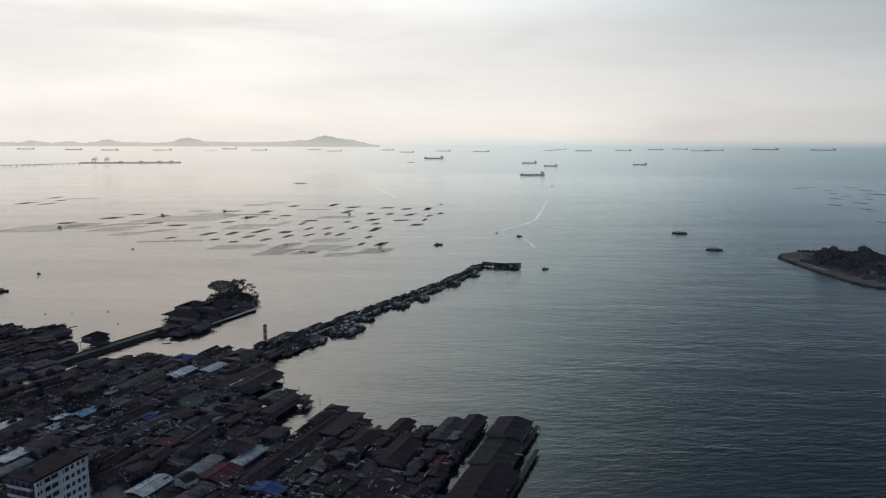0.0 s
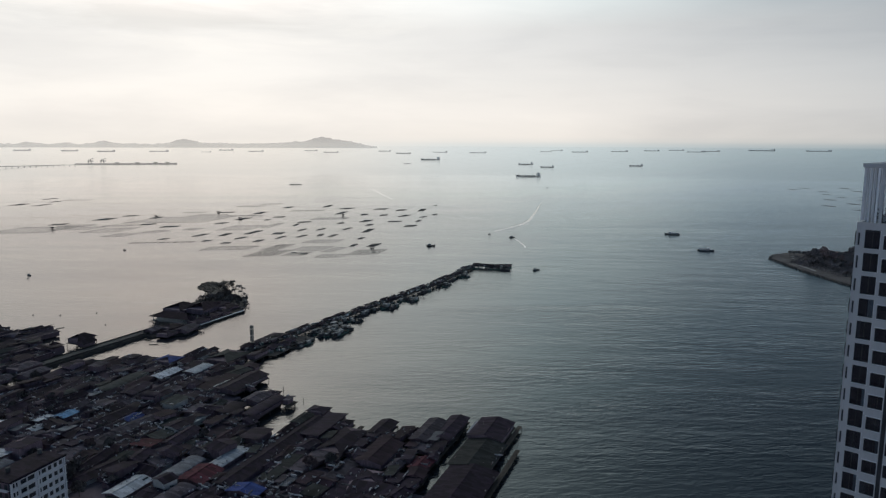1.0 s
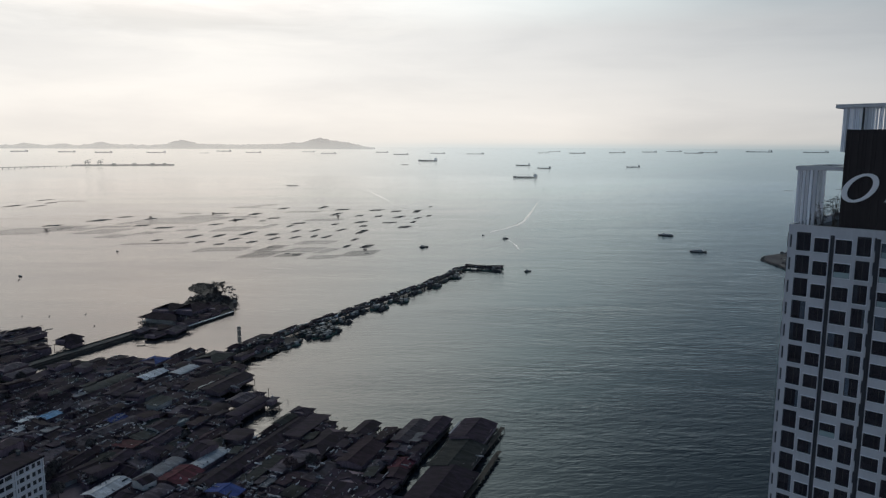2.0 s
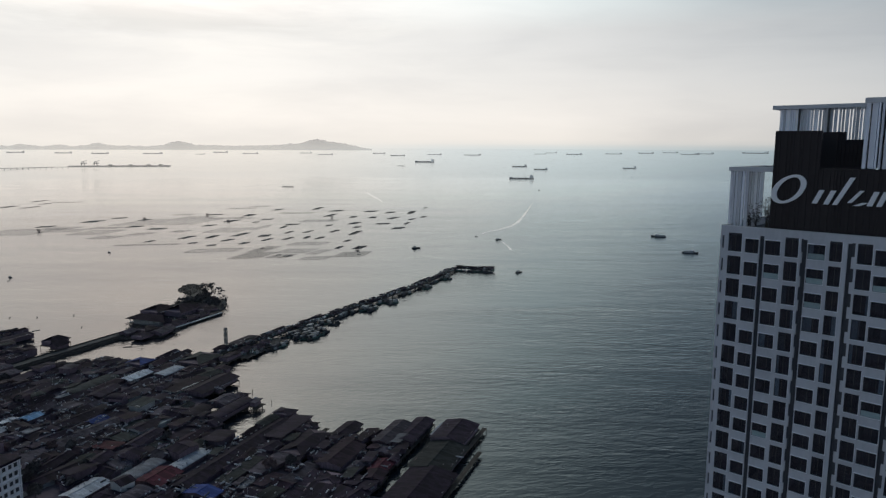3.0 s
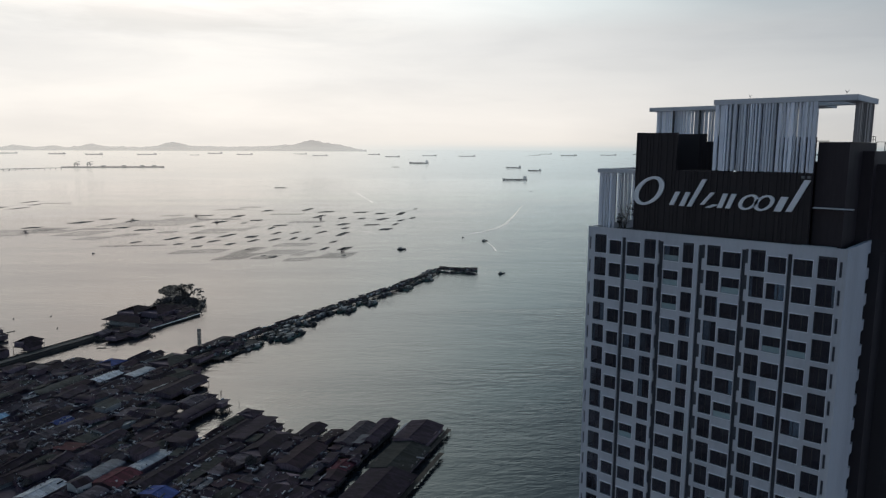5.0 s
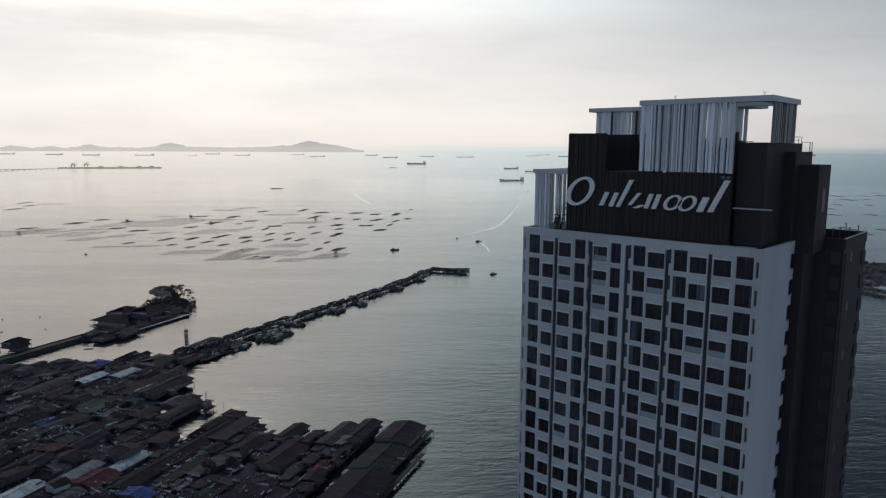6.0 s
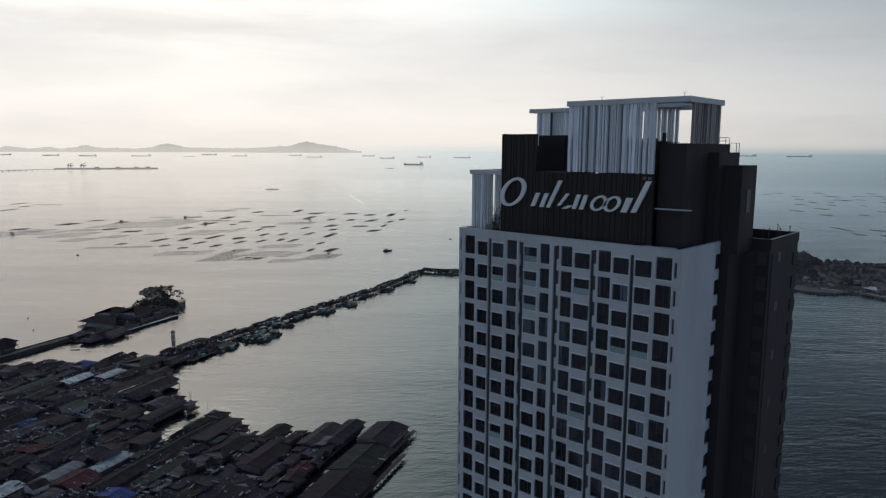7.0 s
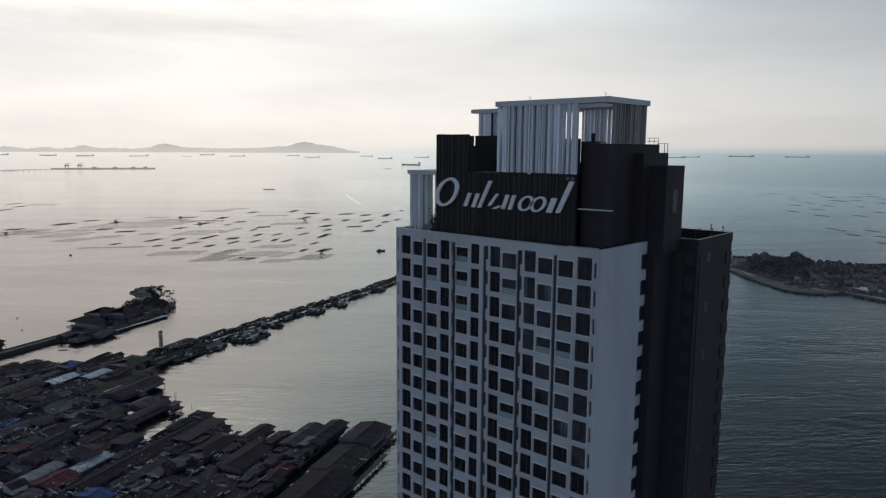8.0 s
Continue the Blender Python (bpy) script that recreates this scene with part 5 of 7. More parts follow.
def longtail(L):
    W = L * 0.16
    t = thing("small_boat", "narrow open wooden boat lying on the sea", "boat", pose(0, 0, 0), "small boats")
    part("hull", hull_mesh(L, W, L * 0.06, 2.0), M["hull"], t)
    part("thwart", Build().box(-0.2 * L, -0.14 * L, -W * 0.4, W * 0.4, L * 0.05, L * 0.06).box(0.1 * L, 0.15 * L, -W * 0.35, W * 0.35, L * 0.05, L * 0.06), M["wood"], t)
    part("outboard", Build().box(-0.52 * L, -0.47 * L, -0.15, 0.15, 0.0, 0.6), M["frame"], t)
    return t


def ferry(L):
    W = L * 0.22
    t = thing("ferry_boat", "long pale passenger ferry with a canopy under way", "boat", pose(0, 0, 0), "ferries")
    part("hull", hull_mesh(L, W, L * 0.075), M["hull"], t)
    part("saloon", Build().box(-0.38 * L, 0.22 * L, -W * 0.38, W * 0.38, L * 0.05, L * 0.12), M["block_paint"], t)
    part("canopy", Build().box(-0.42 * L, 0.26 * L, -W * 0.45, W * 0.45, L * 0.125, L * 0.135), M["roof_grey"], t)
    part("wheelhouse", Build().box(0.08 * L, 0.2 * L, -W * 0.28, W * 0.28, L * 0.135, L * 0.19), M["block_paint"], t)
    return t


PROTO_BOATS = [fishing_boat(13.0), fishing_boat(11.0, "hull_green"), fishing_boat(15.0, "hull_green"), fishing_boat(9.0), fishing_boat(12.0, "hull", "dull_cabin"), fishing_boat(14.0, "hull", "dull_cabin"), fishing_boat(10.0, "hull_green", "dull_cabin")]
USED = set()


def put(proto, x, y, z, turn, scale=1.0, squat=1.0):
    m = pose(x, y, z, 0, 0, turn) @ Matrix.Diagonal((scale, scale, scale * squat, 1))
    if proto not in USED:
        USED.add(proto)
        proto.matrix_basis = m
        return proto
    k = proto.scale
    return copy_thing(proto, m @ Matrix.Diagonal((1 / k.x, 1 / k.y, 1 / k.z, 1)))


# ---- long fishing pier ----
P0, PM, P1, P2 = Vector(plan(345, -263.5)), Vector(plan(602, -230)), Vector(plan(716, -228)), Vector(plan(721, -188))


def build_pier(a, c, w, name, z=2.6):
    d = c - a
    L = d.length
    ang = math.degrees(math.atan2(d.y, d.x))
    mid = (a + c) / 2
    t = thing(name, "long grey concrete fishing pier on piles", "pier", pose(mid.x, mid.y, 0, 0, 0, ang), kind="structure")
    b = Build()
    n = int(L / 6)
    for i in range(n):
        dw = rnd.uniform(-0.25, 0.25)
        b.box(-L / 2 + L * i / n, -L / 2 + L * (i + 1) / n - 0.06, -w / 2 + dw, w / 2 + dw, z - 0.5, z + rnd.uniform(-0.03, 0.03))
    part("deck", b, M["pier_deck"], t)
    b = Build()
    for sy in (-w / 2 - 0.12, w / 2 - 0.12):
        b.box(-L / 2, L / 2, sy, sy + 0.24, z - 0.7, z + 0.35)
    part("kerb", b, M["pier_deck"], t)
    for i in range(int(L / 9) + 1):
        for sy in (-w / 2 + 0.4, w / 2 - 0.4):
            part("pile", Build().tube((-L / 2 + 9 * i, sy, -4), (-L / 2 + 9 * i, sy, z - 0.5), 0.35), M["stone"], t)
    return t, ang, L


pier_a, ANG_A, LEN_1 = build_pier(P0, PM, 8.0, "pier")
pier_m, ANG_M, LEN_2 = build_pier(PM, P1, 8.0, "pier_outer_length", 2.596)
pier_b, ANG_B, LEN_B = build_pier(P1, P2, 9.0, "pier_head", 2.604)
LEN_A = LEN_1 + LEN_2


def along_pier(q, off, a=None, c=None):
    if a is None:
        a, c, q = (P0, PM, q) if q < LEN_1 else (PM, P1, q - LEN_1)
    d = (c - a).normalized()
    return a + d * q + Vector((-d.y, d.x)) * -off


def pier_turn(q):
    return ANG_A if q < LEN_1 else ANG_M


# stalls and huts on the deck
def hut(x, y, z, turn, L, W, h, roof, label="small open market hut with a sheet-metal roof on the pier", name="pier_hut"):
    t = thing(name, label, "hut", pose(x, y, z, 0, 0, turn), "pier huts")
    for sx in (-L / 2 + 0.15, L / 2 - 0.15):
        for sy in (-W / 2 + 0.15, W / 2 - 0.15):
            part("post", Build().tube((sx, sy, 0), (sx, sy, h), 0.1), M["wood"], t)
    b = Build()
    roof_sheets(L, W, W * 0.16, 0.4, b, h + 0.05, "gable", rnd)
    part("roof", b, M["roof_" + roof], t)
    part("counter", Build().box(-L / 2 + 0.4, L / 2 - 0.4, -W * 0.2, W * 0.2, 0, min(1.2, h * 0.5)), M["house_wall"], t)
    return t


def crate_stack(x, y, z, turn):
    t = thing("crate_stack", "stack of dull fish crates and nets on the pier", "crates", pose(x, y, z, 0, 0, turn), "crate stacks")
    for i in range(rnd.randint(2, 5)):
        w, h = rnd.uniform(0.8, 2.0), rnd.uniform(0.6, 1.6)
        cx, cy = rnd.uniform(-1.8, 1.8), rnd.uniform(-0.8, 0.8)
        part("crate", Build().box(cx, cx + w, cy, cy + w * 0.7, 0, h), M[rnd.choice(("cabin", "cabin", "block_paint", "wood", "hull_green", "net", "house_wall"))], t)


q = 8.0
while q < LEN_A - 6:
    near = q < 150
    if rnd.random() < (0.8 if near else 0.6):
        off = rnd.choice((-2.6, -2.2, 2.3)) + rnd.uniform(-0.4, 0.4)
        p = along_pier(q, off)
        hut(p.x, p.y, 2.63, pier_turn(q), rnd.uniform(3.5, 8), rnd.uniform(2.0, 3.2), rnd.uniform(1.4, 2.2), rnd.choices(("slate", "rust", "zinc", "green", "grey"), (5, 5, 3, 2, 1))[0])
    for _ in range(3):
        p = along_pier(q + rnd.uniform(-2, 4), rnd.choice((-0.4, 0.9, 1.2, 3.0, -3.4)))
        crate_stack(p.x, p.y, 2.63, pier_turn(q) + rnd.uniform(-15, 15))
    q += rnd.uniform(4, 6.8)
q = 3.0
while q < LEN_B:
    p = along_pier(q, rnd.uniform(-2, 2), P1, P2)
    hut(p.x, p.y, 2.63, ANG_B, rnd.uniform(4, 7), rnd.uniform(3, 4.5), rnd.uniform(1.6, 2.4), rnd.choice(("slate", "rust", "green")))
    for _ in range(4):
        p = along_pier(q + rnd.uniform(-3, 3), rnd.uniform(-4, 4), P1, P2)
        crate_stack(p.x, p.y, 2.63, ANG_B + rnd.uniform(-40, 40))
    q += rnd.uniform(4, 7)
house(380, -263, 22, 9, 1.7, 0.5, "slate", "house_wall", "shed", stilts=True, label="long dark landing shed on stilts beside the pier", group="pier root huts", name="landing_shed")
TAKEN.append((380, -263, 22, 9))
# huts on stilts round the pier's root
rp = random.Random(77)
for i in range(26):
    s, u = 343 + rp.uniform(-4, 44), -260 + rp.uniform(7, 14)
    if i % 3 == 0:
        u = -262 - rp.uniform(4, 7)
    L, W = rp.uniform(5, 9), rp.uniform(4, 6)
    if free(s, u, L, W):
        TAKEN.append((s, u, L, W))
        house(s, u, L, W, rp.uniform(1.8, 2.4), rp.uniform(0.6, 1.2), rp.choice(("rust", "slate", "slate", "zinc")), "house_wall", rp.choice(("gable", "shed", "hip")), stilts=True, turn=rp.uniform(-15, 15), label="small dark stilt hut crowded against the pier's root", group="pier root huts", name="stilt_hut")
# low landing stages on piles along the pier's root
for s, u, L, W, z in ((374, -248, 48, 12, 1.7), (362, -242, 22, 5, 1.5), (390, -239.5, 14, 5, 1.4)):
    x, y = plan(s, u)
    t = thing("landing_stage", "dark plank landing stage on piles beside the pier", "landing stage", pose(x, y, 0, 0, 0, ALONG), "landing stages")
    b = Build()
    n = int(L / 1.2)
    for i in range(n):
        b.box(-L / 2 + L * i / n, -L / 2 + L * (i + 1) / n - 0.06, -W / 2 + rp.uniform(-0.3, 0.3), W / 2 + rp.uniform(-0.3, 0.3), z - 0.15, z + rp.uniform(-0.03, 0.03))
    tagged(part("planking", b, M["pier_deck"], t), kind="stuff")
    for i in range(int(L / 6) + 1):
        for sy in (-W / 2 + 0.5, 0, W / 2 - 0.5):
            part("pile", Build().tube((-L / 2 + 6 * i, sy, -3), (-L / 2 + 6 * i, sy, z + rp.choice((-0.16, 0.5, 0.9))), 0.16), M["wood"], t)
    for _ in range(int(L * W / 42)):
        crate_stack(*plan(s + rp.uniform(-0.46, 0.46) * L, u + rp.uniform(-0.4, 0.4) * W), z + 0.03, rp.uniform(0, 180))
for i in range(46):
    q = rp.uniform(4, LEN_A - 4)
    p = along_pier(q, rp.uniform(-1.5, 3.6))
    t = thing("tarpaulin", "dark tarpaulin slung over gear on the pier", "tarpaulin", pose(p.x, p.y, 2.63, 0, 0, pier_turn(q) + rp.uniform(-8, 8)), "pier tarpaulins")
    L, W, h = rp.uniform(3, 7), rp.uniform(1.4, 2.6), rp.uniform(0.8, 1.9)
    b = Build()
    roof_sheets(L, W, h * 0.5, 0.1, b, h * 0.6, rp.choice(("gable", "barrel")), rp)
    part("sheet", b, M[rp.choice(("net", "roof_slate", "roof_rust", "roof_zinc"))], t)
    part("gear", Build().box(-L / 2, L / 2, -W / 2, W / 2, 0, h * 0.58), M["wood"], t)
# moored boats: rafts on the open side, each from s0, u0 to s1, u1, with so many boats
for s0, s1, u0, u1, n in ((406, 439, -249, -226.5, 40), (450, 460, -245, -232, 6), (502, 516, -238, -226, 9), (531, 545, -234.5, -221, 10), (568, 580, -230, -225, 4), (602, 616, -225.5, -216.5, 6),
                          (655, 668, -224.5, -213, 6), (374, 398, -241, -236, 5), (470, 496, -243, -239, 4), (630, 645, -225, -221, 3)):
    rows = max(1, round((u1 - u0) / 3.2))
    for k in range(n):
        r, across = k % rows, (k // rows + 0.5) / math.ceil(n / rows)
        x, y = plan(s0 + (s1 - s0) * across + rnd.uniform(-1.5, 1.5), u0 + (u1 - u0) * (r + 0.5) / rows + rnd.uniform(-0.4, 0.4))
        put(rnd.choice(PROTO_BOATS), x, y, 0, ANG_A + rnd.choice((0, 180)) + rnd.uniform(-12, 12), rnd.uniform(0.6, 0.9))
q = 20.0
while q < LEN_A:
    if rnd.random() < 0.16:
        p = along_pier(q, -6.2 + rnd.uniform(-0.4, 0.3))
        put(rnd.choice(PROTO_BOATS), p.x, p.y, 0, pier_turn(q) + rnd.choice((0, 180)) + rnd.uniform(-6, 6), rnd.uniform(0.55, 0.8))
    if rnd.random() < 0.3:
        p = along_pier(q, 6.2 + rnd.uniform(-0.3, 0.5))
        put(rnd.choice(PROTO_BOATS), p.x, p.y, 0, pier_turn(q) + rnd.choice((0, 180)) + rnd.uniform(-6, 6), rnd.uniform(0.55, 0.85))
    q += rnd.uniform(9, 16)
for k in range(6):
    p = along_pier(3 + 7.0 * k, 6.8 + rnd.uniform(-0.3, 0.8), P1, P2)
    put(rnd.choice(PROTO_BOATS), p.x, p.y, 0, ANG_B + rnd.choice((0, 180)) + rnd.uniform(-20, 20), rnd.uniform(0.6, 0.85))
for k in range(5):
    p = along_pier(rnd.uniform(4, 38), rnd.choice((-7.2, 10.4)) + rnd.uniform(-0.4, 0.4), P1, P2)
    put(rnd.choice(PROTO_BOATS), p.x, p.y, 0, ANG_B + rnd.uniform(-25, 25) + 20, rnd.uniform(0.6, 0.85))
# loose boats on the sea: x, y, length
for x, y, L in ((-628, 662, 12.1), (-419, 613, 8.4), (-603, 809, 9.3), (-651, 815, 4.3), (-881, 359, 4.8), (-779, 219, 5.5), (-709, 168, 11.1), (-1246, 1827, 7.2)):
    put(PROTO_BOATS[0] if L > 7 else PROTO_BOATS[3], x, y, 0, 40 + rnd.uniform(-30, 30), L / (13.0 if L > 7 else 9.0))
LT = longtail(6.0)
for x, y in ((-760, 212), (-589, 166), (-574, 181), (-561, 204), (-517, 194), (-531, 167), (-462, 226), (-440, 196)):
    put(LT, x, y, 0, rnd.uniform(0, 360), rnd.uniform(0.7, 1.0))
FE = ferry(24.0)
put(FE, -449, 1011, 0, 205, 0.95)
put(FE, -343, 883, 0, 25, 0.88)


# ---- lookout mast at the pier's root ----
def build_mast():
    x, y = -385.8, 239.2
    t = thing("signal_mast", "tall slim weathered square concrete mast beside the pier", "mast", pose(x, y, 1.1, 0, 0, ALONG))
    b = Build()
    for sx in (-0.9, 0.65):
        for sy in (-0.9, 0.65):
            b.box(sx, sx + 0.25, sy, sy + 0.25, -3, 13.2)
    part("leg", b, M["mast"], t)
    for k in range(6):
        z = 1.2 + 2.2 * k
        part("panel", Build().box(-0.85, 0.85, -0.82, 0.82, z, z + (1.9 if k % 2 else 1.4)), M["mast"], t)
    part("cap", Build().box(-1.05, 1.05, -1.05, 1.05, 13.2, 13.5), M["mast"], t)


build_mast()


# ---- causeway and temple islet ----
def build_islet():
    ring = [plan(s, u) for s, u in ((358, -350), (374, -329), (394, -337), (444, -337), (456, -343), (482, -360), (488, -366), (493, -382), (500, -397), (504, -408), (496, -408), (480, -398), (430, -393), (404, -384), (380, -366))]
    b = Build().prism(ring, -3, 0.9)
    me = b.data("islet_ground", M["wet_rock"])
    tagged(part("islet_ground", me, None), "dark earthen islet edged by a sea wall", "islet", kind="structure")
    # sea wall walk along its front
    a, c = Vector(plan(392, -337.5)), Vector(plan(447, -336))
    d = c - a
    m = (a + c) / 2
    t = thing("sea_wall", "pale concrete sea wall and walk along the islet", "wall", pose(m.x, m.y, 0, 0, 0, math.degrees(math.atan2(d.y, d.x))))
    part("walk", Build().box(-d.length / 2, d.length / 2, -1.4, 0.8, -2, 1.4), M["wet_rock"], t)
    part("coping", Build().box(-d.length / 2, d.length / 2, -1.5, -0.1, 1.404, 1.75), M["block_paint"], t, "pale concrete coping")
    a2, c2 = Vector(plan(474, -356)), Vector(plan(489, -366))
    d2 = c2 - a2
    m2 = (a2 + c2) / 2
    t = thing("landing_quay", "short dark stone landing quay on the islet", "quay", pose(m2.x, m2.y, 0, 0, 0, math.degrees(math.atan2(d2.y, d2.x))))
    part("slab", Build().box(-d2.length / 2, d2.length / 2, -2.0, 0.6, -2, 1.3), M["rock"], t)
    # causeway
    a, c = Vector(plan(252, -363.5)), Vector(plan(372, -358.5))
    d = c - a
    m = (a + c) / 2
    t = thing("causeway", "narrow dark stone causeway joining the islet to the shore", "causeway", pose(m.x, m.y, 0, 0, 0, math.degrees(math.atan2(d.y, d.x))))
    L = d.length
    bank = [(-7.5, -2.0), (7.5, -2.0), (5.6, 1.5), (4.4, 1.9), (-4.4, 1.9), (-5.6, 1.5)]
    n = len(bank)
    v = [(q * L / 2, a2, h2) for q in (-1, 1) for a2, h2 in bank]
    part("embankment", Build().add(v, [tuple(range(n - 1, -1, -1)), tuple(range(n, 2 * n))] + [(k, (k + 1) % n, n + (k + 1) % n, n + k) for k in range(n)]), M["wet_rock"], t, "dark weedy stone bank")
    part("road", Build().box(-L / 2, L / 2, -3.2, 3.2, 1.904, 2.0), M["asphalt"], t)
    for sy in (-4.2, 3.8):
        part("parapet", Build().box(-L / 2, L / 2, sy, sy + 0.4, 1.904, 2.6), M["pier_deck"], t)
    # halls
    for s2, u2, L2, W2, r2 in ((426, -381, 22, 17, 3.6), (434, -364, 24, 16, 3.8)):
        house(s2, u2, L2, W2, 4.2, r2, "rust", "house_wall", "hip", 1.2, turn=rnd.uniform(-3, 3), label="temple hall with a low dark hipped tile roof", group="islet halls", name="temple_hall")
    x, y = plan(401, -364)
    t = thing("open_pavilion", "open-sided temple pavilion, dark hipped roof on pale posts", "pavilion", pose(x, y, 1.2, 0, 0, ALONG + 92))
    b = Build()
    roof_sheets(34, 13, 2.4, 1.8, b, 4.4, "hip", rnd)
    part("roof", b, M["roof_rust"], t)
    for sx in (-16, -10.7, -5.3, 0, 5.3, 10.7, 16):
        for sy in (-5.6, 5.6):
            part("post", Build().tube((sx, sy, 0), (sx, sy, 4.4), 0.25, 0.22, 6), M["pale_wall"], t)
    part("floor_slab", Build().box(-16.8, 16.8, -6.2, 6.2, -0.4, 0.5), M["concrete"], t)
    part("rear_screen", Build().box(-12, 14, 4.6, 4.8, 0.5, 3.4), M["pale_wall"], t)
    part("front_screen", Build().box(-16, 8, -3.4, -3.2, 0.5, 4.0), M["house_wall"], t)
    for s2, u2, L2, W2, r2 in ((381, -335.5, 15, 9, "zinc"), (366, -340, 12, 9, "slate"), (381, -350, 14, 11, "rust"), (402, -343, 15, 9, "slate"), (418, -345, 12, 10, "rust"), (432, -344, 12, 8, "slate"), (448, -352, 15, 10, "rust"), (456, -366, 12, 10, "slate"), (368, -356, 9, 7, "zinc")):
        house(s2, u2, L2, W2, 2.3, 1.3, r2, "house_wall", "hip" if r2 != "zinc" else "gable", 1.2, turn=rnd.uniform(-8, 8), label="low dark outbuilding crowded onto the islet", group="islet halls", name="outbuilding")
    # low reef of dark rocks beyond the islet's tail
    rr = random.Random(8)
    reef = [(500, -400), (516, -408), (522, -420), (536, -432), (540, -444), (528, -446), (508, -435), (503, -424), (496, -406)]
    b = Build()
    k = 0
    while k < 300:
        s2, u2 = rr.uniform(492, 546), rr.uniform(-452, -396)
        inside = False
        for i in range(len(reef)):
            (a1, c1), (a2, c2) = reef[i], reef[i - 1]
            if (c1 > u2) != (c2 > u2) and s2 < (a2 - a1) * (u2 - c1) / (c2 - c1) + a1:
                inside = not inside
        if not inside and rr.random() > 0.003:
            continue
        k += 1
        x, y = plan(s2, u2)
        r0 = rr.uniform(0.9, 2.6)
        w = [(x + math.cos(t0) * r0 * rr.uniform(0.6, 1.2), y + math.sin(t0) * r0 * rr.uniform(0.6, 1.2)) for t0 in (0.3, 1.4, 2.4, 3.6, 4.8, 5.6)]
        b.prism(w, -0.6, rr.uniform(0.1, 0.8), rr.uniform(0.5, 0.85))
    tagged(part("reef_rocks", b, M["wet_rock"]), "low reef of dark wet rocks beyond the islet", "rocks", kind="stuff")
    bush = Build()
    for _ in range(34):
        x, y = plan(rr.uniform(462, 490), rr.uniform(-396, -362))
        w = rr.uniform(1.5, 3.6)
        for _ in range(60):
            p = Vector((x, y, 1.2 + w * 0.6)) + Vector((rr.gauss(0, 1), rr.gauss(0, 1), rr.gauss(0, 0.8))).normalized() * w * rr.random() ** 0.4
            n0 = Vector((rr.uniform(-1, 1), rr.uniform(-1, 1), rr.uniform(-0.3, 1))).normalized()
            e1 = n0.orthogonal().normalized() * w * rr.uniform(0.15, 0.32)
            e2 = n0.cross(e1) * rr.uniform(0.6, 1.0)
            bush.add([p - e1, p + e2, p + e1, p - e2], [(0, 1, 2, 3)])
    edge = [(360, -349), (366, -342), (372, -333), (384, -331), (388, -334), (372, -360), (382, -368), (392, -376), (402, -384), (416, -390), (430, -394), (446, -394), (462, -396), (452, -341), (462, -346), (470, -352)]
    for s2, u2 in edge * 3:
        x, y = plan(s2 + rr.uniform(-3, 5), u2 + rr.uniform(-2.5, 2.5))
        w = rr.uniform(0.9, 2.0)
        for _ in range(40):
            p = Vector((x, y, 0.6 + w * 0.6)) + Vector((rr.gauss(0, 1), rr.gauss(0, 1), rr.gauss(0, 0.8))).normalized() * w * rr.random() ** 0.4
            n0 = Vector((rr.uniform(-1, 1), rr.uniform(-1, 1), rr.uniform(-0.3, 1))).normalized()
            e1 = n0.orthogonal().normalized() * w * rr.uniform(0.15, 0.32)
            e2 = n0.cross(e1) * rr.uniform(0.6, 1.0)
            bush.add([p - e1, p + e2, p + e1, p - e2], [(0, 1, 2, 3)])
    tagged(part("islet_shrubs", bush, M["leaf"]), "dense dark shrubs on the islet's tail", "shrubs", kind="stuff")
    house(328, -379, 14, 9, 3.0, 2.4, "slate", "house_wall", "hip", 1.9, label="dark pavilion beside the causeway", group="islet halls", name="pavilion", stilts=True)
    house(322, -368, 9, 6, 2.6, 1.6, "slate", "house_wall", "gable", 1.9, label="small dark hut beside the causeway", group="islet halls", name="shed", stilts=True)


build_islet()


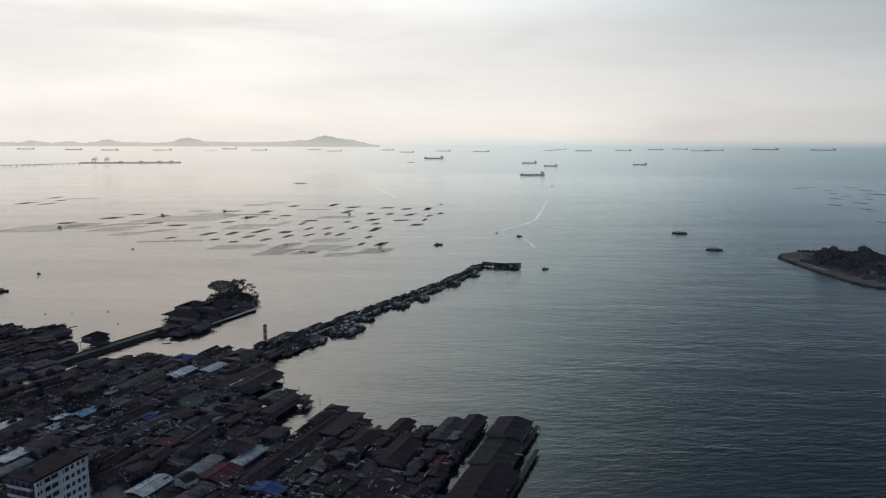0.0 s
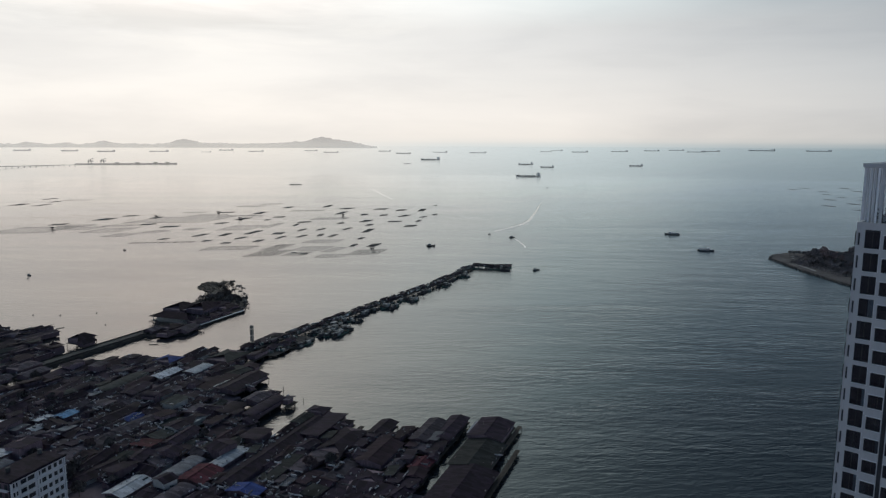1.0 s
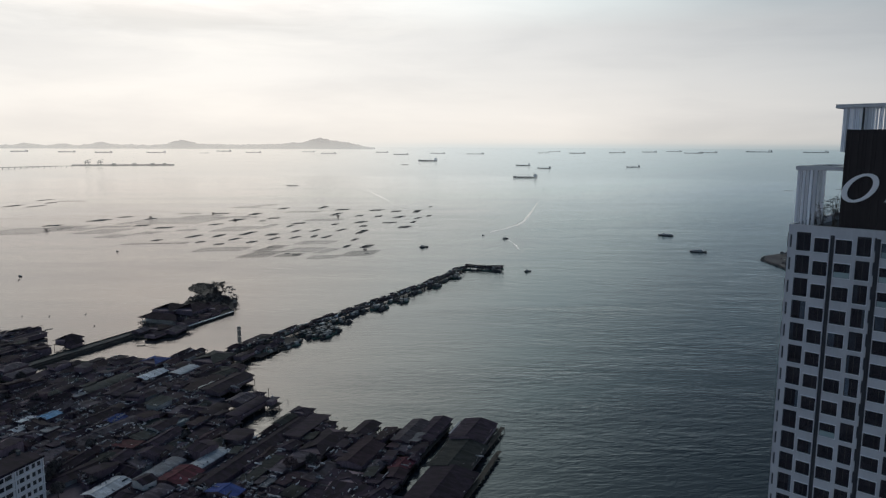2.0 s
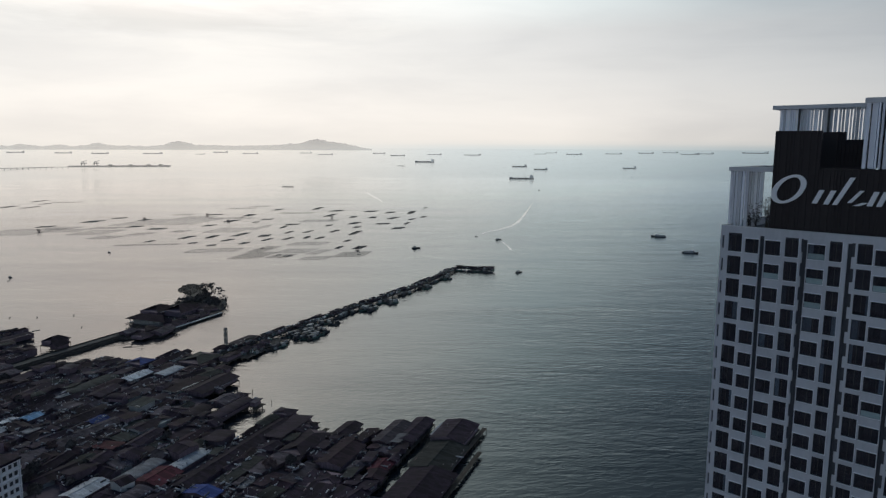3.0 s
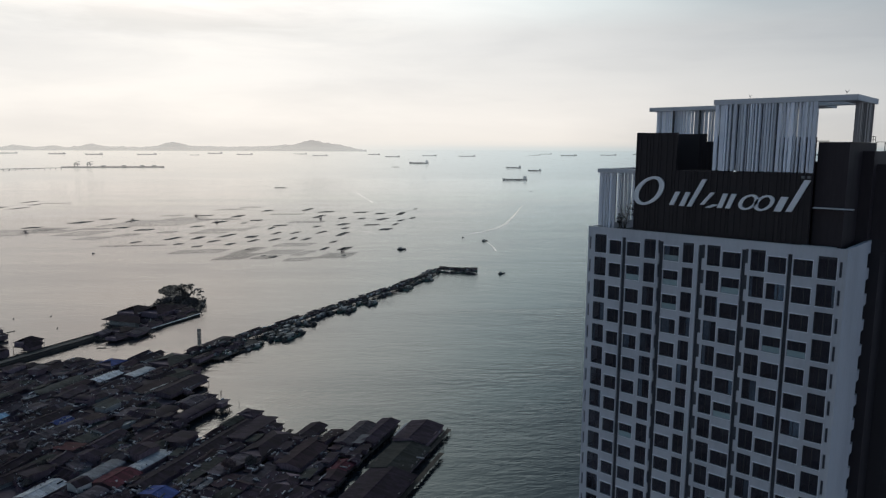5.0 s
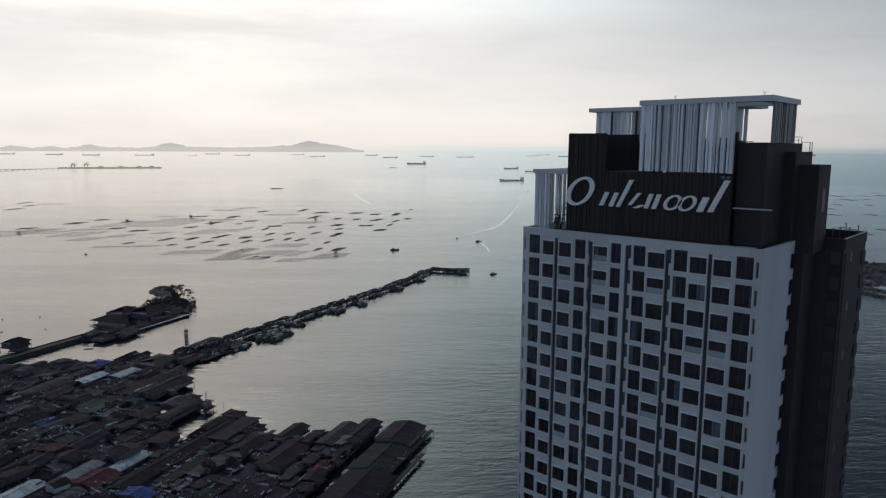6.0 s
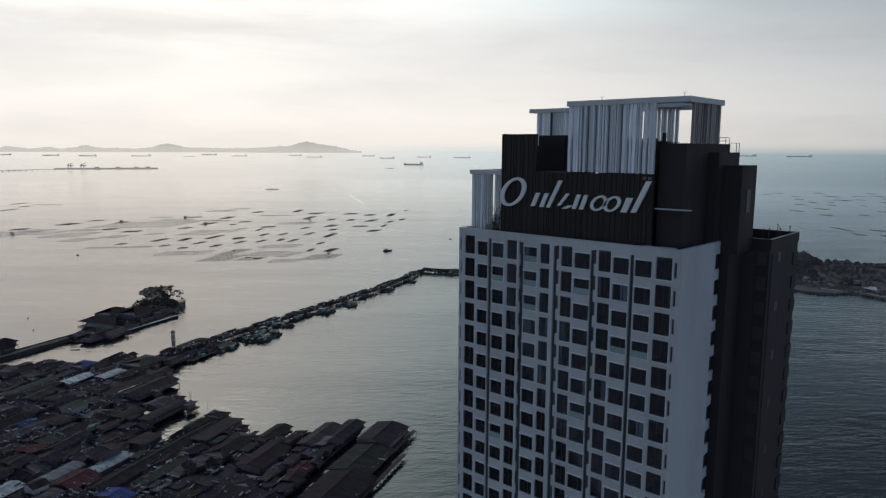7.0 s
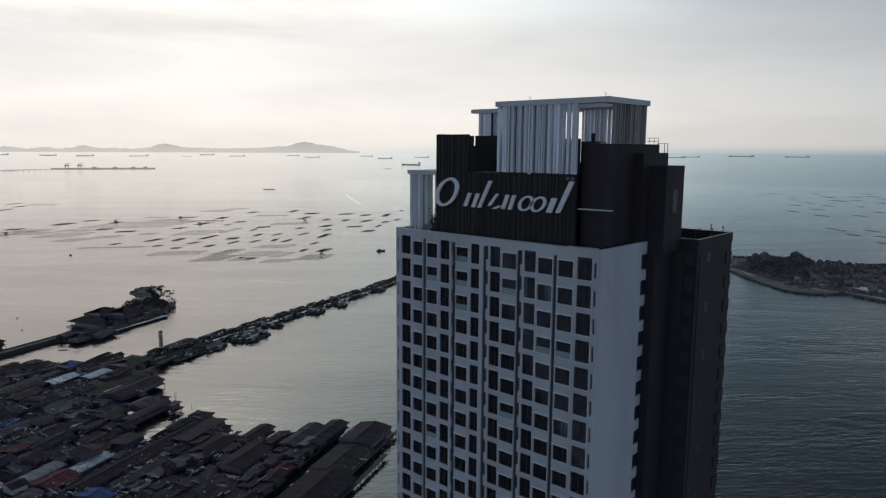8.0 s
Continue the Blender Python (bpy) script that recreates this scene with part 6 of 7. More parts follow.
# ---- trees ----
def tree(h, spread, leaf="leaf", seed=1, leaves=520, slim=False, label=""):
    rr = random.Random(seed)
    t = thing("tree", label or ("broad dark leafy tree" if leaf == "leaf" else "dry brownish leafy tree"), "tree", pose(0, 0, 0), "trees")
    b = Build()
    b.tube((0, 0, -0.3), (rr.uniform(-0.3, 0.3), rr.uniform(-0.3, 0.3), h * 0.5), h * 0.028, h * 0.016, 7)
    tips = []
    for k in range(7):
        a = 2 * math.pi * k / 7 + rr.uniform(-0.3, 0.3)
        z0 = h * rr.uniform(0.28, 0.5)
        e = Vector((math.cos(a) * spread * rr.uniform(0.4, 0.75), math.sin(a) * spread * rr.uniform(0.4, 0.75), h * rr.uniform(0.55, 0.85)))
        b.tube((0, 0, z0), e, h * 0.013, h * 0.004, 5)
        tips.append(e)
    tips += [Vector((0, 0, h * 0.88)), Vector((0, 0, h * 0.7))]
    part("trunk", b, M["bark"], t)
    b = Build()
    for i in range(leaves):
        c = rr.choice(tips)
        r = spread * (0.42 if not slim else 0.3)
        v = Vector((rr.gauss(0, 1), rr.gauss(0, 1), rr.gauss(0, 0.75)))
        v = v.normalized() * r * rr.random() ** 0.4
        p = c + v
        sz = rr.uniform(0.45, 1.0) * spread * 0.26
        n = Vector((rr.uniform(-1, 1), rr.uniform(-1, 1), rr.uniform(-0.4, 1))).normalized()
        e1 = n.orthogonal().normalized() * sz
        e2 = n.cross(e1).normalized() * sz * rr.uniform(0.5, 1.0)
        b.add([p - e1, p + e2 * 0.7, p + e1, p - e2 * 0.7], [(0, 1, 2, 3)])
    tagged(part("crown", b, M[leaf], t), kind="stuff")
    return t


def palm(h):
    rr = random.Random(int(h * 10))
    t = thing("palm_tree", "dark coconut palm with stiff drooping fronds", "tree", pose(0, 0, 0), "palms")
    part("trunk", Build().tube((0, 0, -0.3), (0.3, 0, h * 0.5), 0.24, 0.2, 6).tube((0.3, 0, h * 0.5), (0.9, 0.2, h), 0.2, 0.15, 6), M["bark"], t)
    for k in range(11):
        a = 6.283 * k / 11 + rr.uniform(-0.2, 0.2)
        rise = rr.uniform(0.1, 1.3)
        c, d = Vector((0.9, 0.2, h)), Vector((math.cos(a), math.sin(a), 0))
        w = Vector((-d.y, d.x, 0))
        b = Build()
        v = []
        for q, wid, zz in ((0, 0.25, 0), (0.35, 1.1, rise * 0.8), (0.7, 0.95, rise * 0.9 - 0.3), (1.0, 0.05, rise * 0.5 - 1.2)):
            p = c + d * q * h * 0.36 + Vector((0, 0, zz * h * 0.12))
            v += [p - w * wid - Vector((0, 0, wid * 0.5)), p, p + w * wid - Vector((0, 0, wid * 0.5))]
        b.add(v, [(3 * i + j, 3 * i + j + 3, 3 * i + j + 4, 3 * i + j + 1) for i in range(3) for j in range(2)])
        part("frond", b, M["leaf"], t)
    return t


PALM = palm(13.0)
for s, u, sc in ((487, -371, 0.78), (489, -367, 0.62), (483, -366, 0.5)):
    x, y = plan(s, u)
    put(PALM, x, y, 1.2, rnd.uniform(0, 360), sc)
# park trees, their leaf colours lightened to stand for haze
PARK_TREES = [tree(13, 6.5, "leaf_hazed", 11, 900, label="broad dark park tree, leaves paled for haze"), tree(16, 7.0, "leaf_hazed", 12, 1000, label="tall dark park tree, leaves paled for haze"), tree(11, 5.5, "leaf_russet", 13, 800, label="russet park tree, leaves paled for haze"), tree(15, 5.5, "leaf_russet", 14, 800, label="slender russet park tree")]


def flat_tree(h, seed):
    """A wind-swept tree: thin flat layers of leaves on long bare limbs, and thick growth round its foot."""
    rr = random.Random(seed)
    t = thing("tree", "dark wind-swept tree with flat thin layers of leaves", "tree", pose(0, 0, 0), "trees")
    b, crown = Build(), Build()
    b.tube((0.6, 0, -0.3), (-0.6, 0.2, h * 0.5), 0.6, 0.42, 7)
    b.tube((-0.6, 0.2, h * 0.5), (0.2, 0, h * 0.86), 0.42, 0.16, 6)
    # reach, depth, height, half-length, half-thickness, leaves
    for r, d, z, w, k, n in ((-0.55, 0, 0.78, 0.30, 0.020, 70), (-0.22, 0.1, 0.87, 0.26, 0.022, 90), (0.12, 0, 0.95, 0.17, 0.022, 48), (0.42, -0.1, 0.97, 0.13, 0.025, 34), (-0.16, 0, 1.04, 0.07, 0.05, 34),
                             (-0.62, 0.1, 0.56, 0.13, 0.012, 22), (0.38, 0.1, 0.66, 0.09, 0.06, 34), (0.48, 0, 0.44, 0.14, 0.08, 64), (-0.12, 0, 0.68, 0.06, 0.08, 40), (-0.05, 0.1, 0.42, 0.10, 0.11, 80), (0.16, -0.1, 0.30, 0.22, 0.08, 110)):
        e = Vector((r, d, z)) * h
        b.tube((-0.4, 0.1, h * min(0.6, z * 0.7)), e, h * 0.014, h * 0.004, 5)
        for _ in range(n):
            p = e + Vector((rr.uniform(-1, 1) * w, rr.gauss(0, 0.4) * w, rr.gauss(0, k) + 0.05 * abs(r) * rr.uniform(-1, 1))) * h
            n0 = Vector((rr.uniform(-0.5, 0.5), rr.uniform(-0.5, 0.5), 1)).normalized() if k < 0.06 else Vector((rr.uniform(-1, 1), rr.uniform(-1, 1), rr.uniform(-0.4, 1))).normalized()
            e1 = n0.orthogonal().normalized() * rr.uniform(0.4, 0.85)
            e2 = n0.cross(e1) * rr.uniform(0.6, 1.0)
            crown.add([p - e1, p + e2, p + e1, p - e2], [(0, 1, 2, 3)])
    part("trunk", b, M["bark"], t)
    tagged(part("crown", crown, M["leaf"], t), kind="stuff")
    return t


put(flat_tree(14.0, 6), *plan(484, -382), 1.2, 64)
TREES = [tree(13, 6.5, "leaf_hazed", 11, 900, label="broad dark park tree, leaves paled for haze"), tree(16, 7.0, "leaf_hazed", 12, 1000, label="tall dark park tree, leaves paled for haze"), tree(11, 5.5, "leaf_russet", 13, 800, label="russet park tree, leaves paled for haze"), tree(15, 5.5, "leaf_russet", 14, 800, label="slender russet park tree")]


def flat_tree(h, spread, seed):
    """A wind-swept tree with flat layers of leaves on a few long bare limbs."""
    rr = random.Random(seed)
    t = thing("tree", "dark flat-topped spreading tree on the islet's tail", "tree", pose(0, 0, 0), "trees")
    b, crown = Build(), Build()
    b.tube((0, 0, -0.3), (0.4, 0.2, h * 0.55), h * 0.035, h * 0.022, 7)
    for k in range(8):
        a = 2 * math.pi * k / 8 + rr.uniform(-0.3, 0.3)
        reach = spread * rr.uniform(0.45, 1.0)
        e = Vector((math.cos(a) * reach, math.sin(a) * reach, h * rr.uniform(0.72, 0.98)))
        b.tube((0.4, 0.2, h * rr.uniform(0.4, 0.55)), e, h * 0.016, h * 0.004, 5)
        for _ in range(75):
            p = e + Vector((rr.gauss(0, 0.2) * spread, rr.gauss(0, 0.2) * spread, rr.gauss(0, 0.035) * h))
            n0 = Vector((rr.uniform(-0.5, 0.5), rr.uniform(-0.5, 0.5), 1)).normalized()
            e1 = n0.orthogonal().normalized() * rr.uniform(0.5, 1.0)
            e2 = n0.cross(e1) * rr.uniform(0.6, 1.0)
            crown.add([p - e1, p + e2, p + e1, p - e2], [(0, 1, 2, 3)])
    part("trunk", b, M["bark"], t)
    tagged(part("crown", crown, M["leaf"], t), kind="stuff")
    return t


FLAT_TREE = flat_tree(14.0, 6.4, 6)
put(FLAT_TREE, *plan(484, -382), 1.2, 20)
TREES = [tree(13, 6.5, "leaf", 1, 900), tree(16, 7.0, "leaf", 2, 1000), tree(11, 5.5, "leaf_brown", 3, 800), tree(15, 5.5, "leaf_brown", 4, 800)]
for s, u, k, sc in ((466, -360, 0, 0.34), (474, -368, 0, 0.34), (478, -374, 2, 0.36), (490, -390, 0, 0.32), (456, -354, 0, 0.38), (412, -350, 0, 0.35), (496, -398, 2, 0.3)):
    x, y = plan(s + 2, u + 5)
    put(TREES[k], x, y, 1.6, rnd.uniform(0, 360), sc)
for s, u, k, sc in ((224, -134, 2, 0.75), (231, -128, 0, 0.6), (208, -228, 0, 0.6), (205, -236, 2, 0.6), (232, -196, 0, 0.55), (248, -205, 2, 0.5), (185, -222, 0, 0.7), (178, -218, 1, 0.6), (240, -300, 0, 0.6), (258, -330, 2, 0.6), (262, -340, 0, 0.6), (275, -385, 0, 0.6), (300, -420, 1, 0.5), (225, -310, 0, 0.55), (196, -205, 0, 0.6), (205, -296, 0, 0.5), (213, -303, 2, 0.5), (196, -285, 0, 0.45), (189, -274, 2, 0.5), (228, -288, 0, 0.45), (236, -318, 0, 0.55), (219, -325, 2, 0.5), (190, -252, 0, 0.45), (170, -228, 0, 0.6), (166, -236, 2, 0.6), (172, -205, 1, 0.55), (183, -200, 0, 0.5), (206, -195, 2, 0.45), (222, -248, 0, 0.4), (240, -262, 0, 0.4)):
    x, y = plan(s, u)
    put(TREES[k], x, y, 1.1, rnd.uniform(0, 360), sc * 0.72)


# ---- wooded park peninsula ----
def car(x, y, z, turn, paint):
    words = {"cabin": "dusty pale", "hull": "dark", "block_paint": "white"}[paint]
    t = thing("parked_car", "%s car parked on the forecourt by the sea" % words, "car", pose(x, y, z, 0, 0, turn), "parked cars")
    side = [(-2.2, 0.35), (2.2, 0.35), (2.25, 0.8), (1.2, 0.95), (0.5, 1.5), (-1.3, 1.52), (-2.0, 1.0), (-2.25, 0.9)]
    n = len(side)
    v = [(a, w * (0.85 if h < 1.2 else 0.68), h) for w in (-1, 1) for a, h in side]
    part("body", Build().add(v, [tuple(range(n)), tuple(range(2 * n - 1, n - 1, -1))] + [(i, n + i, n + (i + 1) % n, (i + 1) % n) for i in range(n)]), M[paint], t)
    part("window_band", Build().box(-1.25, 0.55, -0.76, 0.76, 1.05, 1.4), M["frame"], t)
    for sx in (-1.4, 1.4):
        for sy in (-0.8, 0.8):
            part("wheel", Build().tube((sx, sy - 0.1, 0.32), (sx, sy + 0.1, 0.32), 0.32, 0.32, 10), M["frame"], t)


def build_peninsula():
    ring = [(-257, 874), (-225, 838), (-196, 806), (-165, 777), (-146, 761), (-132, 756), (-114, 763), (-98, 785), (-78, 775), (-60, 769), (-20, 752), (60, 760), (160, 800), (200, 900), (150, 1010), (20, 1040),
            (-60, 1000), (-110, 960), (-170, 965), (-225, 968), (-256, 935), (-264, 900)]
    b = Build().prism(ring, -3, 1.8)
    tagged(part("park_ground", b, M["park_soil"]), "park ground of the wooded point", "ground", kind="structure")
    n = len(ring)
    cx, cy = sum(p[0] for p in ring) / n, sum(p[1] for p in ring) / n
    t = thing("park_sea_wall", "pale stone sea wall and promenade round the wooded point", "wall", pose(0, 0, 0))
    for i in range(n):
        a, c = Vector(ring[i]), Vector(ring[(i + 1) % n])
        d = c - a
        m = (a + c) / 2
        part("wall_length", Build().box(-d.length / 2 - 1, d.length / 2 + 1, -1.2, 3.0, -2.5, 1.5), M["rock"], t, at=pose(m.x, m.y, 0, 0, 0, math.degrees(math.atan2(d.y, d.x))))
    # hill
    b = Build()
    v, f = [], []
    for i in range(13):
        for j in range(9):
            x, y = -205 + 34 * i, 812 + 20 * j
            q = max(0.0, 1 - ((x - 10) / 220) ** 2 - ((y - 892) / 95) ** 2)
            v.append((x, y, 1.4 + 8.5 * q + rnd.uniform(-0.4, 0.4) * q))
    for i in range(12):
        for j in range(8):
            a = i * 9 + j
            f.append((a, a + 9, a + 10, a + 1))
    tagged(part("park_hill", b.add(v, f), M["park_soil"], smooth=True), "low earthen rise under the park trees", "hill", kind="structure")
    rr = random.Random(21)
    spots = []
    tries = 0
    while len(spots) < 290 and tries < 12000:
        tries += 1
        x, y = (rr.uniform(-226, -100), rr.uniform(795, 955)) if len(spots) < 165 else (rr.uniform(-100, 110), rr.uniform(785, 960))
        if y < 779 + max(0, (-120 - x)) * 0.72 or x < -224 + abs(y - 885) * 0.35:
            continue
        if all((x - a) ** 2 + (y - c) ** 2 > 24 for a, c in spots):
            spots.append((x, y))
    for x, y in spots:
        if x > -146 and rr.random() < 0.42:
            continue
        q = max(0.0, 1 - ((x - 10) / 220) ** 2 - ((y - 892) / 95) ** 2)
        k = rr.choices((0, 1, 2, 3), (5, 5, 1, 2) if x < -140 else (3, 2, 4, 3))[0]
        if x < -150:
            big = 0.46 + 0.68 * math.exp(-((x + 202) / 19) ** 2 - ((y - 882) / 28) ** 2) + 0.66 * math.exp(-((x + 181) / 8) ** 2 - ((y - 938) / 18) ** 2)
        else:
            big = 0.40 + 0.11 * math.sin(x / 6.0 + y / 31.0) if x < -100 else 0.34
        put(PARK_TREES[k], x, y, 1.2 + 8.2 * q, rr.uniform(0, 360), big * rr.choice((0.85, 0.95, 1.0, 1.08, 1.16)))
    bush = Build()

    def shrub(x, y, z, w):
        for _ in range(int(30 + 16 * w)):
            v = Vector((rr.gauss(0, 1), rr.gauss(0, 1), rr.gauss(0, 0.7))).normalized() * w * rr.random() ** 0.4
            p = Vector((x, y, z + w * 0.6)) + v
            n0 = Vector((rr.uniform(-1, 1), rr.uniform(-1, 1), rr.uniform(-0.3, 1))).normalized()
            e1 = n0.orthogonal().normalized() * w * rr.uniform(0.15, 0.3)
            e2 = n0.cross(e1) * rr.uniform(0.6, 1.0)
            bush.add([p - e1, p + e2, p + e1, p - e2], [(0, 1, 2, 3)])
    for _ in range(150):
        x = rr.uniform(-205, 60)
        shrub(x, 782 + max(0, (-120 - x)) * 0.72 + rr.uniform(4, 34), 1.4, rr.uniform(0.8, 2.6))
    for _ in range(300):
        x = rr.uniform(-232, -56)
        edge = 780 + max(0.0, -150 - x) * 0.86 - max(0.0, 14 - abs(x + 130)) * 1.2
        shrub(x, edge + rr.uniform(4, 32), 1.5, rr.uniform(0.8, 2.3))
    rocks = Build()
    for i in range(n):
        a, c = Vector(ring[i]), Vector(ring[(i + 1) % n])
        if a.y > 990 or a.x > 0:
            continue
        for k in range(int((c - a).length / 0.9)):
            p = a + (c - a) * rr.random()
            out = Vector(((c - a).y, -(c - a).x)).normalized() * rr.uniform(0.0, 4.5)
            r = rr.uniform(0.6, 2.0)
            w = [(p.x + out.x + math.cos(t0) * r * rr.uniform(0.6, 1.1), p.y + out.y + math.sin(t0) * r * rr.uniform(0.6, 1.1)) for t0 in (0.3, 1.5, 2.7, 4.0, 5.2)]
            rocks.prism(w, -0.8, rr.uniform(0.4, 2.2), rr.uniform(0.4, 0.8))
    tagged(part("shore_rocks", rocks, M["rock"]), "tumbled grey rocks along the sea wall", "rocks", kind="stuff")
    # pale paved walks just inside the sea wall and across the point
    walks = thing("promenade", "pale worn paved walks round the wooded point", "path", pose(0, 0, 0), kind="structure")
    for path, w, z in ([(-252, 880), (-222, 847), (-193, 815), (-164, 791), (-131, 779), (-97, 789), (-62, 777), (-20, 761), (60, 769)], 3.2, 1.86), ([(-246, 905), (-225, 900), (-205, 905), (-190, 930)], 3.0, 1.864), ([(-240, 890), (-220, 876), (-206, 858)], 4.0, 1.868), ([(-250, 935), (-228, 948), (-200, 950)], 3.0, 1.86):
        for k in range(len(path) - 1):
            a, c = Vector(path[k]), Vector(path[k + 1])
            L0 = (c - a).length
            if rr.random() < 0.15:
                continue
            part("paving", Build().box(0, L0 + 0.6, -w / 2, w / 2, -0.1, 0.0), M["concrete"], walks, at=pose(a.x, a.y, z + 0.002 * (k % 2), 0, 0, math.degrees(math.atan2((c - a).y, (c - a).x))))
    for _ in range(420):
        x, y = rr.uniform(-215, 110), rr.uniform(785, 960)
        if y > 783 + max(0, (-120 - x)) * 0.72 and x > -216 + abs(y - 885) * 0.35:
            hq = max(0.0, 1 - ((x - 10) / 220) ** 2 - ((y - 892) / 95) ** 2)
            shrub(x, y, 1.2 + 8.2 * hq, rr.uniform(2.0, 4.5))
    for _ in range(260):
        x, y = rr.uniform(-248, -180), rr.uniform(845, 950)
        if x < -250 + abs(y - 900) * 0.7 or y < 782 + (-120 - x) * 0.72:
            continue
        shrub(x, y, 1.5, rr.uniform(0.8, 2.4))
    tagged(part("shrubs", bush, M["leaf_hazed"]), "dense dark shrubs along the park shore", "shrubs", kind="stuff")
    for i in range(12):
        q = i / 11
        x, y = -250 + 48 * q, 915 + 34 * q
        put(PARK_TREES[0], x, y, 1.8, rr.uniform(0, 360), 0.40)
    for x, y, L, W, roof in ((-120, 800, 10, 7, "grey"), (-84, 800, 14, 8, "white"), (-66, 806, 12, 8, "grey"), (-30, 790, 24, 9, "white"), (-98, 806, 8, 6, "rust"), (-150, 818, 7, 6, "white"), (-60, 850, 20, 12, "rust"), (-40, 900, 26, 14, "rust"), (-126, 893, 14, 8, "grey"), (-112, 868, 10, 7, "white"), (-98, 884, 16, 9, "grey"), (-86, 858, 12, 8, "white"), (-136, 842, 9, 6, "grey"), (-104, 838, 9, 7, "grey")):
        s = -0.375 * x + 0.927 * y
        u = 0.927 * x + 0.375 * y
        house(s / 1.0, u / 1.0, L, W, 3.0, 1.6, roof, "pale_wall", "hip", 1.9, turn=rr.uniform(-90, 90), label="small park pavilion with a %s roof" % roof, group="park pavilions", name="pavilion")
    # long low hall with a russet roof, and a pale forecourt beside it
    house(-0.375 * -104 + 0.927 * 952, 0.927 * -104 + 0.375 * 952, 44, 15, 4.6, 3.0, "orange", "pale_wall", "hip", 1.9, turn=56 - ALONG, label="long low park hall with a russet hipped roof", group="park pavilions", name="park_hall")
    part("forecourt", Build().box(-30, 26, -11, 11, -0.2, 0.0), M["concrete"], walks, at=pose(-72, 822, 1.92, 0, 0, -28))
    for i in range(7):
        car(-88 + 7.5 * i + rr.uniform(-1, 1), 836 - 4.0 * i + rr.uniform(-2, 2), 1.925, 60 + rr.uniform(-8, 8), ("cabin", "hull", "block_paint")[i % 3])
    for i in range(16):
        x, y = -152 + 2.7 * i + rr.uniform(-1, 1), 792 + 1.5 * i + (i % 3) * 2.5 + rr.uniform(-1, 1)
        t = thing("parasol", "white parasol on the park promenade", "parasol", pose(x, y, 1.8), "parasols")
        part("pole", Build().tube((0, 0, 0), (0, 0, 2.6), 0.05), M["steel"], t)
        part("canopy", Build().tube((0, 0, 2.2), (0, 0, 2.9), 1.6, 0.1, 8), M["cabin"], t)


build_peninsula()


# ---- fish farm rafts ----
def raft(x, y, L, D, kind, turn=74, lean=1.0):
    lab = {0: "dark bamboo fish-farm raft with netting on the sea", 1: "broad pale grid of floating mussel lines on the sea", 2: "square-celled fish cage raft on the sea"}[kind]
    t = thing("fish_raft", lab, "raft", pose(x, y, 0, 0, 0, turn + rnd.uniform(-6, 6)), "fish farm rafts")
    b = Build()
    step = 3.5 if kind == 0 else (8.0 if kind == 1 else 6.0)
    w = 0.45 if kind == 0 else (0.2 if kind == 1 else 0.32)
    skew = rnd.uniform(0.75, 1.1) * lean
    m = Matrix.Identity(4)
    m[0][1] = skew
    nx, ny = max(2, int(L / step)), max(2, int(D / step))
    if kind == 1:
        nx = ny = 1
    for i in range(nx + 1):
        px = -L / 2 + L * i / nx
        b.box(px - w / 2, px + w / 2, -D / 2, D / 2, -0.1, 0.2, m)
    for j in range(ny + 1):
        py = -D / 2 + D * j / ny
        b.box(-L / 2, L / 2, py - w / 2, py + w / 2, -0.1, 0.24, m)
    part("bamboo_frame", b, M["bamboo" if kind == 0 else "raft_pole"], t)
    if kind == 1:
        part("net_cover", Build().box(-L / 2 + 0.5, L / 2 - 0.5, -D / 2 + 0.5, D / 2 - 0.5, 0.02, 0.07, m), M["sunk_net"], t, "thin grey netting awash")
    else:
        b = Build()
        for i in range(nx):
            for j in range(ny):
                if rnd.random() < (0.45 if kind == 0 else 0.05):
                    b.box(-L / 2 + L * i / nx + 0.4, -L / 2 + L * (i + 1) / nx - 0.4, -D / 2 + D * j / ny + 0.4, -D / 2 + D * (j + 1) / ny - 0.4, -0.1, 0.18, m)
        tagged(part("net_cover", b, M["net"], t), kind="stuff")
    return t


FARM = [(-1834, 574, 9, 46), (-1710, 473, 16, 38), (-1663, 502, 9, 38), (-1737, 555, 12, 21), (-1274, 487, 19, 31), (-1301, 545, 17, 15), (-1246, 401, 19, 17), (-1239, 565, 10, 22),
        (-1087, 518, 22, 17), (-949, 442, 7, 13), (-952, 501, 8, 28), (-889, 477, 8, 11), (-1144, 506, 17, 16), (-1238, 705, 28, 12), (-1181, 747, 13, 35), (-1111, 668, 13, 29),
        (-1073, 603, 12, 17), (-1142, 709, 29, 3), (-1091, 731, 16, 13), (-1064, 689, 8, 9)]
FARM_B = [(-932, 530, 8, 28), (-926, 575, 8, 37), (-850, 484, 9, 10), (-882, 527, 7, 19), (-838, 528, 8, 17), (-888, 594, 13, 19), (-847, 571, 5, 24), (-898, 645, 5, 26),
          (-836, 600, 5, 23), (-963, 679, 5, 24), (-988, 714, 19, 14), (-883, 671, 5, 23), (-827, 628, 5, 23), (-808, 637, 5, 25), (-859, 705, 5, 27), (-930, 749, 7, 17),
          (-1070, 862, 9, 47), (-1209, 936, 9, 47), (-1138, 932, 21, 23), (-1246, 858, 12, 27)]
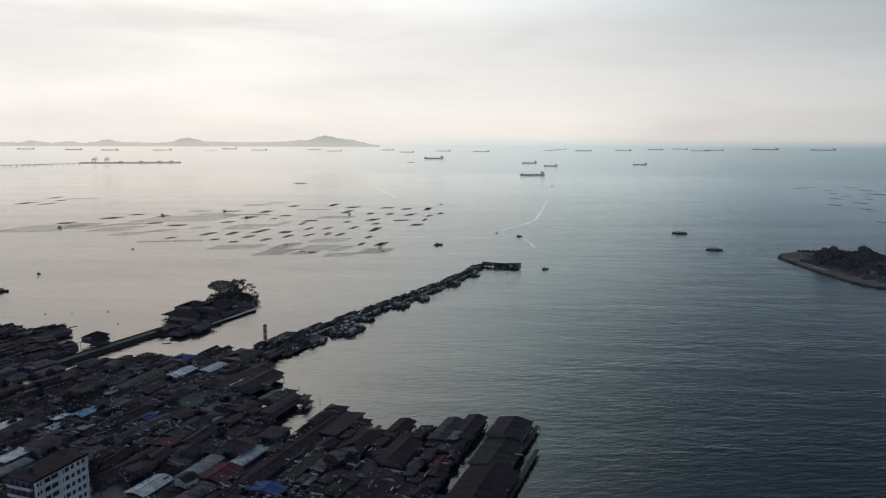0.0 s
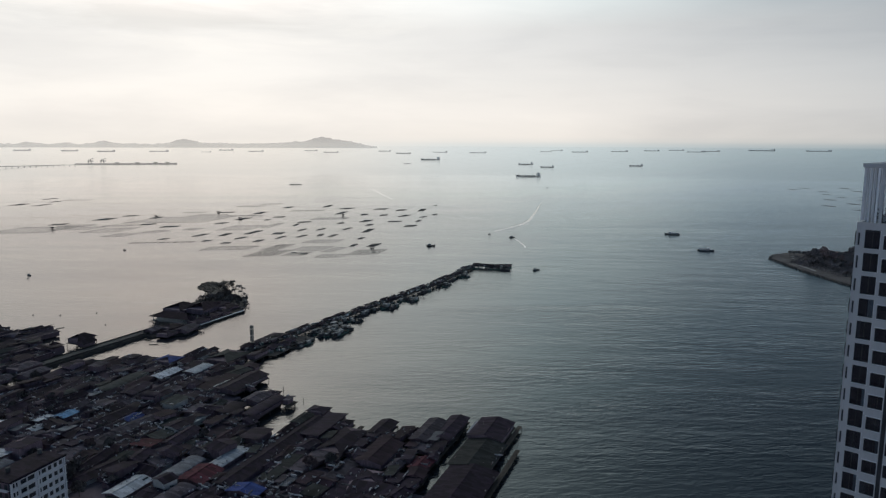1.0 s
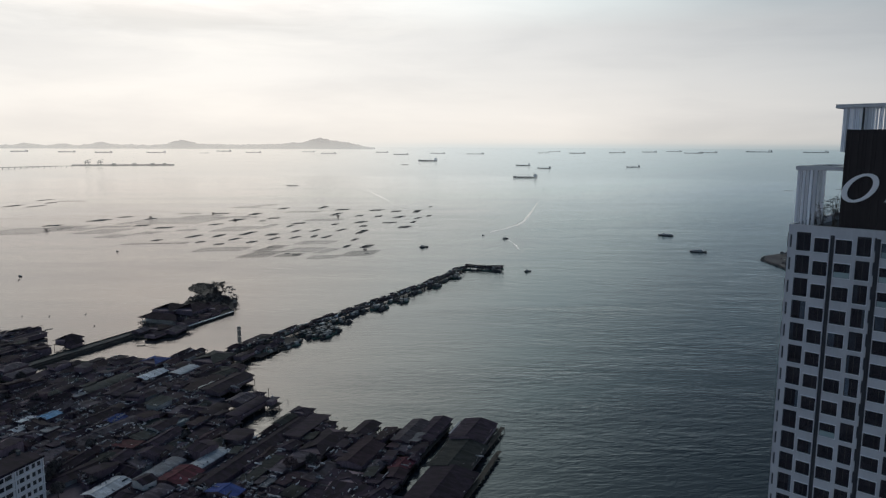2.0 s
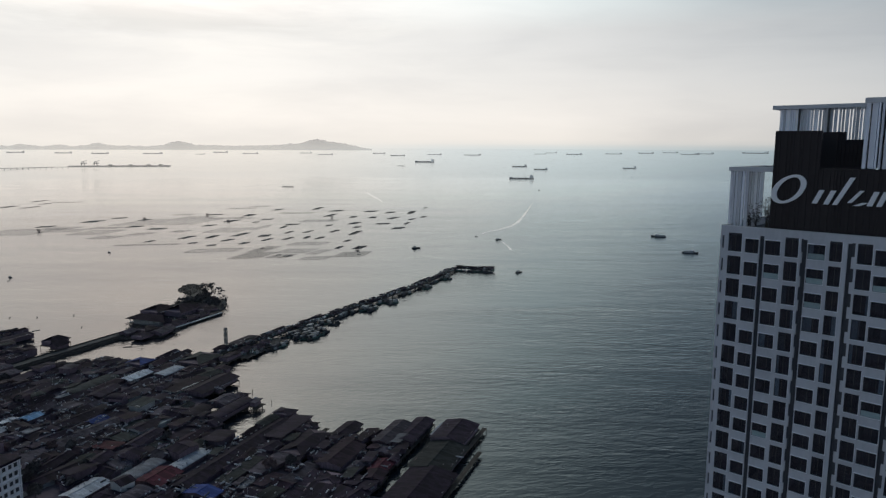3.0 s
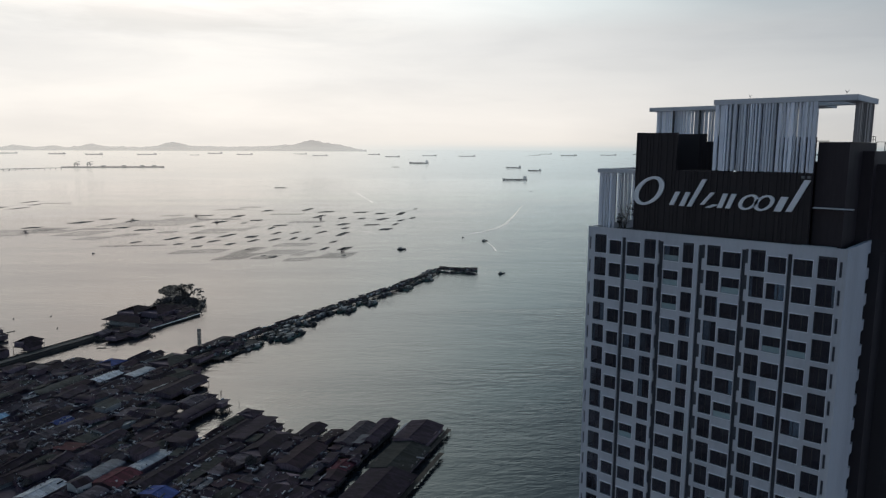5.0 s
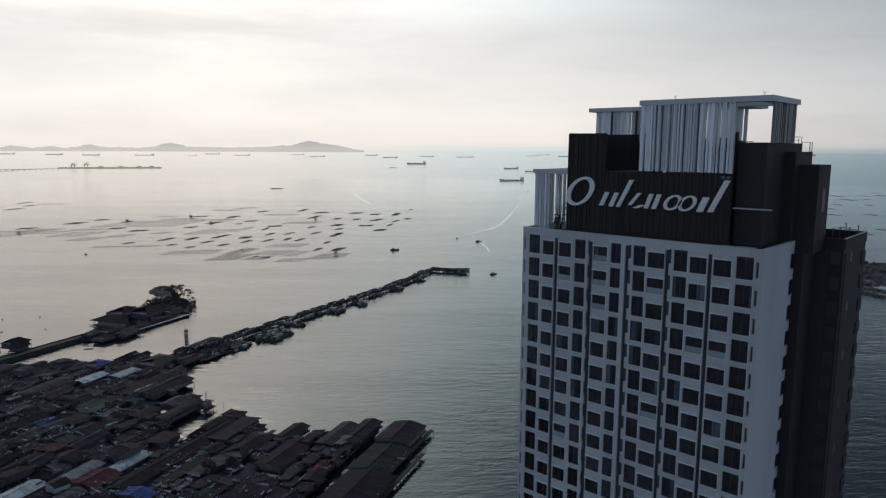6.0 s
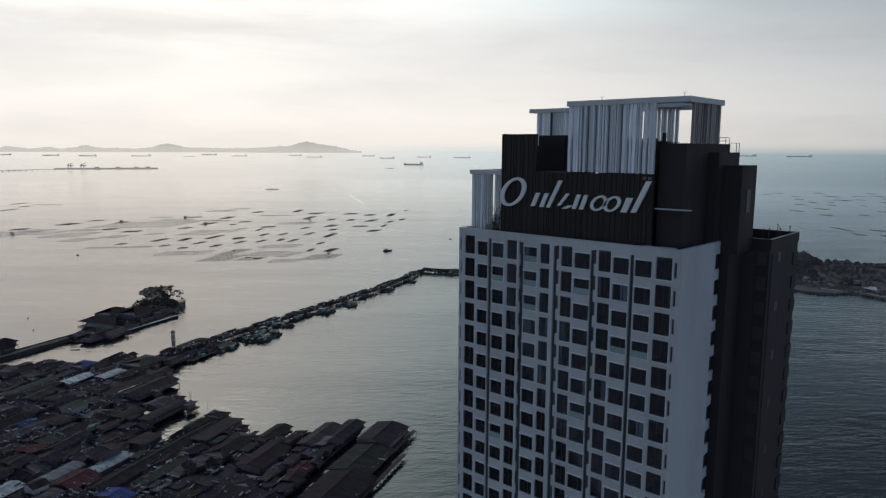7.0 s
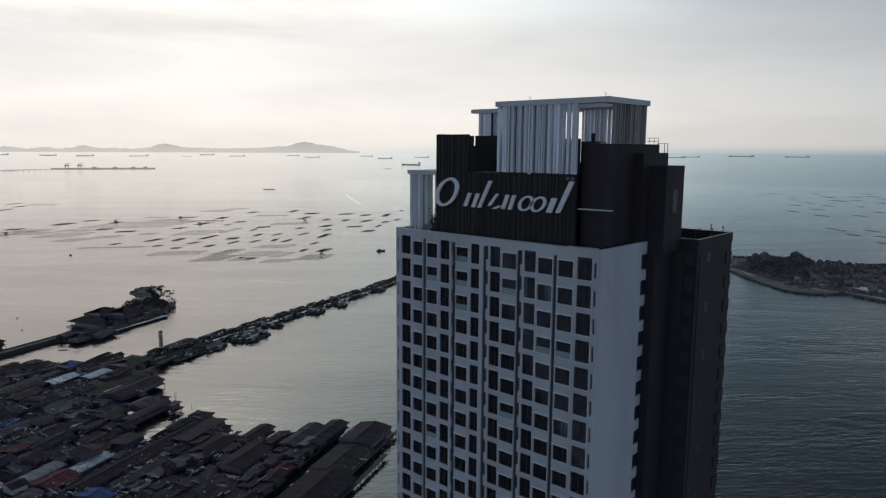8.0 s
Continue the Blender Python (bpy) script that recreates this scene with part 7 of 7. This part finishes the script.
FARM_C = [(-1013, 873, 10, 21), (-926, 804, 13, 26), (-876, 767, 9, 16), (-818, 715, 8, 41), (-755, 647, 5, 17), (-709, 595, 5, 21), (-690, 615, 10, 25), (-1078, 976, 21, 22),
          (-979, 893, 10, 21), (-884, 834, 21, 13), (-943, 914, 11, 31), (-1031, 988, 15, 23), (-816, 806, 15, 21), (-1001, 1020, 10, 49), (-903, 925, 7, 21), (-861, 871, 5, 25),
          (-1056, 1117, 5, 16), (-918, 971, 7, 22), (-696, 504, 8, 8)]
FARM_D = [(-1755, 607, 61, 18), (-1193, 345, 84, 74), (-1173, 578, 135, 88), (-1167, 403, 59, 38), (-1108, 431, 52, 53), (-1036, 416, 32, 33), (-1211, 653, 54, 37), (-1159, 467, 41, 21),
          (-1208, 417, 42, 23), (-917, 425, 84, 7), (-1040, 470, 24, 27), (-1031, 530, 21, 20), (-1280, 661, 36, 18), (-1324, 816, 51, 27), (-1344, 879, 36, 23), (-1164, 686, 60, 12),
          (-991, 593, 53, 58), (-983, 647, 12, 58), (-1002, 781, 58, 30), (-1154, 842, 63, 14), (-770, 589, 47, 28), (-724, 536, 41, 35), (-658, 517, 33, 21), (-696, 551, 14, 37),
          (-804, 463, 62, 29)]
FARM_E = [(-767, 514, 20, 52), (-731, 475, 37, 44), (-650, 569, 38, 38), (-702, 498, 25, 25)]
for x, y, L, D in FARM + FARM_B + FARM_C:
    raft(x, y, L * 1.1 + 1.0, D, 0, 60, 0.55)
for x, y, L, D in FARM_D:
    raft(x, y, L, D, 1, 51, 0.45)
for x, y, L, D in FARM_E:
    raft(x, y, L, D, 2, 51, 0.45)
for x, y, L in ((-673, 2332, 33), (-669, 2428, 34), (-575, 2291, 32), (-533, 2166, 28), (-471, 1960, 32), (-421, 1753, 31), (-568, 2515, 41), (-497, 2375, 49), (-470, 2066, 27), (-434, 2104, 19), (-407, 1999, 28), (-393, 1854, 34), (-342, 1684, 31), (-433, 2221, 51)) + tuple([(-440, 2438, 38), (-401, 2280, 29), (-344, 2038, 20), (-282, 1741, 27), (-448, 2647, 34), (-404, 2503, 49), (-326, 2205, 34), (-268, 1868, 31), (-357, 2373, 23), (-262, 1420, 18), (-241, 1399, 20), (-208, 1338, 23), (-199, 1429, 26), (-170, 1344, 19), (-151, 1252, 16)]):
    raft(x, y, L * 0.95, L * 0.35, 0, -32, 0.3)
# huts of the farm keepers
for x, y in ((-1249, 569), (-1238, 689), (-1107, 659), (-1025, 830), (-676, 599), (-1179, 370)):
    hut(x, y, 0.4, 40, 5, 4.5, 2.0, "slate", "keeper's dark hut standing on a fish raft", "raft_hut")


# ---- anchored ships ----
def cargo_ship(kind, far=False):
    t = thing("cargo_ship", {0: "anchored bulk carrier with a white bridge aft, hazy", 1: "anchored tanker, long low hull, hazy", 2: "flat unpowered cargo barge at anchor"}[kind], "ship", pose(0, 0, 0), "anchored ships")
    L, W, D = 100.0, 15.0, (7.0 if kind == 0 else 5.0 if kind == 1 else 3.0)
    b = hull_mesh(L, W, D, 0.6 if kind < 2 else 0.0)
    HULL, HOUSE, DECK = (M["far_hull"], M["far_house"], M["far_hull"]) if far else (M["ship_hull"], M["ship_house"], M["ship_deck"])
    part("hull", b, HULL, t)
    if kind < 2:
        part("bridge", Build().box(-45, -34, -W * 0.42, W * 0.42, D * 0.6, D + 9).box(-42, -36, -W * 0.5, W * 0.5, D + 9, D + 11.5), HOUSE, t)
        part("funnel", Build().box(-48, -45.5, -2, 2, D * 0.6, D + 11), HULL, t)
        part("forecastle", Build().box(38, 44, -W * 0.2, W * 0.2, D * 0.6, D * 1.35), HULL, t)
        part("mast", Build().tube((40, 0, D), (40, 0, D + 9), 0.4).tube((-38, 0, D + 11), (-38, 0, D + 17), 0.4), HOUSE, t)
    if kind == 0:
        for k in range(5):
            part("hatch", Build().box(-29 + 13 * k, -19 + 13 * k, -W * 0.32, W * 0.32, D * 0.55, D * 1.12), DECK, t)
        for k in range(2):
            part("deck_crane", Build().tube((-17.5 + 26 * k, 0, D * 0.6), (-17.5 + 26 * k, 0, D + 7), 0.8).tube((-17.5 + 26 * k, 0, D + 6), (-8 + 26 * k, 0, D + 9), 0.5), HOUSE, t)
    elif kind == 1:
        part("pipe_rack", Build().box(-30, 36, -1.5, 1.5, D * 0.6, D * 1.1), DECK, t)
    else:
        part("cargo", Build().box(-40, 34, -W * 0.35, W * 0.35, 1.5, 5.0), DECK, t)
    return t


SHIPS = [cargo_ship(0), cargo_ship(2), cargo_ship(0, True), cargo_ship(1, True)]
FLEET = [(-1714, 2364, 105), (-2156, 2943, 77), (-1981, 2883, 68), (-1674, 3214, 68), (-2697, 2789, 108), (-3120, 2985, 92), (-3024, 3213, 94), (-2830, 3354, 107), (-3313, 3004, 80), (-3453, 2686, 93),
         (-3619, 2659, 81), (-3763, 2352, 94), (-3917, 2239, 88), (-3869, 2079, 57), (-4016, 1860, 109), (-4122, 1602, 94), (-4219, 1441, 88), (-4322, 1231, 88), (-2372, 3803, 102), (-2553, 3818, 75)]
FLEET += [(-2562, 3704, 73), (-2194, 3981, 104), (-2049, 4126, 94), (-1940, 4239, 95), (-1788, 4188, 111), (-1732, 4264, 112), (-1487, 4432, 152), (-1193, 4518, 137)]
for i, (x, y, L) in enumerate(FLEET):
    across = math.degrees(math.atan2(y - SEA_Y, x - SEA_X)) + 90
    put(SHIPS[0 if i < 5 else rnd.choice((2, 3, 3))], x, y, sea_z(x, y), across + rnd.uniform(-12, 12), L / 100.0, 1.0 if i < 5 else 0.55)
for x, y, L in ((-2635, 2552, 42), (-1924, 1351, 42)):
    put(SHIPS[1], x, y, sea_z(x, y), 43, L / 100.0, 1.1)


# ---- far loading jetty ----
def build_jetty():
    a, c = Vector((-3500, 1215)), Vector((-3297, 1616))
    d = c - a
    m = (a + c) / 2
    z = sea_z(m.x, m.y)
    t = thing("loading_jetty", "distant low loading jetty with two cranes", "jetty", pose(m.x, m.y, z, 0, 0, math.degrees(math.atan2(d.y, d.x))))
    L = d.length
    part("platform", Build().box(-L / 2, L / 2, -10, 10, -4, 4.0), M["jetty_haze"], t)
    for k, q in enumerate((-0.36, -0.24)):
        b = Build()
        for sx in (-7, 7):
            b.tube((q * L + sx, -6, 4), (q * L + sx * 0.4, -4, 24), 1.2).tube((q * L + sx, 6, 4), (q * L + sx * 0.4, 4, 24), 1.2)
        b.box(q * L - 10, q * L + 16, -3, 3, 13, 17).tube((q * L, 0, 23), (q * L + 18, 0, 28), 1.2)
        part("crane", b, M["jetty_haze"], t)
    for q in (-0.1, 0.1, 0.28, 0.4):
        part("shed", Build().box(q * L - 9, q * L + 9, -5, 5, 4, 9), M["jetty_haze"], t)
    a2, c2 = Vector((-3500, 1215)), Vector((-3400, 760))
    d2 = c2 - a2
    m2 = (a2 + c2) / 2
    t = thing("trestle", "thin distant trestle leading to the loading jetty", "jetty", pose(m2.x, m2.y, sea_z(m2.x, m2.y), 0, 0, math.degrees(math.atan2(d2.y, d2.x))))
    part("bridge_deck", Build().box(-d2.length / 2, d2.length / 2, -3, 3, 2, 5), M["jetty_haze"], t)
    for i in range(18):
        part("pier_leg", Build().box(-d2.length / 2 + 26 * i, -d2.length / 2 + 26 * i + 2, -2, 2, -6, 2), M["jetty_haze"], t)


build_jetty()


# ---- wakes ----
def wake(points, w0, w1, label):
    b = Build()
    v = []
    n = len(points)
    for i, (x, y) in enumerate(points):
        a, c = Vector(points[max(0, i - 1)]), Vector(points[min(n - 1, i + 1)])
        d = (c - a).normalized()
        w = (w0 + (w1 - w0) * i / (n - 1)) / 2 * rnd.uniform(0.7, 1.3)
        v += [(x - d.y * w, y + d.x * w, 0.05), (x + d.y * w, y - d.x * w, 0.05)]
    b.add(v, [(2 * i, 2 * i + 1, 2 * i + 3, 2 * i + 2) for i in range(n - 1)])
    tagged(part("wake", b, M["foam"]), label, "wake", kind="stuff")


wake([(-668, 850), (-673, 862), (-682, 907), (-698, 960), (-715, 998), (-732, 1029)], 2.0, 7.0, "white foam wake of a passing boat")
wake([(-732, 1029), (-765, 1083), (-800, 1140), (-845, 1212), (-893, 1286), (-950, 1375)], 6.0, 1.0, "fading end of a boat's foam wake")
wake([(-606, 812), (-578, 790), (-553, 767), (-527, 740)], 1.2, 2.6, "faint foam wake of a small boat")
wake([(-1576, 1387), (-1500, 1334), (-1399, 1264), (-1320, 1212), (-1252, 1165)], 9.0, 4.0, "short foam wake of a distant boat")
